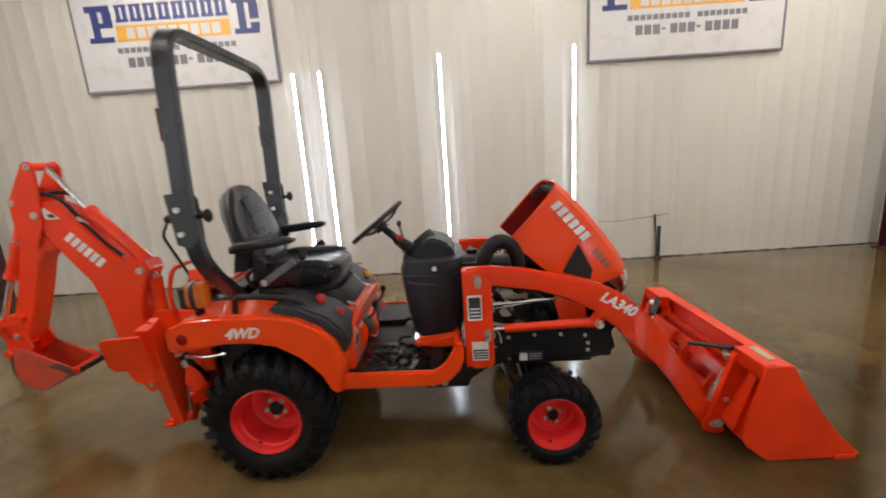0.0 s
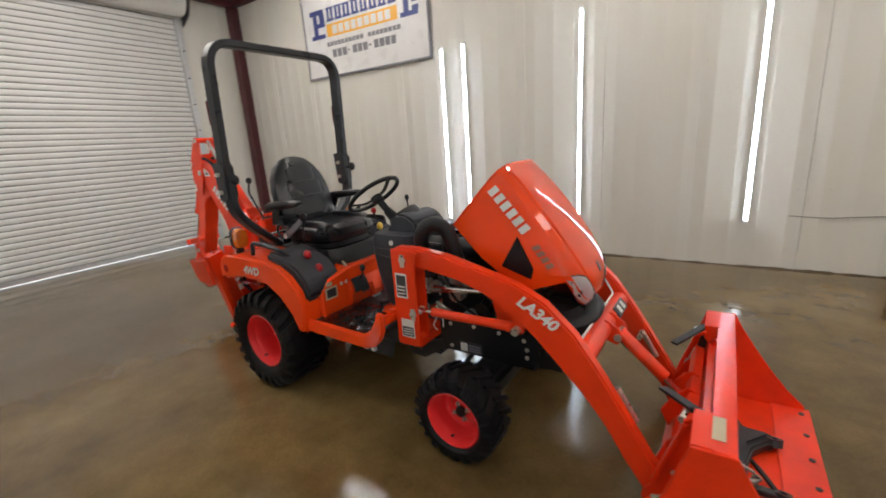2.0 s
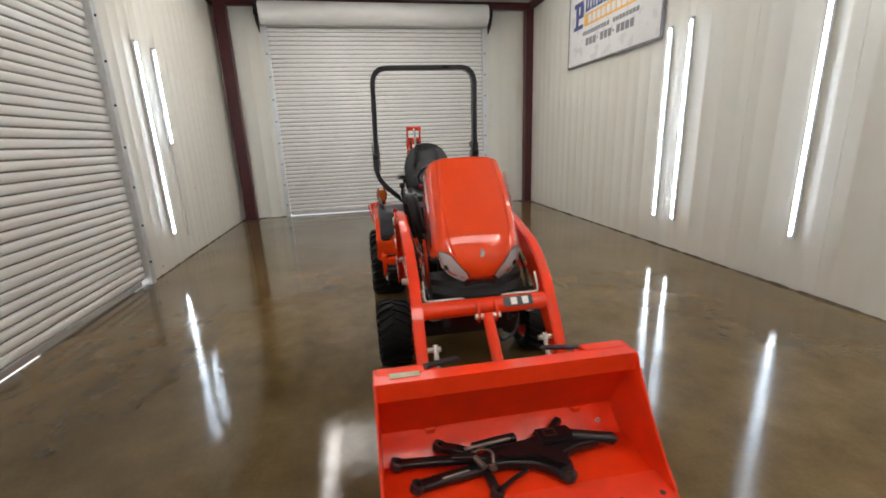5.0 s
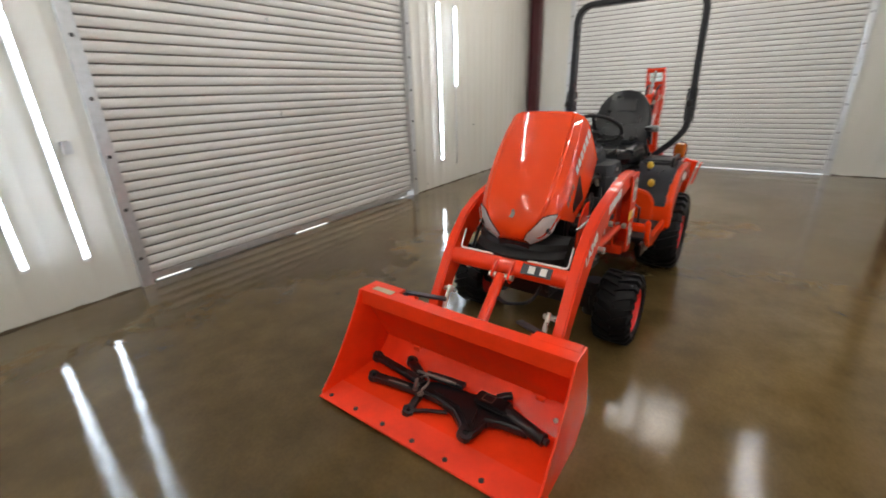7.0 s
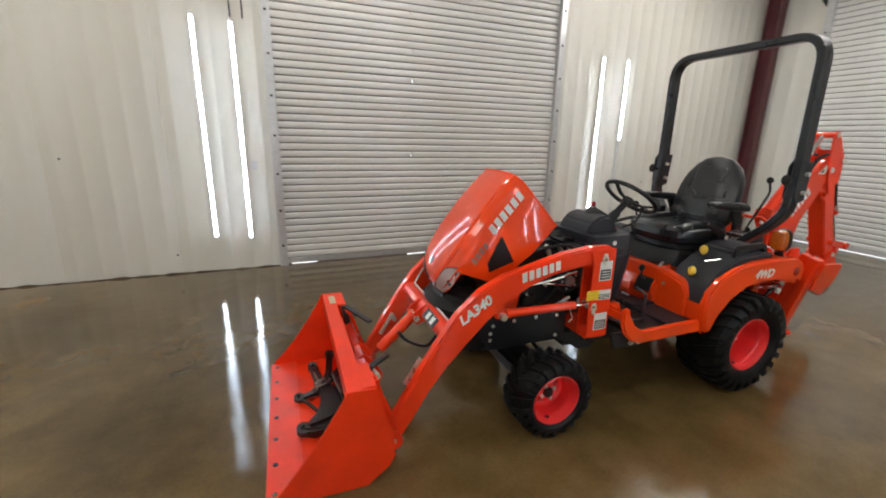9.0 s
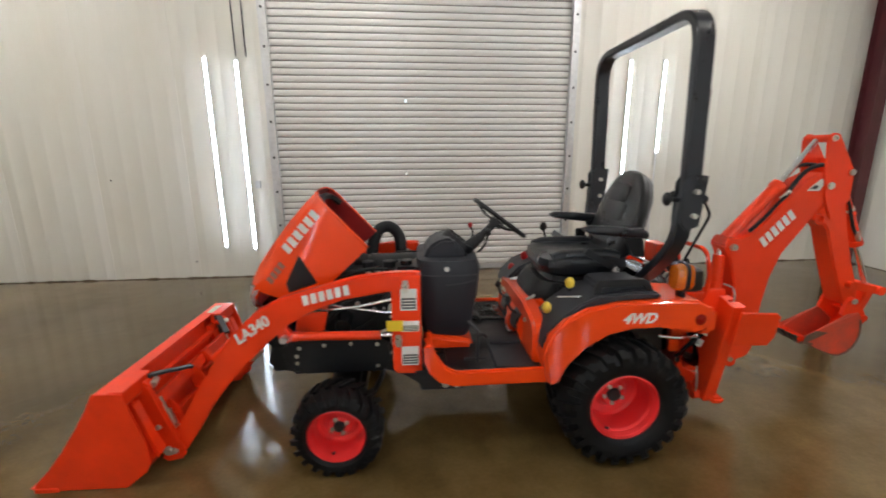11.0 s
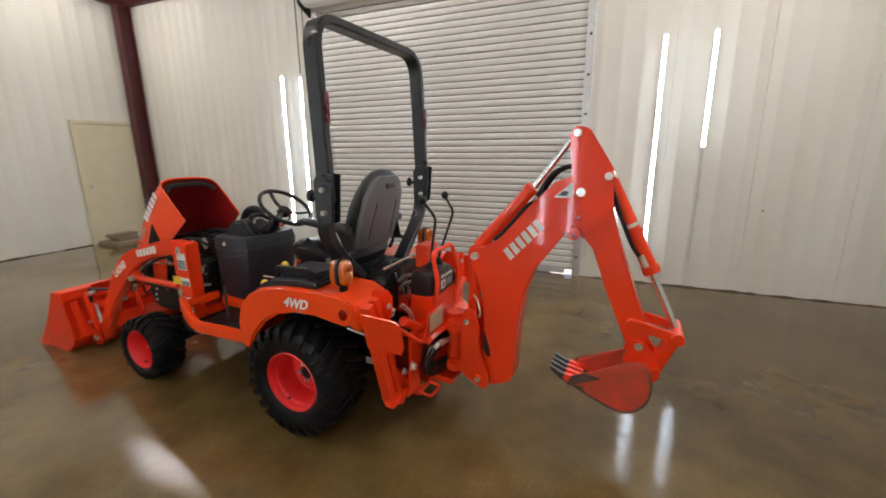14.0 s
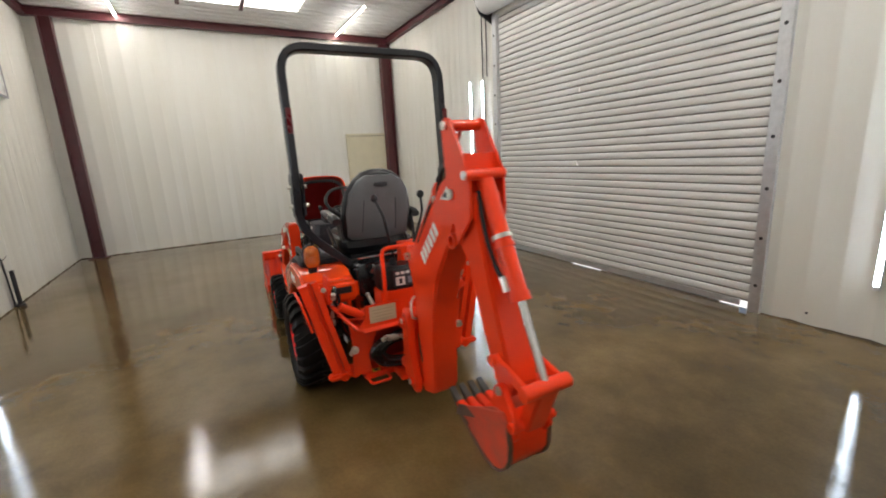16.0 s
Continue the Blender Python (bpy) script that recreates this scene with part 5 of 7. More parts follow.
def hood_point(u, k, proud=0.0):
    """Point of the hood's skin: u along it, k from the lower edge of a side (0) to the crown (8)."""
    def at(u, k):
        for a, b in zip(secs, secs[1:]):
            if u <= b[0] or b is secs[-1]:
                f = (u - a[0]) / (b[0] - a[0])
                top, low, w = (p + (q - p) * f for p, q in zip(a[1:], b[1:]))
                break
        line = hood_line(top, low, w)
        i = min(int(k), 7)
        y, v = (p + (q - p) * (k - i) for p, q in zip(line[i], line[i + 1]))
        return Vector((u, y, v))
    p = at(u, k)
    if proud:
        du = at(min(u + 0.004, 0.697), k) - at(u - 0.004, k)
        dk = at(u, k + 0.05) - at(u, max(k - 0.05, 0))
        out = du.cross(dk).normalized()
        p = p + out * (proud if out.y >= 0 and out.x >= -0.3 else -proud)
    return HOOD @ p


def hood_patch(s, proud):
    """Skin patch over a front corner of the hood, widening and then tapering to the nose."""
    bm = B()
    us = (0.560, 0.580, 0.602, 0.625, 0.645, 0.664, 0.680, 0.6955)
    lows = (1.9, 1.1, 0.5, 0.05, 0.05, 0.05, 0.05, 0.05)
    tops = (2.6, 3.4, 4.0, 4.5, 4.8, 4.8, 4.4, 3.4)
    rows = []
    for u, k0, k1 in zip(us, lows, tops):
        rows.append([bm.verts.new(hood_point(u, k0 + (k1 - k0) * j / 6, proud) * Vector((1, s, 1))) for j in range(7)])
    for a, b in zip(rows, rows[1:]):
        for j in range(6):
            bm.faces.new((a[j], a[j + 1], b[j + 1], b[j]) if s > 0 else (b[j], b[j + 1], a[j + 1], a[j]))
    bmesh.ops.solidify(bm, geom=bm.faces[:], thickness=0.005)
    return bm


hood = tp("hood", hood_shell(), BODY, label="glossy orange hood tipped open on its front hinge")
# inset copy of the hood skin, in a darker red
part("hood_inside", hood_shell(0.010), UNDERHOOD, hood, "dark red underside")
bm = B()      # rolled rear rim and stiffening rib
rim_pts = [HOOD @ Vector((0.0, y, v)) for y, v in hood_line(0.386, 0.0, 0.225)]
sweep(bm, rim_pts, circle(0.007, 8))
part("hood_rim", bm, BODY, hood)
bm = B()
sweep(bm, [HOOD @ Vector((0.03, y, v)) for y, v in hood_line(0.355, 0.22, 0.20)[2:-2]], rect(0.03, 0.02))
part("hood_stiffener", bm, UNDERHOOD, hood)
bm = B()
sweep(bm, [HOOD @ Vector((0.022, y, v)) for y, v in hood_line(0.348, 0.20, 0.195)[2:-2]], rect(0.028, 0.028))
part("foam_seal", bm, DARK_FOAM, hood, "black foam seal under the rear rim")
for s in SIDES:
    y = s * 0.2475
    bm = B()
    plate(bm, [(0.275, 0.215), (0.315, 0.050), (0.455, 0.115), (0.43, 0.16)], *mirrored(0.244, 0.250, s), 0.004)
    bmesh.ops.transform(bm, matrix=HOOD, verts=bm.verts)
    part("side_vent", bm, BLACK, hood, "black mesh side vent")
    if s < 0:
        m = Matrix(((1, 0, 0, 0.035), (0, 0, -1, -0.2485), (0, 1, 0, 0.265), (0, 0, 0, 1)))
    else:
        m = Matrix(((-1, 0, 0, 0.305), (0, 0, 1, 0.2485), (0, 1, 0, 0.252), (0, 0, 0, 1)))
    m = HOOD @ Matrix.Translation((0, 0, 0.0)) @ m @ Matrix.Rotation(radians(-6 if s < 0 else 6), 4, "Z")
    letter_blocks(hood, 6, 0.265, 0.052, m, DECAL)
    m0 = Matrix(((1, 0, 0, 0.355), (0, 0, -1, -0.2490), (0, 1, 0, 0.228), (0, 0, 0, 1))) if s < 0 else Matrix(((-1, 0, 0, 0.485), (0, 0, 1, 0.2490), (0, 1, 0, 0.205), (0, 0, 0, 1)))
    letter_blocks(hood, 4, 0.13, 0.036, HOOD @ m0 @ Matrix.Rotation(radians(-9 if s < 0 else 9), 4, "Z"), MODELGREY, 0.2)
    lampo = part("headlight", hood_patch(s, 0.007), CLEAR, hood, "clear headlight with silver reflector")
    bm = B()
    ball(bm, hood_point(0.640, 2.5) * Vector((1, s, 1)), 0.020, 0.6, 1.0, 1.0)
    part("bulb", bm, BLACK, lampo, "dark bulb well")
    bm = B()
    sweep(bm, [hood_point(u, k, 0.006) * Vector((1, s, 1)) for u, k in ((0.560, 2.6), (0.580, 3.4), (0.602, 4.0), (0.625, 4.5), (0.645, 4.8), (0.664, 4.8), (0.680, 4.4), (0.695, 3.4))], circle(0.003, 6))
    part("bezel", bm, BLACK, lampo)
bm = B()
plate(bm, [(-0.014, -0.022), (0.010, -0.022), (0.016, 0.0), (0.006, 0.026), (-0.008, 0.020), (-0.004, 0.0)], -0.002, 0.002, 0.001, axis="x")
ec = HOOD @ Vector((0.612, 0.0, 0.290))
bmesh.ops.transform(bm, matrix=Matrix.Translation(ec) @ Matrix.Rotation(radians(-26), 4, "Y"), verts=bm.verts)
part("emblem", bm, WORN_ZINC, hood, "small dull silver emblem")

# front grille and bumper below the hood
bm = B()
rows = []
for k in range(13):
    y = -0.27 + 0.045 * k
    back = 0.11 * abs(y / 0.27) ** 2.4
    prof = ((1.70, 0.55), (1.87 - back, 0.55), (1.915 - back, 0.585), (1.918 - back, 0.625), (1.895 - back, 0.650), (1.87 - back, 0.658), (1.85 - back * 0.8, 0.690), (1.80 - back * 0.6, 0.715), (1.70, 0.715))
    rows.append([bm.verts.new((x, y, z)) for x, z in prof])
for a, b in zip(rows, rows[1:]):
    for k in range(len(a)):
        bm.faces.new((a[k - 1], a[k], b[k], b[k - 1]))
bm.faces.new(rows[0])
bm.faces.new(rows[-1][::-1])
tp("front_grille", bm, HOSE, label="black plastic lower grille and bumper")
bm = B()
tube(bm, rounded_path([(1.84, -0.325, 0.71), (1.90, -0.325, 0.612), (1.90, 0.325, 0.612), (1.84, 0.325, 0.71)], 0.02, 3), 0.0055, 8)
tp("grille_guard", bm, DECAL, label="thin pale guard rod")
# engine bay
bm = B()
box(bm, 1.08, 1.50, -0.15, 0.15, 0.46, 0.80, 0.02)
box(bm, 1.10, 1.46, -0.11, 0.11, 0.80, 0.90, 0.02)
for k in range(3):
    rod(bm, (1.16 + k * 0.12, 0.0, 0.90), (1.16 + k * 0.12, 0.0, 0.935), 0.035, 14)
rod(bm, (1.50, 0, 0.62), (1.54, 0, 0.62), 0.10, 24)
tp("engine_block", bm, ENGINE, label="grey engine block under the open hood")
bm = box(B(), 1.56, 1.62, -0.20, 0.20, 0.50, 0.92, 0.012)
tp("radiator", bm, BLACK)
bm = rod(B(), (1.06, -0.235, 0.73), (1.06, -0.12, 0.73), 0.055, 18)
rod(bm, (1.30, -0.16, 0.56), (1.30, -0.225, 0.56), 0.045, 18)
rod(bm, (1.22, -0.15, 0.68), (1.22, -0.21, 0.68), 0.040, 18)
box(bm, 1.16, 1.34, -0.22, -0.16, 0.74, 0.80, 0.01)
tp("alternator", bm, ZINC, label="bare metal engine accessories")
# belts, filters and lines on the engine's flanks
for s in SIDES:
    alt = tp("pulley", rod(B(), (1.13, s * 0.16, 0.735), (1.13, s * 0.235, 0.735), 0.072, 28), ENGINE, label="dark belt pulley with a bright hub")
    part("pulley_hub", rod(B(), (1.13, s * 0.235, 0.735), (1.13, s * 0.250, 0.735), 0.030, 18), ZINC, alt)
    for a in range(5):
        q = a * math.tau / 5
        part("pulley_bolt", rod(B(), (1.13 + 0.05 * math.cos(q), s * 0.235, 0.735 + 0.05 * math.sin(q)), (1.13 + 0.05 * math.cos(q), s * 0.241, 0.735 + 0.05 * math.sin(q)), 0.007, 8), ZINC, alt)
    tp("oil_filter", rod(B(), (1.40, s * 0.15, 0.66), (1.40, s * 0.245, 0.64), 0.042, 20), GLOSSBLACK, label="black screw-on oil filter")
    tp("engine_pipe", tube(B(), smooth_path([(1.20, s * 0.20, 0.84), (1.32, s * 0.235, 0.80), (1.44, s * 0.24, 0.72), (1.54, s * 0.22, 0.60)]), 0.014, 10), HOSE)
    tp("engine_pipe", tube(B(), smooth_path([(1.10, s * 0.21, 0.62), (1.22, s * 0.25, 0.60), (1.36, s * 0.25, 0.56), (1.50, s * 0.23, 0.55)]), 0.010, 10), ZINC)
    tp("wire_loom", tube(B(), smooth_path([(1.08, s * 0.22, 0.86), (1.18, s * 0.25, 0.78), (1.26, s * 0.24, 0.66), (1.42, s * 0.25, 0.60), (1.58, s * 0.24, 0.66)]), 0.007, 8), FRAMEBLACK)
    tp("white_wire", tube(B(), smooth_path([(1.13, s * 0.285, 0.62), (1.145, s * 0.29, 0.57), (1.125, s * 0.29, 0.525), (1.15, s * 0.29, 0.50)]), 0.003, 6), DECAL, label="thin white hanging wire")
    for x, z in ((1.24, 0.70), (1.33, 0.735), (1.50, 0.70), (1.28, 0.52), (1.47, 0.49)):
        tp("engine_bolt", rod(B(), (x, s * 0.149, z), (x, s * 0.172, z), 0.013, 8), ZINC)
bm = box(B(), 1.66, 1.86, -0.10, 0.10, 0.57, 0.74, 0.01)
tp("battery", bm, GLOSSBLACK)
bm = rod(B(), (1.00, -0.08, 0.90), (1.27, -0.08, 0.90), 0.062, 24)
rod(bm, (1.27, -0.08, 0.90), (1.285, -0.08, 0.90), 0.050, 24)
rod(bm, (1.08, -0.08, 0.90), (1.095, -0.08, 0.90), 0.066, 24)
tp("air_cleaner", bm, BLACK, label="black air cleaner canister")
bm = tube(B(), smooth_path([(1.105, -0.26, 0.80), (1.100, -0.295, 0.92), (1.108, -0.318, 1.01), (1.142, -0.318, 1.065), (1.190, -0.312, 1.084), (1.240, -0.300, 1.062), (1.270, -0.288, 1.00), (1.285, -0.27, 0.90), (1.29, -0.24, 0.80)]), 0.037, 14)
tp("air_hose", bm, HOSE, label="thick black arched air hose")
bm = tube(B(), smooth_path([(1.26, -0.10, 0.90), (1.36, -0.09, 0.92), (1.43, -0.07, 0.89), (1.44, -0.04, 0.82)]), 0.045, 14)
tp("intake_duct", bm, HOSE)
bm = B()
box(bm, 0.98, 1.14, -0.20, -0.17, 0.86, 0.95, 0.006)
box(bm, 0.99, 1.12, -0.02, 0.18, 0.88, 0.94, 0.015)
box(bm, 0.98, 1.02, -0.19, 0.19, 0.60, 0.94, 0.008)
tp("firewall", bm, FRAMEBLACK)
bm = B()
rod(bm, (1.06, 0.10, 0.93), (1.06, 0.10, 0.965), 0.034, 18)
tp("fuel_cap", bm, GLOSSBLACK)
for x, y in ((1.14, 0.16), (1.20, 0.12), (1.24, 0.18), (1.10, 0.20)):
    tp("injector_fitting", rod(B(), (x, y, 0.88), (x + 0.03, y, 0.93), 0.012, 10), ZINC)
for pts, r, mt in (([(1.12, -0.27, 0.71), (1.3, -0.275, 0.735), (1.5, -0.27, 0.76), (1.62, -0.25, 0.80)], 0.006, CHROME),
                   ([(1.14, -0.28, 0.74), (1.25, -0.28, 0.745), (1.42, -0.28, 0.755)], 0.010, CHROME),
                   ([(1.10, -0.24, 0.90), (1.25, -0.25, 0.86), (1.45, -0.24, 0.85), (1.60, -0.22, 0.80)], 0.009, HOSE),
                   ([(1.13, 0.27, 0.72), (1.35, 0.275, 0.755), (1.60, 0.26, 0.80)], 0.006, CHROME),
                   ([(1.12, 0.28, 0.80), (1.35, 0.28, 0.76), (1.66, 0.27, 0.74)], 0.009, CHROME),
                   ([(1.12, -0.25, 0.62), (1.17, -0.27, 0.57), (1.18, -0.28, 0.52)], 0.004, DECAL),
                   ([(1.05, 0.20, 0.90), (1.20, 0.22, 0.95), (1.40, 0.20, 0.90), (1.52, 0.18, 0.78)], 0.010, HOSE)):
    tp("engine_pipe", tube(B(), smooth_path(pts), r, 8), mt)
tp("warning_label", box(B(), 1.32, 1.46, -0.2045, -0.2005, 0.49, 0.545), DECAL_DARK, label="black warning label with pale pictogram")
tp("warning_label", box(B(), 1.325, 1.36, -0.2065, -0.205, 0.495, 0.54), DECAL)
# oil filter and dark under-engine guard
bm = box(B(), 1.18, 1.68, -0.245, 0.245, 0.372, 0.398, 0.010)
tp("engine_guard", bm, FRAMEBLACK)
for s in SIDES:
    bm = plate(B(), [(1.15, 0.44), (1.19, 0.392), (1.60, 0.385), (1.66, 0.41), (1.71, 0.475), (1.712, 0.545), (1.68, 0.572), (1.50, 0.585), (1.20, 0.572), (1.15, 0.55)], *mirrored(0.250, 0.268, s), 0.006)
    skirt = tp("engine_skirt", bm, BLACK, label="dark side guard below the engine")
    for x, z in ((1.22, 0.545), (1.36, 0.552), (1.50, 0.548), (1.63, 0.535), (1.645, 0.49), (1.645, 0.45), (1.22, 0.42)):
        part("skirt_bolt", bolt(B(), (x, s * 0.268, z), (0, s, 0), 0.008, 0.008), ZINC, skirt)
    bm = plate(B(), [(1.50, 0.60), (1.60, 0.58), (1.64, 0.62), (1.63, 0.70), (1.60, 0.80), (1.52, 0.86), (1.46, 0.86), (1.47, 0.72)], *mirrored(0.262, 0.272, s), 0.003)
    tp("inner_bracket", bm, IMPLEMENT, label="orange inner loader bracket")

# ---- loader ----
ARM = [(0.99, 0.945), (1.0, 0.974), (1.13, 0.976), (1.30, 0.955), (1.49, 0.905), (1.65, 0.862), (1.78, 0.797), (1.905, 0.680), (2.00, 0.548), (2.08, 0.425), (2.145, 0.320), (2.215, 0.205), (2.30, 0.125), (2.30, 0.055), (2.255, 0.030), (2.200, 0.055),
       (2.115, 0.175), (2.035, 0.305), (1.945, 0.420), (1.85, 0.520), (1.745, 0.625), (1.63, 0.725), (1.50, 0.795), (1.36, 0.845), (1.13, 0.882), (1.00, 0.880)]
for s in SIDES:
    bm = plate(B(), ARM, *mirrored(0.345, 0.405, s), 0.008)
    arm = tp("loader_arm", bm, IMPLEMENT, label="curved orange loader arm")
    bm = B()
    for q in (0.332, 0.412):
        plate(bm, [(0.985, 0.46), (1.00, 0.452), (1.10, 0.455), (1.128, 0.475), (1.128, 0.88), (1.15, 0.955), (1.13, 0.965), (0.985, 0.968)], *mirrored(q, q + 0.010, s), 0.003)
    box(bm, 0.985, 1.005, *mirrored(0.340, 0.415, s), 0.47, 0.965, 0.004)
    box(bm, 1.0, 1.12, *mirrored(0.17, 0.40, s), 0.44, 0.50, 0.008)
    mast = tp("loader_mast", bm, IMPLEMENT, label="orange upright loader mast with warning labels")
    y = s * 0.4225
    for z0, z1, x0, x1, mt in (((0.715, 0.845, 1.005, 1.075, DECAL_DARK), (0.500, 0.600, 1.018, 1.100, DECAL)) if s < 0 else
                               ((0.79, 0.90, 1.005, 1.085, DECAL), (0.68, 0.735, 0.995, 1.085, DECAL), (0.50, 0.60, 1.00, 1.085, DECAL))):
        part("label_plate", box(B(), x0, x1, *mirrored(0.4222, 0.4240, s), z0, z1), DECAL, mast, "white warning label")
        h = z1 - z0
        part("label_panel", box(B(), x0 + 0.006, x1 - 0.006, *mirrored(0.4241, 0.4250, s), z0 + h * 0.07, z0 + h * (0.92 if mt is DECAL_DARK else 0.58)), DECAL_DARK, mast)
        for k in range(3):
            zz = z0 + h * (0.16 + 0.14 * k)
            part("label_bar", box(B(), x0 + 0.012, x1 - 0.012, *mirrored(0.4251, 0.4257, s), zz, zz + h * 0.05), DECAL, mast)
    if s > 0:
        part("label_plate", box(B(), 1.035, 1.115, *mirrored(0.4222, 0.4240, s), 0.68, 0.735), DECAL_YELLOW, mast, "yellow warning label", Matrix.Translation((0.04, 0.002, 0.004)))
    for x, z in ((1.06, 0.915), (1.10, 0.635)):
        bm = rod(B(), (x, s * 0.30, z), (x, s * 0.432, z), 0.018, 14)
        box(bm, x - 0.014, x + 0.014, *mirrored(0.424, 0.431, s), z - 0.035, z + 0.03, 0.006)
        part("pivot_pin", bm, ZINC, mast, "zinc plated pivot pin")
    # lift cylinder
    bm = rod(B(), (1.19, s * 0.375, 0.645), (1.60, s * 0.375, 0.652), 0.0225, 18)
    rod(bm, (1.60, s * 0.375, 0.652), (1.62, s * 0.375, 0.652), 0.026, 18)
    cyl = tp("lift_cylinder", bm, IMPLEMENT, label="orange hydraulic lift cylinder")
    part("piston_rod", rod(B(), (1.09, s * 0.375, 0.642), (1.20, s * 0.375, 0.645), 0.012, 12), CHROME, cyl, "chrome piston rod")
    part("cylinder_pin", rod(B(), (1.655, s * 0.335, 0.655), (1.655, s * 0.43, 0.655), 0.018, 14), ZINC, cyl)
    part("rod_eye", plate(B(), [(1.61, 0.64), (1.64, 0.625), (1.68, 0.635), (1.70, 0.70), (1.66, 0.72), (1.62, 0.665)], *mirrored(0.352, 0.398, s), 0.006), IMPLEMENT, cyl)
    # lettering
    me = lettering("LA340", 0.072, 0.0007, 0.2)
    me.materials.append(DECAL)
    if s < 0:
        part("arm_lettering", me, None, arm, "white lettering", pose(1.655, -0.4063, 0.782, 90, 31, 0))
    else:
        part("arm_lettering", me, None, arm, "white lettering", Matrix.Translation((1.875, 0.4063, 0.632)) @ Matrix.Rotation(radians(33), 4, "Y") @ pose(0, 0, 0, 90, 0, 180))
        letter_blocks(arm, 6, 0.24, 0.050, Matrix.Translation((1.55, 0.4065, 0.822)) @ Matrix.Rotation(radians(13), 4, "Y") @ pose(0, 0, 0, 90, 0, 180), DECAL)
    # lower end: coupler pin and latch
    bm = rod(B(), (2.262, s * 0.30, 0.085), (2.262, s * 0.44, 0.085), 0.020, 14)
    part("arm_pin", bm, ZINC, arm, "zinc plated pin")
    # hose along the inside of the arm
    tp("loader_hose", tube(B(), smooth_path([(1.15, s * 0.325, 0.86), (1.45, s * 0.322, 0.80), (1.68, s * 0.32, 0.69), (1.80, s * 0.30, 0.60), (1.92, s * 0.28, 0.52)]), 0.010, 8), HOSE)
    tp("hose_fitting", tube(B(), smooth_path([(1.80, s * 0.325, 0.56), (1.87, s * 0.30, 0.50), (1.93, s * 0.25, 0.52)]), 0.012, 8), ZINC)
bm = rod(B(), (1.925, -0.346, 0.565), (1.925, 0.346, 0.565), 0.048, 24)
cross = tp("cross_tube", bm, IMPLEMENT, label="orange cross tube between the loader arms")
part("cross_label", box(B(), -0.003, 0.003, 0.10, 0.265, -0.028, 0.028, m=Matrix.Translation((1.965, 0, 0.593)) @ Matrix.Rotation(radians(-40), 4, "Y")), DECAL_DARK, cross, "black warning label")
for y in (0.14, 0.205):
    part("cross_label_panel", box(B(), -0.001, 0.0046, y, y + 0.035, -0.02, 0.02, m=Matrix.Translation((1.965, 0, 0.593)) @ Matrix.Rotation(radians(-40), 4, "Y")), DECAL, cross)
for y in (-0.055, 0.043):
    part("cylinder_bracket", plate(B(), [(1.90, 0.53), (2.0, 0.50), (2.03, 0.54), (2.01, 0.58), (1.95, 0.615), (1.90, 0.60)], y, y + 0.012, 0.003), IMPLEMENT, cross)
# tilt cylinder
bm = rod(B(), (2.0, 0, 0.545), (2.20, 0, 0.36), 0.030, 20)
tilt = tp("tilt_cylinder", bm, IMPLEMENT, label="orange bucket tilt cylinder")
part("piston_rod", rod(B(), (2.20, 0, 0.36), (2.275, 0, 0.29), 0.014, 14), CHROME, tilt)
part("cylinder_pin", rod(B(), (2.005, -0.07, 0.54), (2.005, 0.07, 0.54), 0.016, 14), ZINC, tilt)
for s in SIDES[:1]:
    tp("tilt_hose", tube(B(), smooth_path([(1.93, s * 0.20, 0.50), (1.98, s * 0.16, 0.42), (2.06, s * 0.07, 0.42), (2.10, s * 0.03, 0.46)]), 0.009, 8), HOSE)

# bucket
BC = -0.02      # its centre across
BW = 0.588
SIDE = [(2.335, 0.490), (2.462, 0.492), (2.50, 0.42), (2.56, 0.325), (2.635, 0.215), (2.715, 0.115), (2.79, 0.040), (2.79, 0.006), (2.385, 0.003), (2.284, 0.082), (2.258, 0.13), (2.27, 0.25)]
bm = B()
shell = [(2.46, 0.405), (2.46, 0.490), (2.388, 0.492), (2.388, 0.481), (2.440, 0.478), (2.418, 0.42), (2.272, 0.118), (2.290, 0.082), (2.39, 0.004), (2.80, 0.004),
         (2.80, 0.016), (2.395, 0.017), (2.302, 0.089), (2.287, 0.120), (2.429, 0.412), (2.446, 0.462), (2.448, 0.470), (2.448, 0.405)]
plate(bm, shell, BC - BW, BC + BW, 0.003)
bucket = tp("loader_bucket", bm, BUCKET_PAINT, label="wide orange loader bucket resting on the floor")
for s in SIDES:
    part("side_plate", plate(B(), SIDE, *((BC + BW, BC + BW + 0.010) if s > 0 else (BC - BW - 0.010, BC - BW)), 0.002), BUCKET_PAINT, bucket)
    y = BC + s * (BW + 0.012)
    part("side_edge", sweep(B(), [(2.79, y - s * 0.012, 0.012), (2.69, y - s * 0.012, 0.012)], rect(0.03, 0.022)), BUCKET_PAINT, bucket)
part("cutting_edge", box(B(), 2.655, 2.812, BC - BW - 0.008, BC + BW + 0.008, 0.0165, 0.026, 0.003), EDGE, bucket, "scuffed orange cutting edge")
# dark discs laid on the edge, their colour standing in for shaded holes
hole = to_mesh("edge_hole", rod(B(), (0, 0, 0), (0, 0, 0.003), 0.012, 12), DECAL_DARK)
for k in range(7):
    part("edge_hole", hole, None, bucket, at=Matrix.Translation((2.775, BC - 0.54 + k * 0.18, 0.026)))
part("top_label", box(B(), 2.390, 2.428, BC - 0.53, BC - 0.40, 0.4925, 0.495), DECAL_TAN, bucket, "worn pale label")
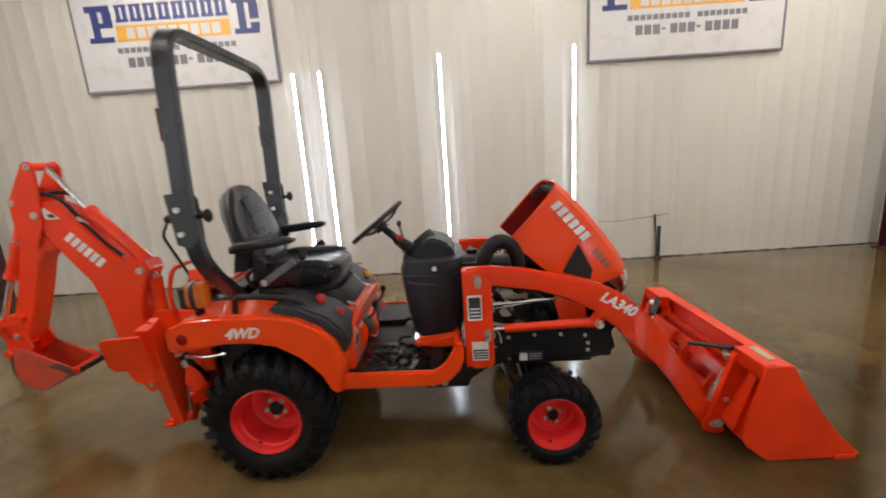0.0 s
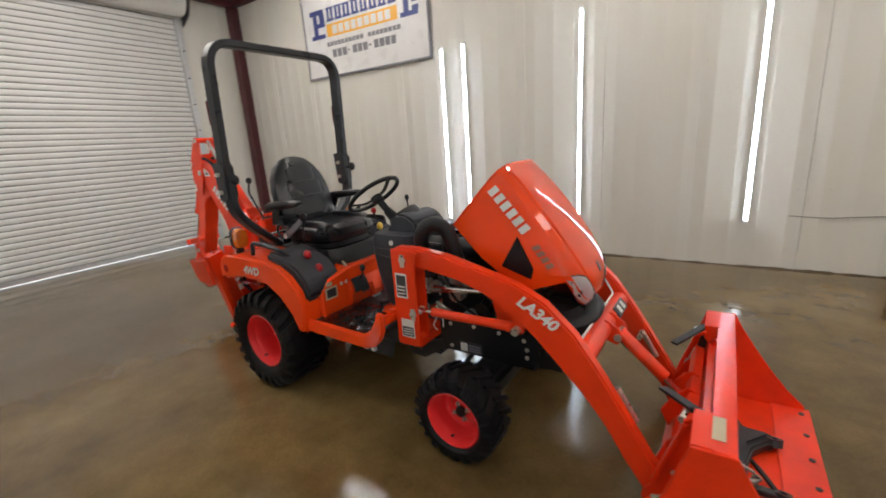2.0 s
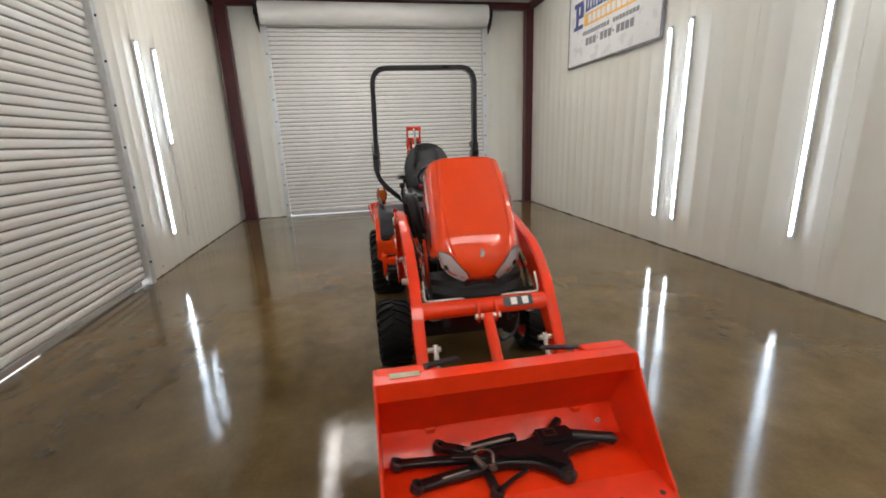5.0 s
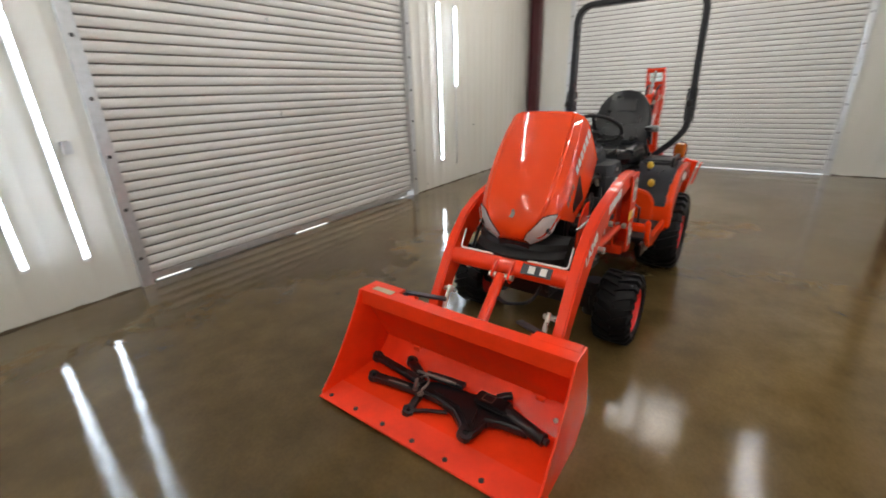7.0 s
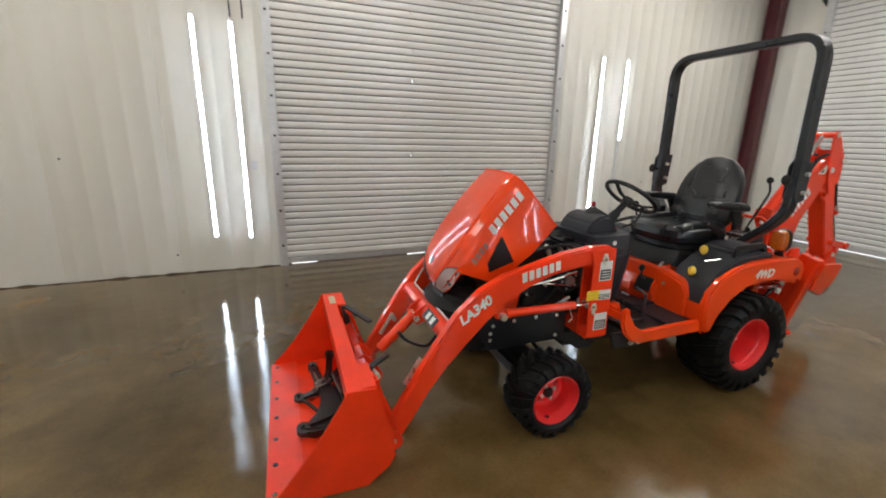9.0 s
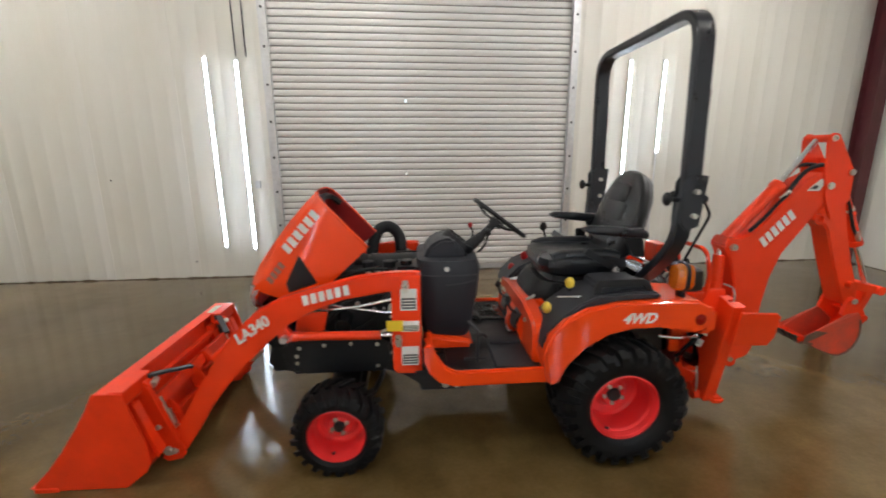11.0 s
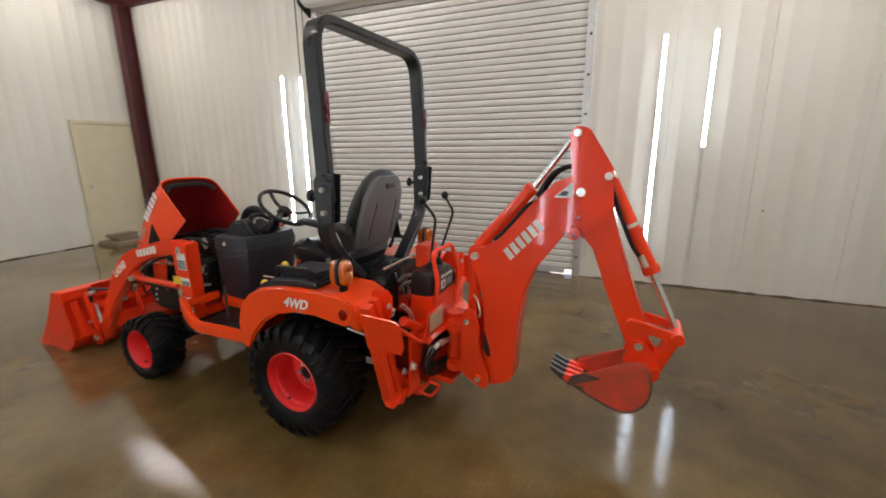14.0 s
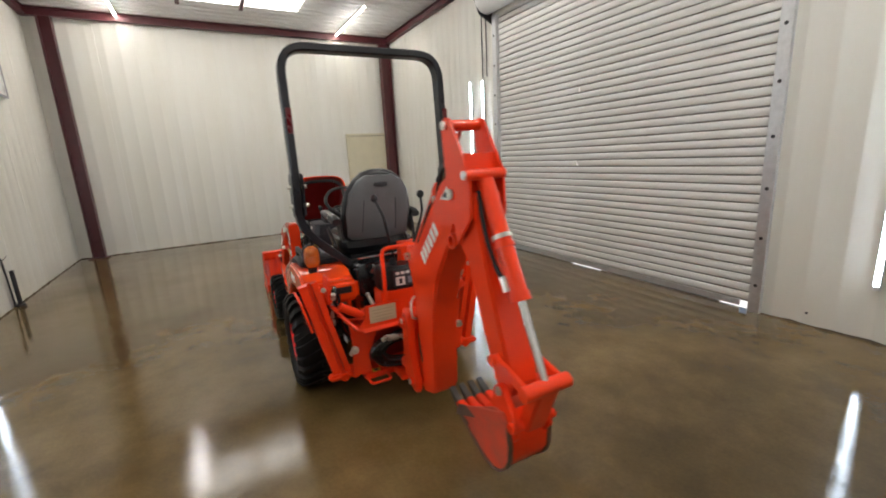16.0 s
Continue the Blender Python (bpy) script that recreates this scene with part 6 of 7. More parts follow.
for s in SIDES:      # closed box at each end of the top rail, open hollow between them
    bm = plate(B(), [(2.333, 0.492), (2.40, 0.4935), (2.40, 0.40), (2.352, 0.405), (2.335, 0.425)], *((BC + 0.375, BC + BW - 0.003) if s > 0 else (BC - BW + 0.003, BC - 0.375)), 0.003)
    part("top_rail_box", bm, BUCKET_PAINT, bucket)
    bm = plate(B(), [(2.268, 0.10), (2.25, 0.13), (2.335, 0.405), (2.40, 0.41)], *mirrored(0.520, 0.530, s), 0.002)
    plate(bm, [(2.255, 0.13), (2.243, 0.14), (2.328, 0.405), (2.34, 0.405)], *mirrored(0.500, 0.550, s), 0.002)
    part("back_gusset", bm, BUCKET_PAINT, bucket, at=Matrix.Translation((0, BC, 0)))
bm = sweep(B(), [(2.372, BC - 0.375, 0.392), (2.372, BC + 0.375, 0.392)], rect(0.030, 0.022, 0.2), up=(0, 0, 1))
part("back_ridge", bm, BUCKET_PAINT, bucket)
bm = B()      # cross plates of the quick coupler
plate(bm, [(2.222, 0.13), (2.262, 0.12), (2.300, 0.225), (2.262, 0.235)], BC - 0.40, BC + 0.44, 0.004)
plate(bm, [(2.285, 0.315), (2.322, 0.300), (2.345, 0.355), (2.308, 0.368)], BC - 0.40, BC + 0.44, 0.004)
for y in (-0.085, 0.065):
    plate(bm, [(2.20, 0.24), (2.26, 0.12), (2.34, 0.36), (2.30, 0.38), (2.25, 0.33)], y, y + 0.014, 0.003)
part("coupler_plate", bm, BUCKET_PAINT, bucket)
for s in SIDES:
    fr = B()      # outer and inner cheek with a web between them
    cheek = [(2.182, 0.062), (2.205, 0.035), (2.275, 0.022), (2.300, 0.040), (2.282, 0.095), (2.410, 0.425), (2.345, 0.462), (2.318, 0.440), (2.226, 0.150), (2.190, 0.105)]
    plate(fr, cheek, *mirrored(0.420, 0.434, s), 0.003)
    plate(fr, [(2.20, 0.062), (2.215, 0.040), (2.275, 0.030), (2.30, 0.25), (2.30, 0.33), (2.25, 0.27), (2.205, 0.15)], *mirrored(0.318, 0.330, s), 0.003)
    plate(fr, [(2.255, 0.11), (2.282, 0.095), (2.404, 0.425), (2.378, 0.435)], *mirrored(0.330, 0.420, s), 0.003)
    cheek_ob = part("coupler_frame", fr, BUCKET_PAINT, bucket, "orange quick coupler cheeks")
    rib = plate(B(), [(2.318, 0.440), (2.345, 0.462), (2.33, 0.468), (2.302, 0.446)], *mirrored(0.330, 0.4345, s), 0.002)
    plate(rib, [(2.226, 0.150), (2.318, 0.440), (2.306, 0.444), (2.212, 0.155)], *mirrored(0.414, 0.446, s), 0.002)
    part("cheek_flange", rib, BUCKET_PAINT, cheek_ob)
    for x, z, r in ((2.262, 0.085, 0.019), (2.232, 0.083, 0.011), (2.292, 0.22, 0.010)):
        part("coupler_pin", bolt(B(), (x, s * 0.434, z), (0, s, 0), r, 0.014), ZINC, cheek_ob, "zinc plated pin")
    part("pin_keeper", box(B(), 2.222, 2.275, *mirrored(0.434, 0.4405, s), 0.072, 0.100, 0.005), ZINC, cheek_ob, "bright pin keeper")
for s in SIDES:
    bm = sweep(B(), [(2.215, s * 0.215, 0.432), (2.335, s * 0.385, 0.478)], rect(0.034, 0.013, 0.2), up=(0, 0, 1))
    plate(bm, [(2.318, 0.486), (2.368, 0.486), (2.362, 0.455), (2.338, 0.335), (2.306, 0.340), (2.322, 0.44)], *mirrored(0.378, 0.392, s), 0.003)
    lever = tp("latch_lever", bm, DARK_STEEL, label="dark steel coupler latch lever")
    part("latch_pin", rod(B(), (2.315, s * 0.36, 0.445), (2.300, s * 0.415, 0.440), 0.016, 12), ZINC, lever)
    bm = rod(B(), (2.305, s * 0.375, 0.35), (2.222, s * 0.375, 0.10), 0.010, 10)
    for k in range(8):
        q = 0.30 + k * 0.06
        rod(bm, Vector((2.305, s * 0.375, 0.35)).lerp(Vector((2.222, s * 0.375, 0.10)), q), Vector((2.305, s * 0.375, 0.35)).lerp(Vector((2.222, s * 0.375, 0.10)), q + 0.03), 0.019, 10)
    part("latch_spring", bm, ZINC, lever, "bright latch spring")
    bm = rod(B(), (2.055, s * 0.30, 0.43), (2.135, s * 0.30, 0.30), 0.013, 12)
    rod(bm, (2.05, s * 0.27, 0.40), (2.05, s * 0.345, 0.40), 0.014, 12)
    tp("coupler_link", bm, ZINC, label="bright coupler link")

# ---- backhoe ----
bm = B()
for y0 in (-0.30, 0.272):
    plate(bm, [(-0.44, 0.27), (-0.56, 0.225), (-0.585, 0.255), (-0.55, 0.32), (-0.475, 0.36), (-0.465, 0.60), (-0.44, 0.62)], y0, y0 + 0.028, 0.006)
box(bm, -0.63, -0.42, -0.30, 0.30, 0.225, 0.257, 0.006)
box(bm, -0.75, -0.60, -0.12, 0.12, 0.225, 0.257, 0.006)
plate(bm, [(-0.44, 0.565), (-0.64, 0.565), (-0.685, 0.540), (-0.695, 0.552), (-0.65, 0.59), (-0.44, 0.59)], -0.30, 0.30, 0.004)
box(bm, -0.74, -0.56, -0.115, -0.095, 0.255, 0.60, 0.004)
hoe = tp("backhoe_frame", bm, IMPLEMENT, label="orange backhoe mounting frame")
part("back_panel", box(B(), -0.465, -0.44, -0.272, 0.272, 0.257, 0.565, 0.006), UNDERHOOD, hoe, "dark red panel behind the hoses")
bm = plate(B(), [(0.335, 0.572), (0.300, 0.605), (0.282, 0.640), (0.278, 0.698), (0.08, 0.698), (0.06, 0.556), (0.25, 0.558)], -0.676, -0.664, 0.003, axis="x")
part("step_panel", bm, IMPLEMENT, hoe, "orange step panel with a rolled lower edge")
bm = sweep(B(), smooth_path([(-0.50, 0.428, 0.690), (-0.57, 0.412, 0.665), (-0.650, 0.345, 0.580), (-0.668, 0.300, 0.560), (-0.674, 0.240, 0.550), (-0.676, 0.06, 0.545), (-0.690, -0.06, 0.520)]), circle(0.012, 10))
part("rolled_edge", bm, IMPLEMENT, hoe, "rolled orange edge of the step")
tray = part("step_tray", plate(B(), [(-0.645, 0.26), (-0.60, 0.37), (-0.47, 0.415), (-0.47, 0.20), (-0.64, 0.20)], 0.606, 0.616, 0.003, axis="z"), IMPLEMENT, hoe)
part("step_mat", plate(B(), [(-0.632, 0.275), (-0.595, 0.355), (-0.48, 0.395), (-0.48, 0.255)], 0.616, 0.623, 0.002, axis="z"), MAT, tray, "black rubber step mat")
for s in SIDES:
    bm = plate(B(), [(s * y, z) for y, z in ((0.362, 0.59), (0.215, 0.545), (0.205, 0.50), (0.262, 0.375), (0.25, 0.262), (0.365, 0.262), (0.352, 0.45))], -0.612, -0.598, 0.004, axis="x")
    part("frame_cheek", bm, IMPLEMENT, hoe)
    part("cheek_pin", bolt(B(), (-0.612, s * 0.345, 0.427), (-1, 0, 0), 0.018, 0.024), ZINC, hoe, "bright pivot pin")
part("data_plate", box(B(), -0.6800, -0.6755, 0.098, 0.257, 0.590, 0.686, 0.002), DECAL_TAN, hoe, "tan data plate")
for k in range(4):
    part("data_plate_line", box(B(), -0.6806, -0.6799, 0.116, 0.239, 0.606 + 0.019 * k, 0.609 + 0.019 * k), DECAL_FAINT, hoe)
part("frame_label", box(B(), -0.612, -0.575, 0.200, 0.246, 0.2575, 0.2590), DECAL_YELLOW, hoe, "small yellow warning label")
part("frame_label_mark", box(B(), -0.606, -0.581, 0.212, 0.234, 0.2591, 0.2596), DECAL_DARK, hoe)
bm = B()
plate(bm, [(-0.50, 0.56), (-0.655, 0.56), (-0.660, 0.70), (-0.655, 0.757), (-0.515, 0.757)], -0.130, 0.168, 0.010)
tower = tp("control_tower", bm, IMPLEMENT, label="orange control tower with a black valve cover")
bm = loft(B(), [super_ring(-0.576, 0.020, z, a, b, (1, 0, 0), (0, 1, 0), 5.0, 28) for z, a, b in ((0.752, 0.078, 0.138), (0.762, 0.084, 0.145), (0.850, 0.083, 0.144), (0.872, 0.076, 0.139), (0.884, 0.060, 0.120))])
cover = part("valve_cover", bm, BLACK, tower, "black boxy valve cover")
for y in (-0.05, 0.06):
    part("lever_boot", rod(B(), (-0.588, y, 0.888), (-0.590, y, 0.925), 0.026, 14, 0.012), HOSE, cover, "black rubber lever boot")
part("tower_label", box(B(), -0.6628, -0.6605, -0.085, 0.092, 0.768, 0.872), DECAL_DARK, tower, "black control pattern label")
part("tower_label_panel", box(B(), -0.6642, -0.6630, 0.022, 0.078, 0.776, 0.826), DECAL, tower, "white pictogram panel")
part("tower_label_mark", box(B(), -0.6650, -0.6643, 0.040, 0.058, 0.786, 0.816), DECAL_DARK, tower)
part("tower_label_panel", box(B(), -0.6642, -0.6630, -0.060, 0.004, 0.782, 0.822), SIGNGREY, tower)
for k in range(5):
    part("label_bar", box(B(), -0.6642, -0.6630, -0.070 + k * 0.031, -0.048 + k * 0.031, 0.840, 0.856), DECAL, tower)
bm = tube(B(), rounded_path([(-0.655, 0.150, 0.62), (-0.678, 0.152, 0.86), (-0.640, 0.145, 1.0), (-0.640, -0.125, 1.0), (-0.676, -0.135, 0.86), (-0.655, -0.135, 0.62)], 0.05, 5), 0.0125, 10)
tp("grab_rail", bm, IMPLEMENT, label="orange grab rail hoop")
for s in SIDES:
    lv = tp("control_lever", tube(B(), rounded_path([(-0.575, s * 0.04, 0.88), (-0.655, s * 0.12, 1.19), (-0.595, s * 0.14, 1.27)], 0.03, 4), 0.008, 8), FRAMEBLACK, label="bent black control lever")
    part("knob", ball(B(), (-0.590, s * 0.142, 1.282), 0.022, 1, 1, 1.1), BLACK, lv)
bm = box(B(), -0.53, -0.45, -0.16, -0.02, 0.86, 0.995, 0.006)
tp("seat_bracket", bm, IMPLEMENT)
# rear of the tractor between frame and fenders
bm = loft(B(), [super_ring(x, 0.0, 0.752, a, b, (0, 1, 0), (0, 0, 1), 4.0, 28) for x, a, b in ((-0.25, 0.225, 0.120), (-0.29, 0.235, 0.130), (-0.365, 0.232, 0.128), (-0.385, 0.222, 0.118), (-0.394, 0.200, 0.098))])
box(bm, -0.45, -0.28, -0.20, 0.20, 0.40, 0.62, 0.02)
tank = tp("hydraulic_housing", bm, GLOSSBLACK, label="glossy black hydraulic housing")
for y in (-0.09, 0.02, 0.10):
    part("housing_strap", sweep(B(), smooth_path([(-0.385, y, 0.63), (-0.402, y + 0.004, 0.68), (-0.404, y + 0.012, 0.77), (-0.388, y + 0.020, 0.855)]), rect(0.016, 0.008)), CHROME if y > 0.05 else FRAMEBLACK, tank)
tp("seat_rail_rod", rod(B(), (-0.375, -0.21, 0.900), (-0.375, 0.21, 0.900), 0.008, 10), CHROME, label="bright cross rod under the seat")
for k in range(8):      # hoses looped in the opening below the step
    q = 1.0 - 0.11 * (k % 4)
    dx = -0.022 * (k // 4) + 0.006 * (k % 2)
    loop = [(-0.715, -0.085, 0.470), (-0.690, -0.02, 0.492), (-0.665, 0.06, 0.496), (-0.650, 0.14, 0.480), (-0.640, 0.215, 0.445), (-0.635, 0.250, 0.385), (-0.635, 0.205, 0.318), (-0.640, 0.11, 0.292), (-0.655, 0.0, 0.285), (-0.68, -0.085, 0.290)]
    pts = [(x + dx, 0.05 + (y - 0.05) * (q if y > -0.05 else 1.0), 0.385 + (z - 0.385) * q) for x, y, z in loop]
    tp("backhoe_hose", tube(B(), smooth_path(pts), 0.0135, 10), HOSE if k % 4 == 3 else GLOSSBLACK, label="bundled hydraulic hose" if k == 0 else "")
# short zinc arcs: couplings, and reflections on the glossy hoses made solid
for k in range(5):
    y = 0.165 - 0.034 * k
    tp("coupling_and_glint", tube(B(), smooth_path([(-0.672, y + 0.028, 0.470 - 0.003 * k), (-0.684, y, 0.490 - 0.003 * k), (-0.694, y - 0.030, 0.478 - 0.004 * k)]), 0.0135, 10), ZINC, label="bright hose couplings and glints")
for y, z in ((0.115, 0.80), (0.07, 0.835), (0.125, 0.845)):
    tp("valve_fitting", tube(B(), smooth_path([(-0.43, y + 0.02, z - 0.03), (-0.455, y + 0.01, z), (-0.49, y, z + 0.012)]), 0.010, 8), WORN_ZINC, label="dull metal valve fitting")
tp("hose_fittings", tube(B(), smooth_path([(-0.47, 0.20, 0.70), (-0.52, 0.19, 0.66), (-0.53, 0.17, 0.60)]), 0.013, 8), ZINC)
for s in SIDES:
    bm = box(B(), -0.455, -0.365, *mirrored(0.235, 0.553, s), 0.665, 0.800, 0.026, segments=3)
    box(bm, -0.44, -0.38, *mirrored(0.29, 0.31, s), 0.46, 0.70, 0.006)
    wrap = tp("fender_rear", bm, BODY, label="orange rear fender end with a dark slot")
    part("fender_slot", box(B(), -0.4585, -0.4540, *mirrored(0.285, 0.425, s), 0.725, 0.765, 0.002), FRAMEBLACK, wrap)
    tp("hitch_link", tube(B(), [(-0.30, s * 0.20, 0.40), (-0.50, s * 0.26, 0.30)], 0.016, 10), FRAMEBLACK)
    # stabiliser, folded up
    lo, hi = Vector((-0.530, s * 0.410, 0.262)), Vector((-0.505, s * 0.545, 0.835))
    side = Vector((0, s * 0.973, -0.229))
    bm = sweep(B(), [lo + Vector((0.018, 0, 0)), hi + Vector((0.018, 0, 0))], rect(0.110, 0.012, 0.15), up=(1, 0, 0))
    stab = tp("stabiliser_leg", bm, IMPLEMENT, label="orange stabiliser leg folded up")
    for off, w, h in ((0.030, 0.050, 0.060), (-0.034, 0.036, 0.046)):
        part("leg_bar", sweep(B(), [lo + side * off, hi + side * off], rect(w, h, 0.15), up=(1, 0, 0)), IMPLEMENT, stab)
    part("leg_bracket", plate(B(), [(-0.545, 0.70), (-0.565, 0.80), (-0.545, 0.865), (-0.46, 0.865), (-0.43, 0.80), (-0.44, 0.72)], *mirrored(0.430, 0.446, s), 0.004), IMPLEMENT, stab)
    part("bracket_bolt", bolt(B(), (-0.560, s * 0.47, 0.80), (-1, 0, 0), 0.011, 0.012), ZINC, stab)
    foot = box(B(), -0.590, -0.525, *mirrored(0.315, 0.500, s), 0.248, 0.282, 0.012)
    rod(foot, (-0.59, s * 0.345, 0.265), (-0.50, s * 0.345, 0.265), 0.026, 16)
    part("stabiliser_foot", foot, IMPLEMENT, stab)
    for y, z in ((0.349, 0.388), (0.405, 0.245)):
        part("foot_pin", bolt(B(), (-0.562, s * y, z), (-1, 0, 0), 0.014, 0.02), ZINC, stab, "bright pivot pin")
    bm = sweep(B(), [Vector((-0.605, s * 0.20, 0.57)), Vector((-0.60, s * 0.40, 0.70))], circle(0.026, 14), up=(1, 0, 0))
    part("stabiliser_cylinder", bm, IMPLEMENT, stab)
    d = (hi - lo).normalized()
    n = Vector((0, s, 0)) - d * d.y * s
    n.normalize()
    bm = B()
    q = [(-0.505, -0.015), (-0.690, -0.015), (-0.712, 0.03), (-0.708, 0.150), (-0.69, 0.165), (-0.512, 0.175)]
    w0 = lo + d * 0.40 + n * 0.072
    f0 = [bm.verts.new(Vector((x, w0.y, w0.z)) + d * t) for x, t in q]
    f1 = [bm.verts.new(Vector((x, w0.y, w0.z)) + d * t + n * 0.012) for x, t in q]
    bm.faces.new(f0)
    bm.faces.new(f1[::-1])
    for k in range(len(q)):
        j = (k + 1) % len(q)
        bm.faces.new((f0[k], f1[k], f1[j], f0[j]))
    part("stabiliser_pad", bm, IMPLEMENT, stab, "flat orange stabiliser pad")
    bm = rod(B(), lo + Vector((-0.06, 0, 0.0)), lo + Vector((0.06, 0, 0.0)), 0.026, 14)
    part("stabiliser_pivot", bm, IMPLEMENT, stab)
    bm = tube(B(), rounded_path([(-0.61, s * 0.285, 0.243), (-0.695, s * 0.285, 0.232), (-0.695, s * 0.165, 0.232), (-0.61, s * 0.165, 0.243)], 0.02, 3), 0.009, 8)
    tp("frame_loop", bm, IMPLEMENT)
# swing post
bm = B()
plate(bm, [(-0.795, 0.31), (-0.86, 0.265), (-0.93, 0.235), (-0.955, 0.26), (-0.955, 0.33), (-0.93, 0.39), (-0.905, 0.45), (-0.892, 0.52), (-0.900, 0.60), (-0.880, 0.68), (-0.82, 0.70), (-0.795, 0.62)], -0.115, -0.078, 0.008)
plate(bm, [(-0.795, 0.31), (-0.86, 0.265), (-0.93, 0.235), (-0.955, 0.26), (-0.955, 0.33), (-0.93, 0.39), (-0.905, 0.45), (-0.892, 0.52), (-0.900, 0.60), (-0.880, 0.68), (-0.82, 0.70), (-0.795, 0.62)], 0.078, 0.115, 0.008)
rod(bm, (-0.72, 0, 0.27), (-0.72, 0, 0.63), 0.055, 20)
box(bm, -0.80, -0.70, -0.10, 0.10, 0.30, 0.36, 0.01)
box(bm, -0.80, -0.70, -0.10, 0.10, 0.54, 0.60, 0.01)
swing = tp("swing_post", bm, IMPLEMENT, label="orange swing post carrying the boom")
for x, z in ((-0.90, 0.30), (-0.835, 0.63)):
    part("swing_pin", rod(B(), (x, -0.128, z), (x, 0.128, z), 0.022, 14), IMPLEMENT, swing)
    for q in SIDES:
        part("pin_end", rod(B(), (x, q * 0.128, z), (x, q * 0.134, z), 0.015, 12), ZINC, swing)
# boom
BOOM = [(-0.885, 0.30), (-0.955, 0.245), (-1.06, 0.285), (-1.088, 0.335), (-1.100, 0.62), (-1.125, 0.79), (-1.175, 0.94), (-1.30, 1.115), (-1.395, 1.265), (-1.44, 1.355), (-1.41, 1.405), (-1.33, 1.42), (-1.255, 1.385), (-1.13, 1.255), (-0.985, 1.085),
        (-0.90, 1.04), (-0.835, 1.045), (-0.812, 0.995), (-0.858, 0.905), (-0.902, 0.76), (-0.916, 0.60), (-0.912, 0.46), (-0.895, 0.385)]
bm = plate(B(), BOOM, -0.068, 0.068, 0.008)
boom = tp("backhoe_boom", bm, IMPLEMENT, label="orange backhoe boom, cranked")
for s in SIDES:
    if s > 0:
        m = Matrix.Translation((-1.055, 0.0695, 0.985)) @ Matrix.Rotation(radians(47), 4, "Y") @ pose(0, 0, 0, 90, 0, 180)
    else:
        m = Matrix.Translation((-1.265, -0.0695, 1.20)) @ Matrix.Rotation(radians(47), 4, "Y") @ pose(0, 0, 0, 90, 0, 0)
    letter_blocks(boom, 6, 0.255, 0.062, m, DECAL)
    lb = plate(B(), [(-1.255, 1.315), (-1.335, 1.385), (-1.365, 1.37), (-1.335, 1.315)], *mirrored(0.0684, 0.070, s))
    part("boom_label", lb, DECAL, boom, "white warning label")
    part("boom_label_panel", plate(B(), [(-1.275, 1.325), (-1.30, 1.348), (-1.325, 1.345), (-1.315, 1.325)], *mirrored(0.0701, 0.071, s)), DECAL_DARK, boom)
    for k, (x, z) in enumerate(((-0.86, 0.99), (-1.38, 1.345), (-0.92, 0.31))):
        part("boom_pin", rod(B(), (x, s * 0.06, z), (x, s * 0.088, z), 0.024 if k else 0.02, 16), ZINC if k == 0 else IMPLEMENT, boom)
for s in SIDES:      # flat black patch painted as the shade of the gap beside the swing post
    part("swing_gap_shade", plate(B(), [(-0.912, 0.575), (-0.925, 0.550), (-0.950, 0.470), (-0.956, 0.420), (-0.935, 0.420), (-0.912, 0.47)], *mirrored(0.0670, 0.0690, s), 0.0004), FRAMEBLACK, boom, "black patch for the shaded gap beside the swing post")
# boom lift cylinder, upright ahead of the boom
bm = rod(B(), (-0.835, 0, 0.63), (-0.835, 0, 0.93), 0.034, 20)
cyl = tp("boom_cylinder", bm, IMPLEMENT, label="orange upright boom cylinder")
part("piston_rod", rod(B(), (-0.835, 0, 0.92), (-0.845, 0, 0.99), 0.016, 14), CHROME, cyl)
part("cylinder_pipe", tube(B(), smooth_path([(-0.875, 0.06, 0.64), (-0.900, 0.09, 0.67), (-0.885, 0.085, 0.74), (-0.85, 0.05, 0.76)]), 0.006, 8), ZINC, cyl)
# stick cylinder along the top of the boom
bm = rod(B(), (-0.86, 0, 1.03), (-1.13, 0, 1.335), 0.036, 20)
rod(bm, (-1.12, 0, 1.325), (-1.145, 0, 1.353), 0.041, 20)
cyl = tp("stick_cylinder", bm, IMPLEMENT, label="orange stick cylinder")
part("piston_rod", rod(B(), (-1.14, 0, 1.347), (-1.325, 0, 1.60), 0.016, 14), CHROME, cyl, "chrome piston rod")
for k, s in enumerate(SIDES):
    part("cylinder_pipe", tube(B(), smooth_path([(-1.17, s * 0.05, 1.30), (-1.12, s * 0.058, 1.26), (-1.03, s * 0.055, 1.15), (-0.96, s * 0.05, 1.08)]), 0.010, 8), HOSE, cyl)
    part("cylinder_fitting", rod(B(), (-1.13, s * 0.045, 1.27), (-1.17, s * 0.055, 1.315), 0.012, 8), ZINC, cyl)
    tp("boom_hose", tube(B(), smooth_path([(-1.17, s * 0.04, 1.31), (-1.24, s * 0.05, 1.42), (-1.32, s * 0.055, 1.46), (-1.40, s * 0.05, 1.46)]), 0.012, 8), HOSE)
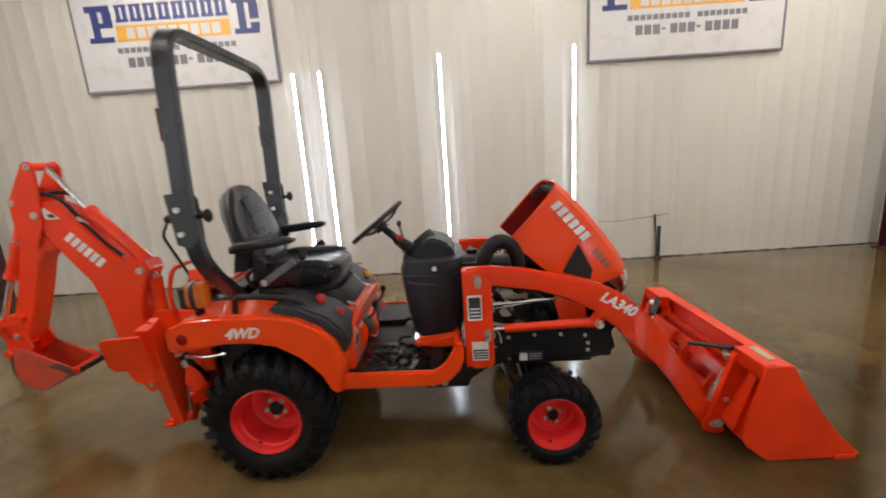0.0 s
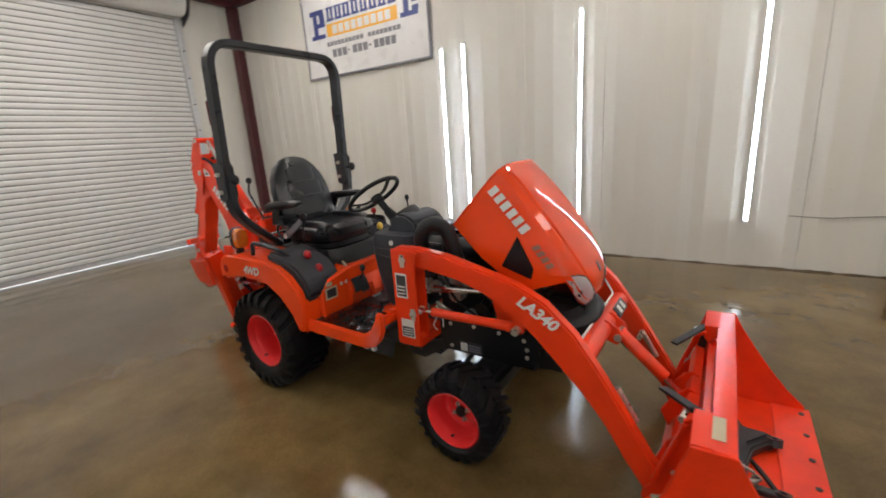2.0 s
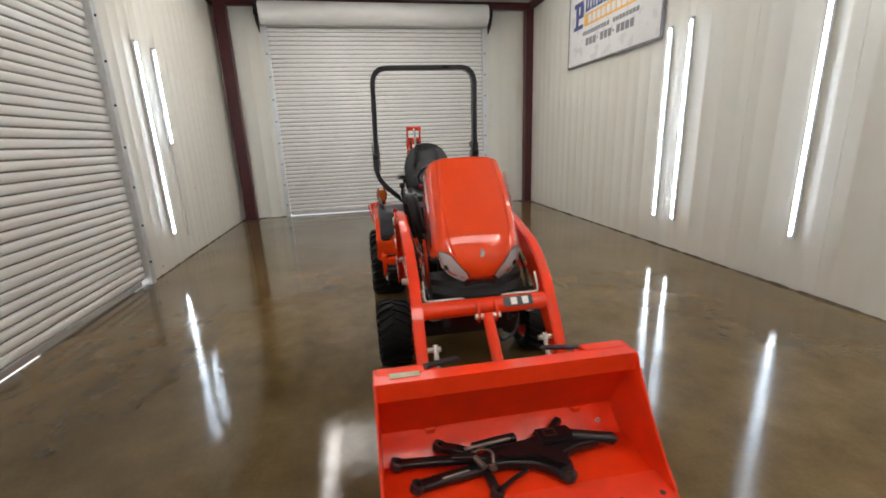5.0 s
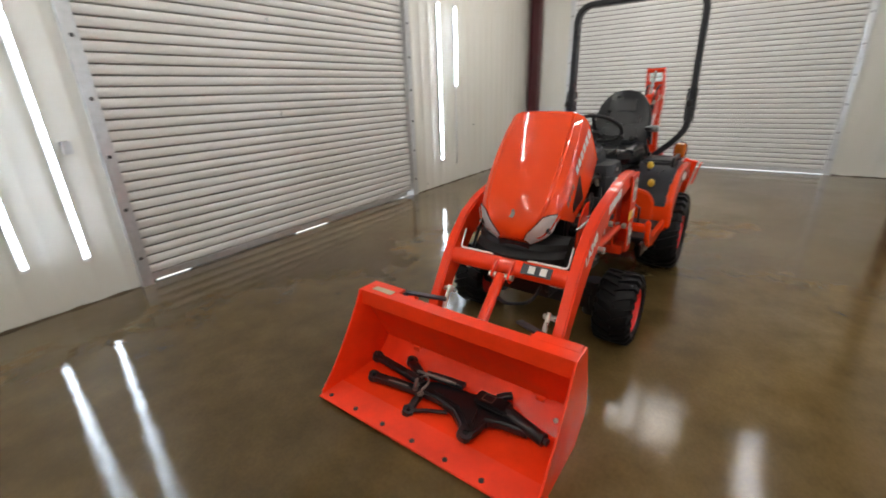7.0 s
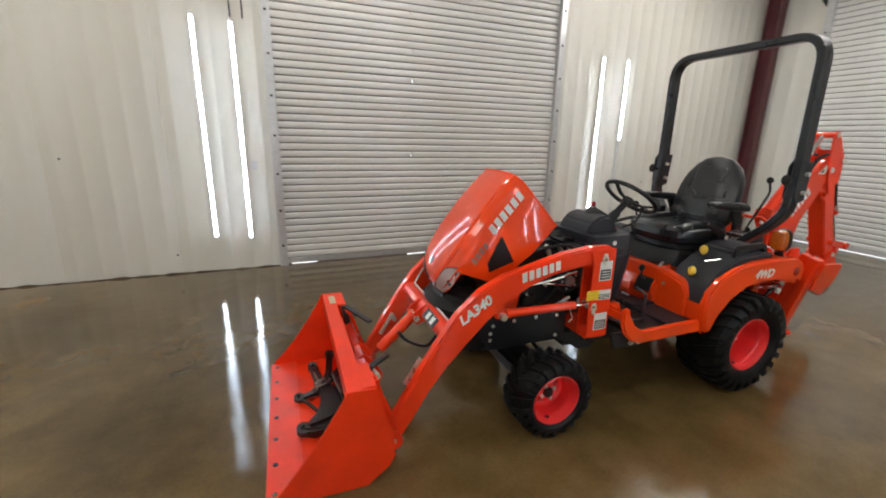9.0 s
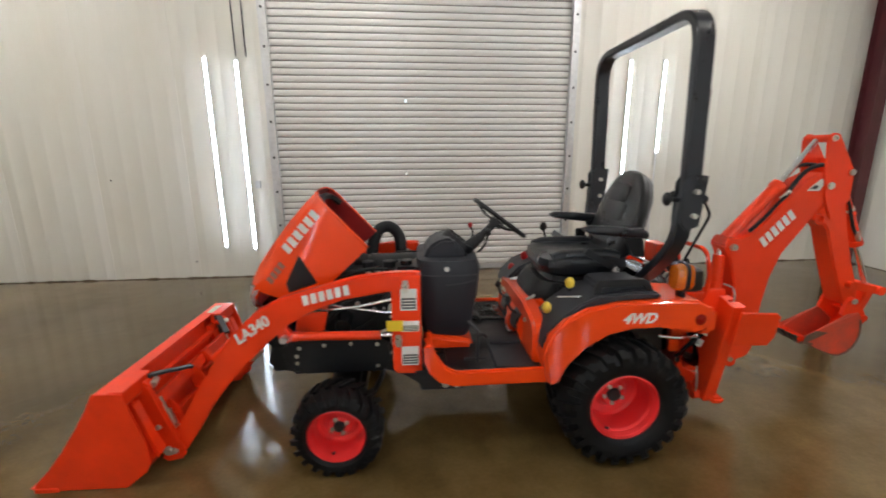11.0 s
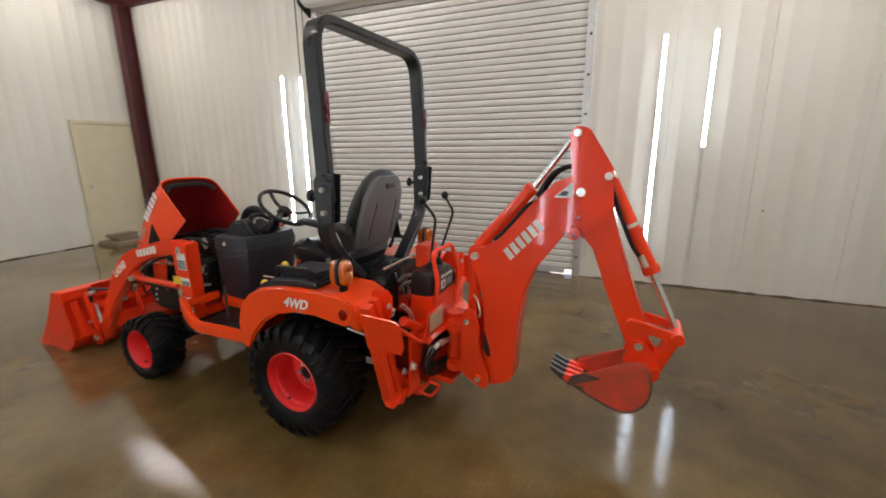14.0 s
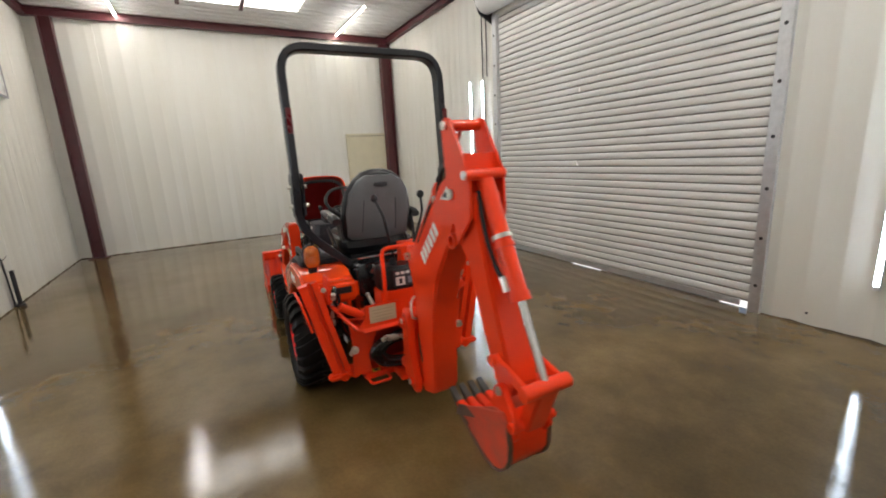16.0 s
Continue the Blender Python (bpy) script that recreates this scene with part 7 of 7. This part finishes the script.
# stick
STICK = [(-1.315, 1.60), (-1.34, 1.64), (-1.385, 1.635), (-1.46, 1.52), (-1.515, 1.43), (-1.520, 1.36), (-1.525, 1.26), (-1.588, 1.05), (-1.648, 0.88), (-1.722, 0.70), (-1.728, 0.655), (-1.70, 0.60), (-1.655, 0.60), (-1.62, 0.645), (-1.52, 0.88), (-1.445, 1.08),
         (-1.40, 1.13), (-1.345, 1.135), (-1.325, 1.17), (-1.36, 1.28), (-1.335, 1.42)]
bm = B()
for y0, y1 in ((-0.083, -0.071), (0.071, 0.083)):
    plate(bm, [(-1.315, 1.60), (-1.34, 1.64), (-1.385, 1.635), (-1.46, 1.52), (-1.515, 1.43), (-1.520, 1.36), (-1.522, 1.26), (-1.42, 1.15), (-1.36, 1.28), (-1.335, 1.42)], y0, y1, 0.004)
plate(bm, STICK[5:19], -0.06, 0.06, 0.008)
box(bm, -1.48, -1.42, -0.08, 0.08, 1.40, 1.44, 0.006)
box(bm, -1.46, -1.44, -0.08, 0.08, 1.27, 1.50, 0.004)
stick = tp("backhoe_stick", bm, IMPLEMENT, label="orange backhoe stick hanging down")
for x, z, r in ((-1.35, 1.61, 0.022), (-1.495, 1.42, 0.022), (-1.38, 1.345, 0.026), (-1.685, 0.635, 0.022)):
    part("stick_pin", rod(B(), (x, -0.088, z), (x, 0.088, z), r, 16), IMPLEMENT, stick)
    for q in SIDES:
        part("pin_end", rod(B(), (x, q * 0.088, z), (x, q * 0.095, z), r * 0.8, 12), ZINC, stick)
part("hose_eye", lathe(B(), [(0.022, -0.01), (0.032, -0.01), (0.032, 0.01), (0.022, 0.01)], 18, (-1.36, 0.075, 1.15), closed=True), IMPLEMENT, stick)
# bucket cylinder
bm = rod(B(), (-1.500, 0, 1.395), (-1.707, 0, 0.985), 0.034, 20)
rod(bm, (-1.697, 0, 1.005), (-1.712, 0, 0.975), 0.039, 20)
rod(bm, (-1.6135, 0, 1.17), (-1.621, 0, 1.155), 0.040, 20)
cyl = tp("bucket_cylinder", bm, IMPLEMENT, label="orange bucket cylinder")
part("piston_rod", rod(B(), (-1.707, 0, 0.985), (-1.835, 0, 0.715), 0.016, 14), CHROME, cyl, "chrome piston rod")
part("clamp_band", rod(B(), (-1.598, 0, 1.20), (-1.6055, 0, 1.186), 0.0395, 20), ZINC, cyl)
part("cylinder_pipe", tube(B(), smooth_path([(-1.512, 0.04, 1.36), (-1.565, 0.05, 1.22), (-1.618, 0.045, 1.10), (-1.672, 0.035, 1.03)]), 0.009, 8), HOSE, cyl)
part("cylinder_fitting", rod(B(), (-1.656, 0.04, 1.06), (-1.682, 0.04, 1.01), 0.013, 8), ZINC, cyl)
# link bars
bm = B()
for y0, y1 in ((-0.085, -0.068), (0.068, 0.085)):
    plate(bm, [(-1.63, 0.735), (-1.65, 0.765), (-1.845, 0.72), (-1.86, 0.69), (-1.845, 0.675), (-1.65, 0.715)], y0, y1, 0.004)
rod(bm, (-1.84, -0.10, 0.70), (-1.84, 0.10, 0.70), 0.028, 18)
rod(bm, (-1.645, -0.095, 0.74), (-1.645, 0.095, 0.74), 0.022, 16)
tp("link_bar", bm, IMPLEMENT, label="orange bucket link bars")
bm = plate(B(), [(-1.815, 0.71), (-1.865, 0.69), (-1.79, 0.50), (-1.735, 0.51)], -0.045, 0.045, 0.006)
tp("push_link", bm, IMPLEMENT)
# digging bucket: lip at the front, belly below, hung from the stick's end
HB = 0.086
BELLY = [(-1.400, 0.380), (-1.455, 0.350), (-1.530, 0.314), (-1.590, 0.291), (-1.642, 0.284), (-1.690, 0.300), (-1.727, 0.336), (-1.752, 0.385), (-1.756, 0.450), (-1.744, 0.520), (-1.718, 0.562)]
INSIDE = [(-1.396, 0.391), (-1.459, 0.361), (-1.534, 0.325), (-1.592, 0.303), (-1.640, 0.296), (-1.683, 0.310), (-1.717, 0.342), (-1.740, 0.387), (-1.744, 0.449), (-1.733, 0.516), (-1.708, 0.556)]
TOPLINE = [(-1.655, 0.553), (-1.56, 0.500), (-1.415, 0.422)]
dig = tp("backhoe_bucket", plate(B(), BELLY + INSIDE[::-1], -HB, HB, 0.002), BUCKET_PAINT, label="worn orange digging bucket with steel teeth")
for s in SIDES:
    part("side_plate", plate(B(), BELLY + TOPLINE, *mirrored(HB, HB + 0.008, s), 0.002), SCUFFED, dig, "scuffed faded orange side plate")
    part("side_cutter", plate(B(), [(-1.385, 0.378), (-1.400, 0.424), (-1.56, 0.502), (-1.715, 0.566), (-1.742, 0.530), (-1.56, 0.446)], *mirrored(HB + 0.0085, HB + 0.017, s), 0.002), SCUFFED, dig)
    part("wear_edge", plate(B(), [(-1.375, 0.366), (-1.392, 0.424), (-1.455, 0.456), (-1.535, 0.440), (-1.455, 0.402)], *mirrored(HB + 0.0175, HB + 0.0195, s), 0.0005), WORN, dig, "worn bare steel edge")
    part("belly_edge", sweep(B(), [(x, s * (HB + 0.006), z - 0.004) for x, z in BELLY[:10]], rect(0.018, 0.009)), WORN, dig, "worn dark lower edge")
part("cutting_lip", plate(B(), [(-1.372, 0.372), (-1.372, 0.384), (-1.46, 0.370), (-1.46, 0.356)], -HB - 0.012, HB + 0.012, 0.002), WORN, dig, "worn steel lip")
for k in range(4):
    y = -HB + 0.012 + k * 0.0493
    shank = part("tooth_shank", plate(B(), [(-1.44, 0.366), (-1.44, 0.402), (-1.365, 0.420), (-1.345, 0.402), (-1.372, 0.368)], y - 0.016, y + 0.016, 0.004), BUCKET_PAINT, dig)
    part("tooth", plate(B(), [(-1.385, 0.372), (-1.375, 0.412), (-1.335, 0.424), (-1.284, 0.447), (-1.279, 0.443), (-1.318, 0.402), (-1.345, 0.382)], y - 0.015, y + 0.015, 0.003), WORN_DARK, shank, "worn dark steel tooth")
bm = B()
for y0, y1 in ((-0.085, -0.062), (0.062, 0.085)):
    plate(bm, [(-1.62, 0.55), (-1.645, 0.63), (-1.675, 0.66), (-1.71, 0.65), (-1.785, 0.545), (-1.785, 0.49), (-1.752, 0.45)], y0, y1, 0.004)
rod(bm, (-1.765, -0.10, 0.525), (-1.765, 0.10, 0.525), 0.020, 14)
part("hanger", bm, BUCKET_PAINT, dig)

# ---- loose hitch parts lying in the loader bucket ----
hitch = holder("hitch_linkage", "loose black steel hitch linkage parts lying in the bucket", "hitch parts", pose(0, 0, 0, 0, 0, -1.4))


def bar(x0, y0, z0, x1, y1, z1, w, h, mat=FRAMEBLACK, name="bar", label=""):
    bm = sweep(B(), [(x0, y0, z0), ((x0 + x1) / 2, (y0 + y1) / 2, (z0 + z1) / 2 + 0.004), (x1, y1, z1)], rect(w, h, 0.3), up=(0, 0, 1))
    return part(name, bm, mat, hitch, label)


body = [(2.475, -0.22), (2.425, -0.12), (2.405, 0.06), (2.375, 0.17), (2.368, 0.26), (2.415, 0.31), (2.435, 0.40), (2.490, 0.41), (2.505, 0.28), (2.530, 0.215), (2.590, 0.215), (2.640, 0.200), (2.648, 0.150), (2.610, 0.120), (2.560, 0.050), (2.535, -0.06), (2.540, -0.20)]
part("mount_plate", plate(B(), body, 0.026, 0.078, 0.012, axis="z", segments=3), FRAMEBLACK, hitch, "black cast mounting plate")
part("plate_rib", plate(B(), [(2.50, -0.10), (2.46, 0.02), (2.45, 0.10), (2.50, 0.16), (2.61, 0.19), (2.615, 0.165), (2.54, 0.07), (2.52, -0.08)], 0.076, 0.092, 0.006, axis="z"), FRAMEBLACK, hitch)
part("plate_boss", box(B(), 2.385, 2.478, 0.105, 0.285, 0.074, 0.108, 0.012), FRAMEBLACK, hitch)
win = B()
for x0, x1, y0, y1 in ((2.405, 2.411, 0.145, 0.205), (2.449, 2.455, 0.145, 0.205), (2.411, 2.449, 0.145, 0.151), (2.411, 2.449, 0.199, 0.205)):
    box(win, x0, x1, y0, y1, 0.107, 0.111, 0.001)
part("plate_window", win, WORN, hitch, "thin worn square frame")
part("round_tube", rod(B(), (2.425, 0.24, 0.078), (2.478, 0.475, 0.060), 0.030, 18), FRAMEBLACK, hitch, "black round tube end")
part("tube_end", rod(B(), (2.476, 0.468, 0.060), (2.482, 0.492, 0.059), 0.017, 14), DARK_STEEL, hitch)
bar(2.485, -0.17, 0.070, 2.440, -0.535, 0.068, 0.042, 0.030)
bar(2.520, -0.17, 0.050, 2.553, -0.450, 0.042, 0.050, 0.034)
bar(2.385, -0.335, 0.076, 2.455, -0.215, 0.082, 0.046, 0.034)
bar(2.430, -0.20, 0.088, 2.402, 0.015, 0.088, 0.040, 0.026)
bar(2.520, -0.165, 0.046, 2.645, -0.147, 0.036, 0.036, 0.026)
bar(2.640, -0.14, 0.036, 2.555, 0.02, 0.040, 0.018, 0.014)
bar(2.395, 0.20, 0.094, 2.350, 0.255, 0.104, 0.034, 0.028)
bar(2.470, -0.30, 0.088, 2.510, -0.16, 0.094, 0.030, 0.024)
part("steel_bar", sweep(B(), [(2.452, -0.24, 0.106), (2.425, -0.02, 0.104)], circle(0.008, 10)), WORN_ZINC, hitch)
part("steel_bar", sweep(B(), [(2.553, -0.36, 0.062), (2.535, -0.24, 0.066)], circle(0.006, 10)), WORN_ZINC, hitch)
bm = tube(B(), smooth_path([(2.475, -0.215, 0.090), (2.470, -0.170, 0.112), (2.505, -0.130, 0.116), (2.555, -0.135, 0.100)]), 0.0065, 8)
box(bm, 2.545, 2.580, -0.155, -0.122, 0.072, 0.094, 0.008)
rod(bm, (2.500, -0.205, 0.098), (2.560, -0.175, 0.090), 0.013, 12)
part("shackle", bm, WORN_ZINC, hitch, "dull bright metal shackle")
for x, y, z, r in ((2.438, -0.550, 0.068, 0.030), (2.556, -0.470, 0.043, 0.030), (2.652, -0.147, 0.038, 0.028), (2.378, -0.345, 0.078, 0.030), (2.640, 0.172, 0.060, 0.034)):
    bm = lathe(B(), [(r * 0.42, -0.016), (r, -0.016), (r, 0.016), (r * 0.42, 0.016)], 18, (0, 0, 0), closed=True)
    part("eye_end", bm, DARK_STEEL, hitch, at=Matrix.Translation((x, y, z)) @ Matrix.Rotation(radians(70), 4, "X"))
thing("loose_bolt", bolt(B(), (2.352, 0.416, 0.060), (0.5, 0, 0.86), 0.009, 0.012), ZINC, "small bright bolt lying in the bucket", "bolt")

# pipes, hoses and fittings between fender and backhoe
for s in SIDES:
    tp("steel_pipe", tube(B(), smooth_path([(-0.25, s * 0.40, 0.60), (-0.36, s * 0.405, 0.588), (-0.463, s * 0.40, 0.592)]), 0.009, 8), CHROME, label="bright steel pipe")
    tp("frame_hose", tube(B(), smooth_path([(-0.47, s * 0.39, 0.78), (-0.53, s * 0.41, 0.70), (-0.49, s * 0.40, 0.60), (-0.43, s * 0.36, 0.50), (-0.44, s * 0.30, 0.40)]), 0.012, 8), GLOSSBLACK, label="black hydraulic hose")
    tp("frame_hose", tube(B(), smooth_path([(-0.44, s * 0.37, 0.74), (-0.50, s * 0.375, 0.66), (-0.455, s * 0.37, 0.54), (-0.41, s * 0.33, 0.44)]), 0.011, 8), GLOSSBLACK)
    for k in range(4):
        x, z = -0.555 + 0.027 * k, 0.765 - 0.062 * k
        tp("coupling_and_glint", rod(B(), (x, s * 0.42, z), (x + 0.014, s * 0.42, z - 0.034), 0.014, 10), ZINC, label="bright hose couplings and glints")
    tp("thin_wire", tube(B(), smooth_path([(-0.470, s * 0.42, 0.43), (-0.478, s * 0.425, 0.35), (-0.485, s * 0.42, 0.26)]), 0.004, 6), ZINC)
tp("white_tag", box(B(), -0.395, -0.310, 0.328, 0.333, 0.375, 0.412, 0.001), DECAL, label="white tag behind the tyre")
tp("hydraulic_valve", box(B(), -0.46, -0.36, -0.20, 0.10, 0.60, 0.70, 0.012), IMPLEMENT)
bm = box(B(), 1.272, 1.403, -0.272, -0.2695, 0.400, 0.460)
plate_label = tp("side_label", bm, DECAL_DARK, label="dark data label with a pale corner")
part("label_panel", box(B(), 1.278, 1.318, -0.2735, -0.272, 0.408, 0.452), DECAL, plate_label)
for k in range(3):
    part("label_line", box(B(), 1.328, 1.394, -0.2735, -0.272, 0.412 + 0.014 * k, 0.418 + 0.014 * k), SIGNGREY, plate_label)
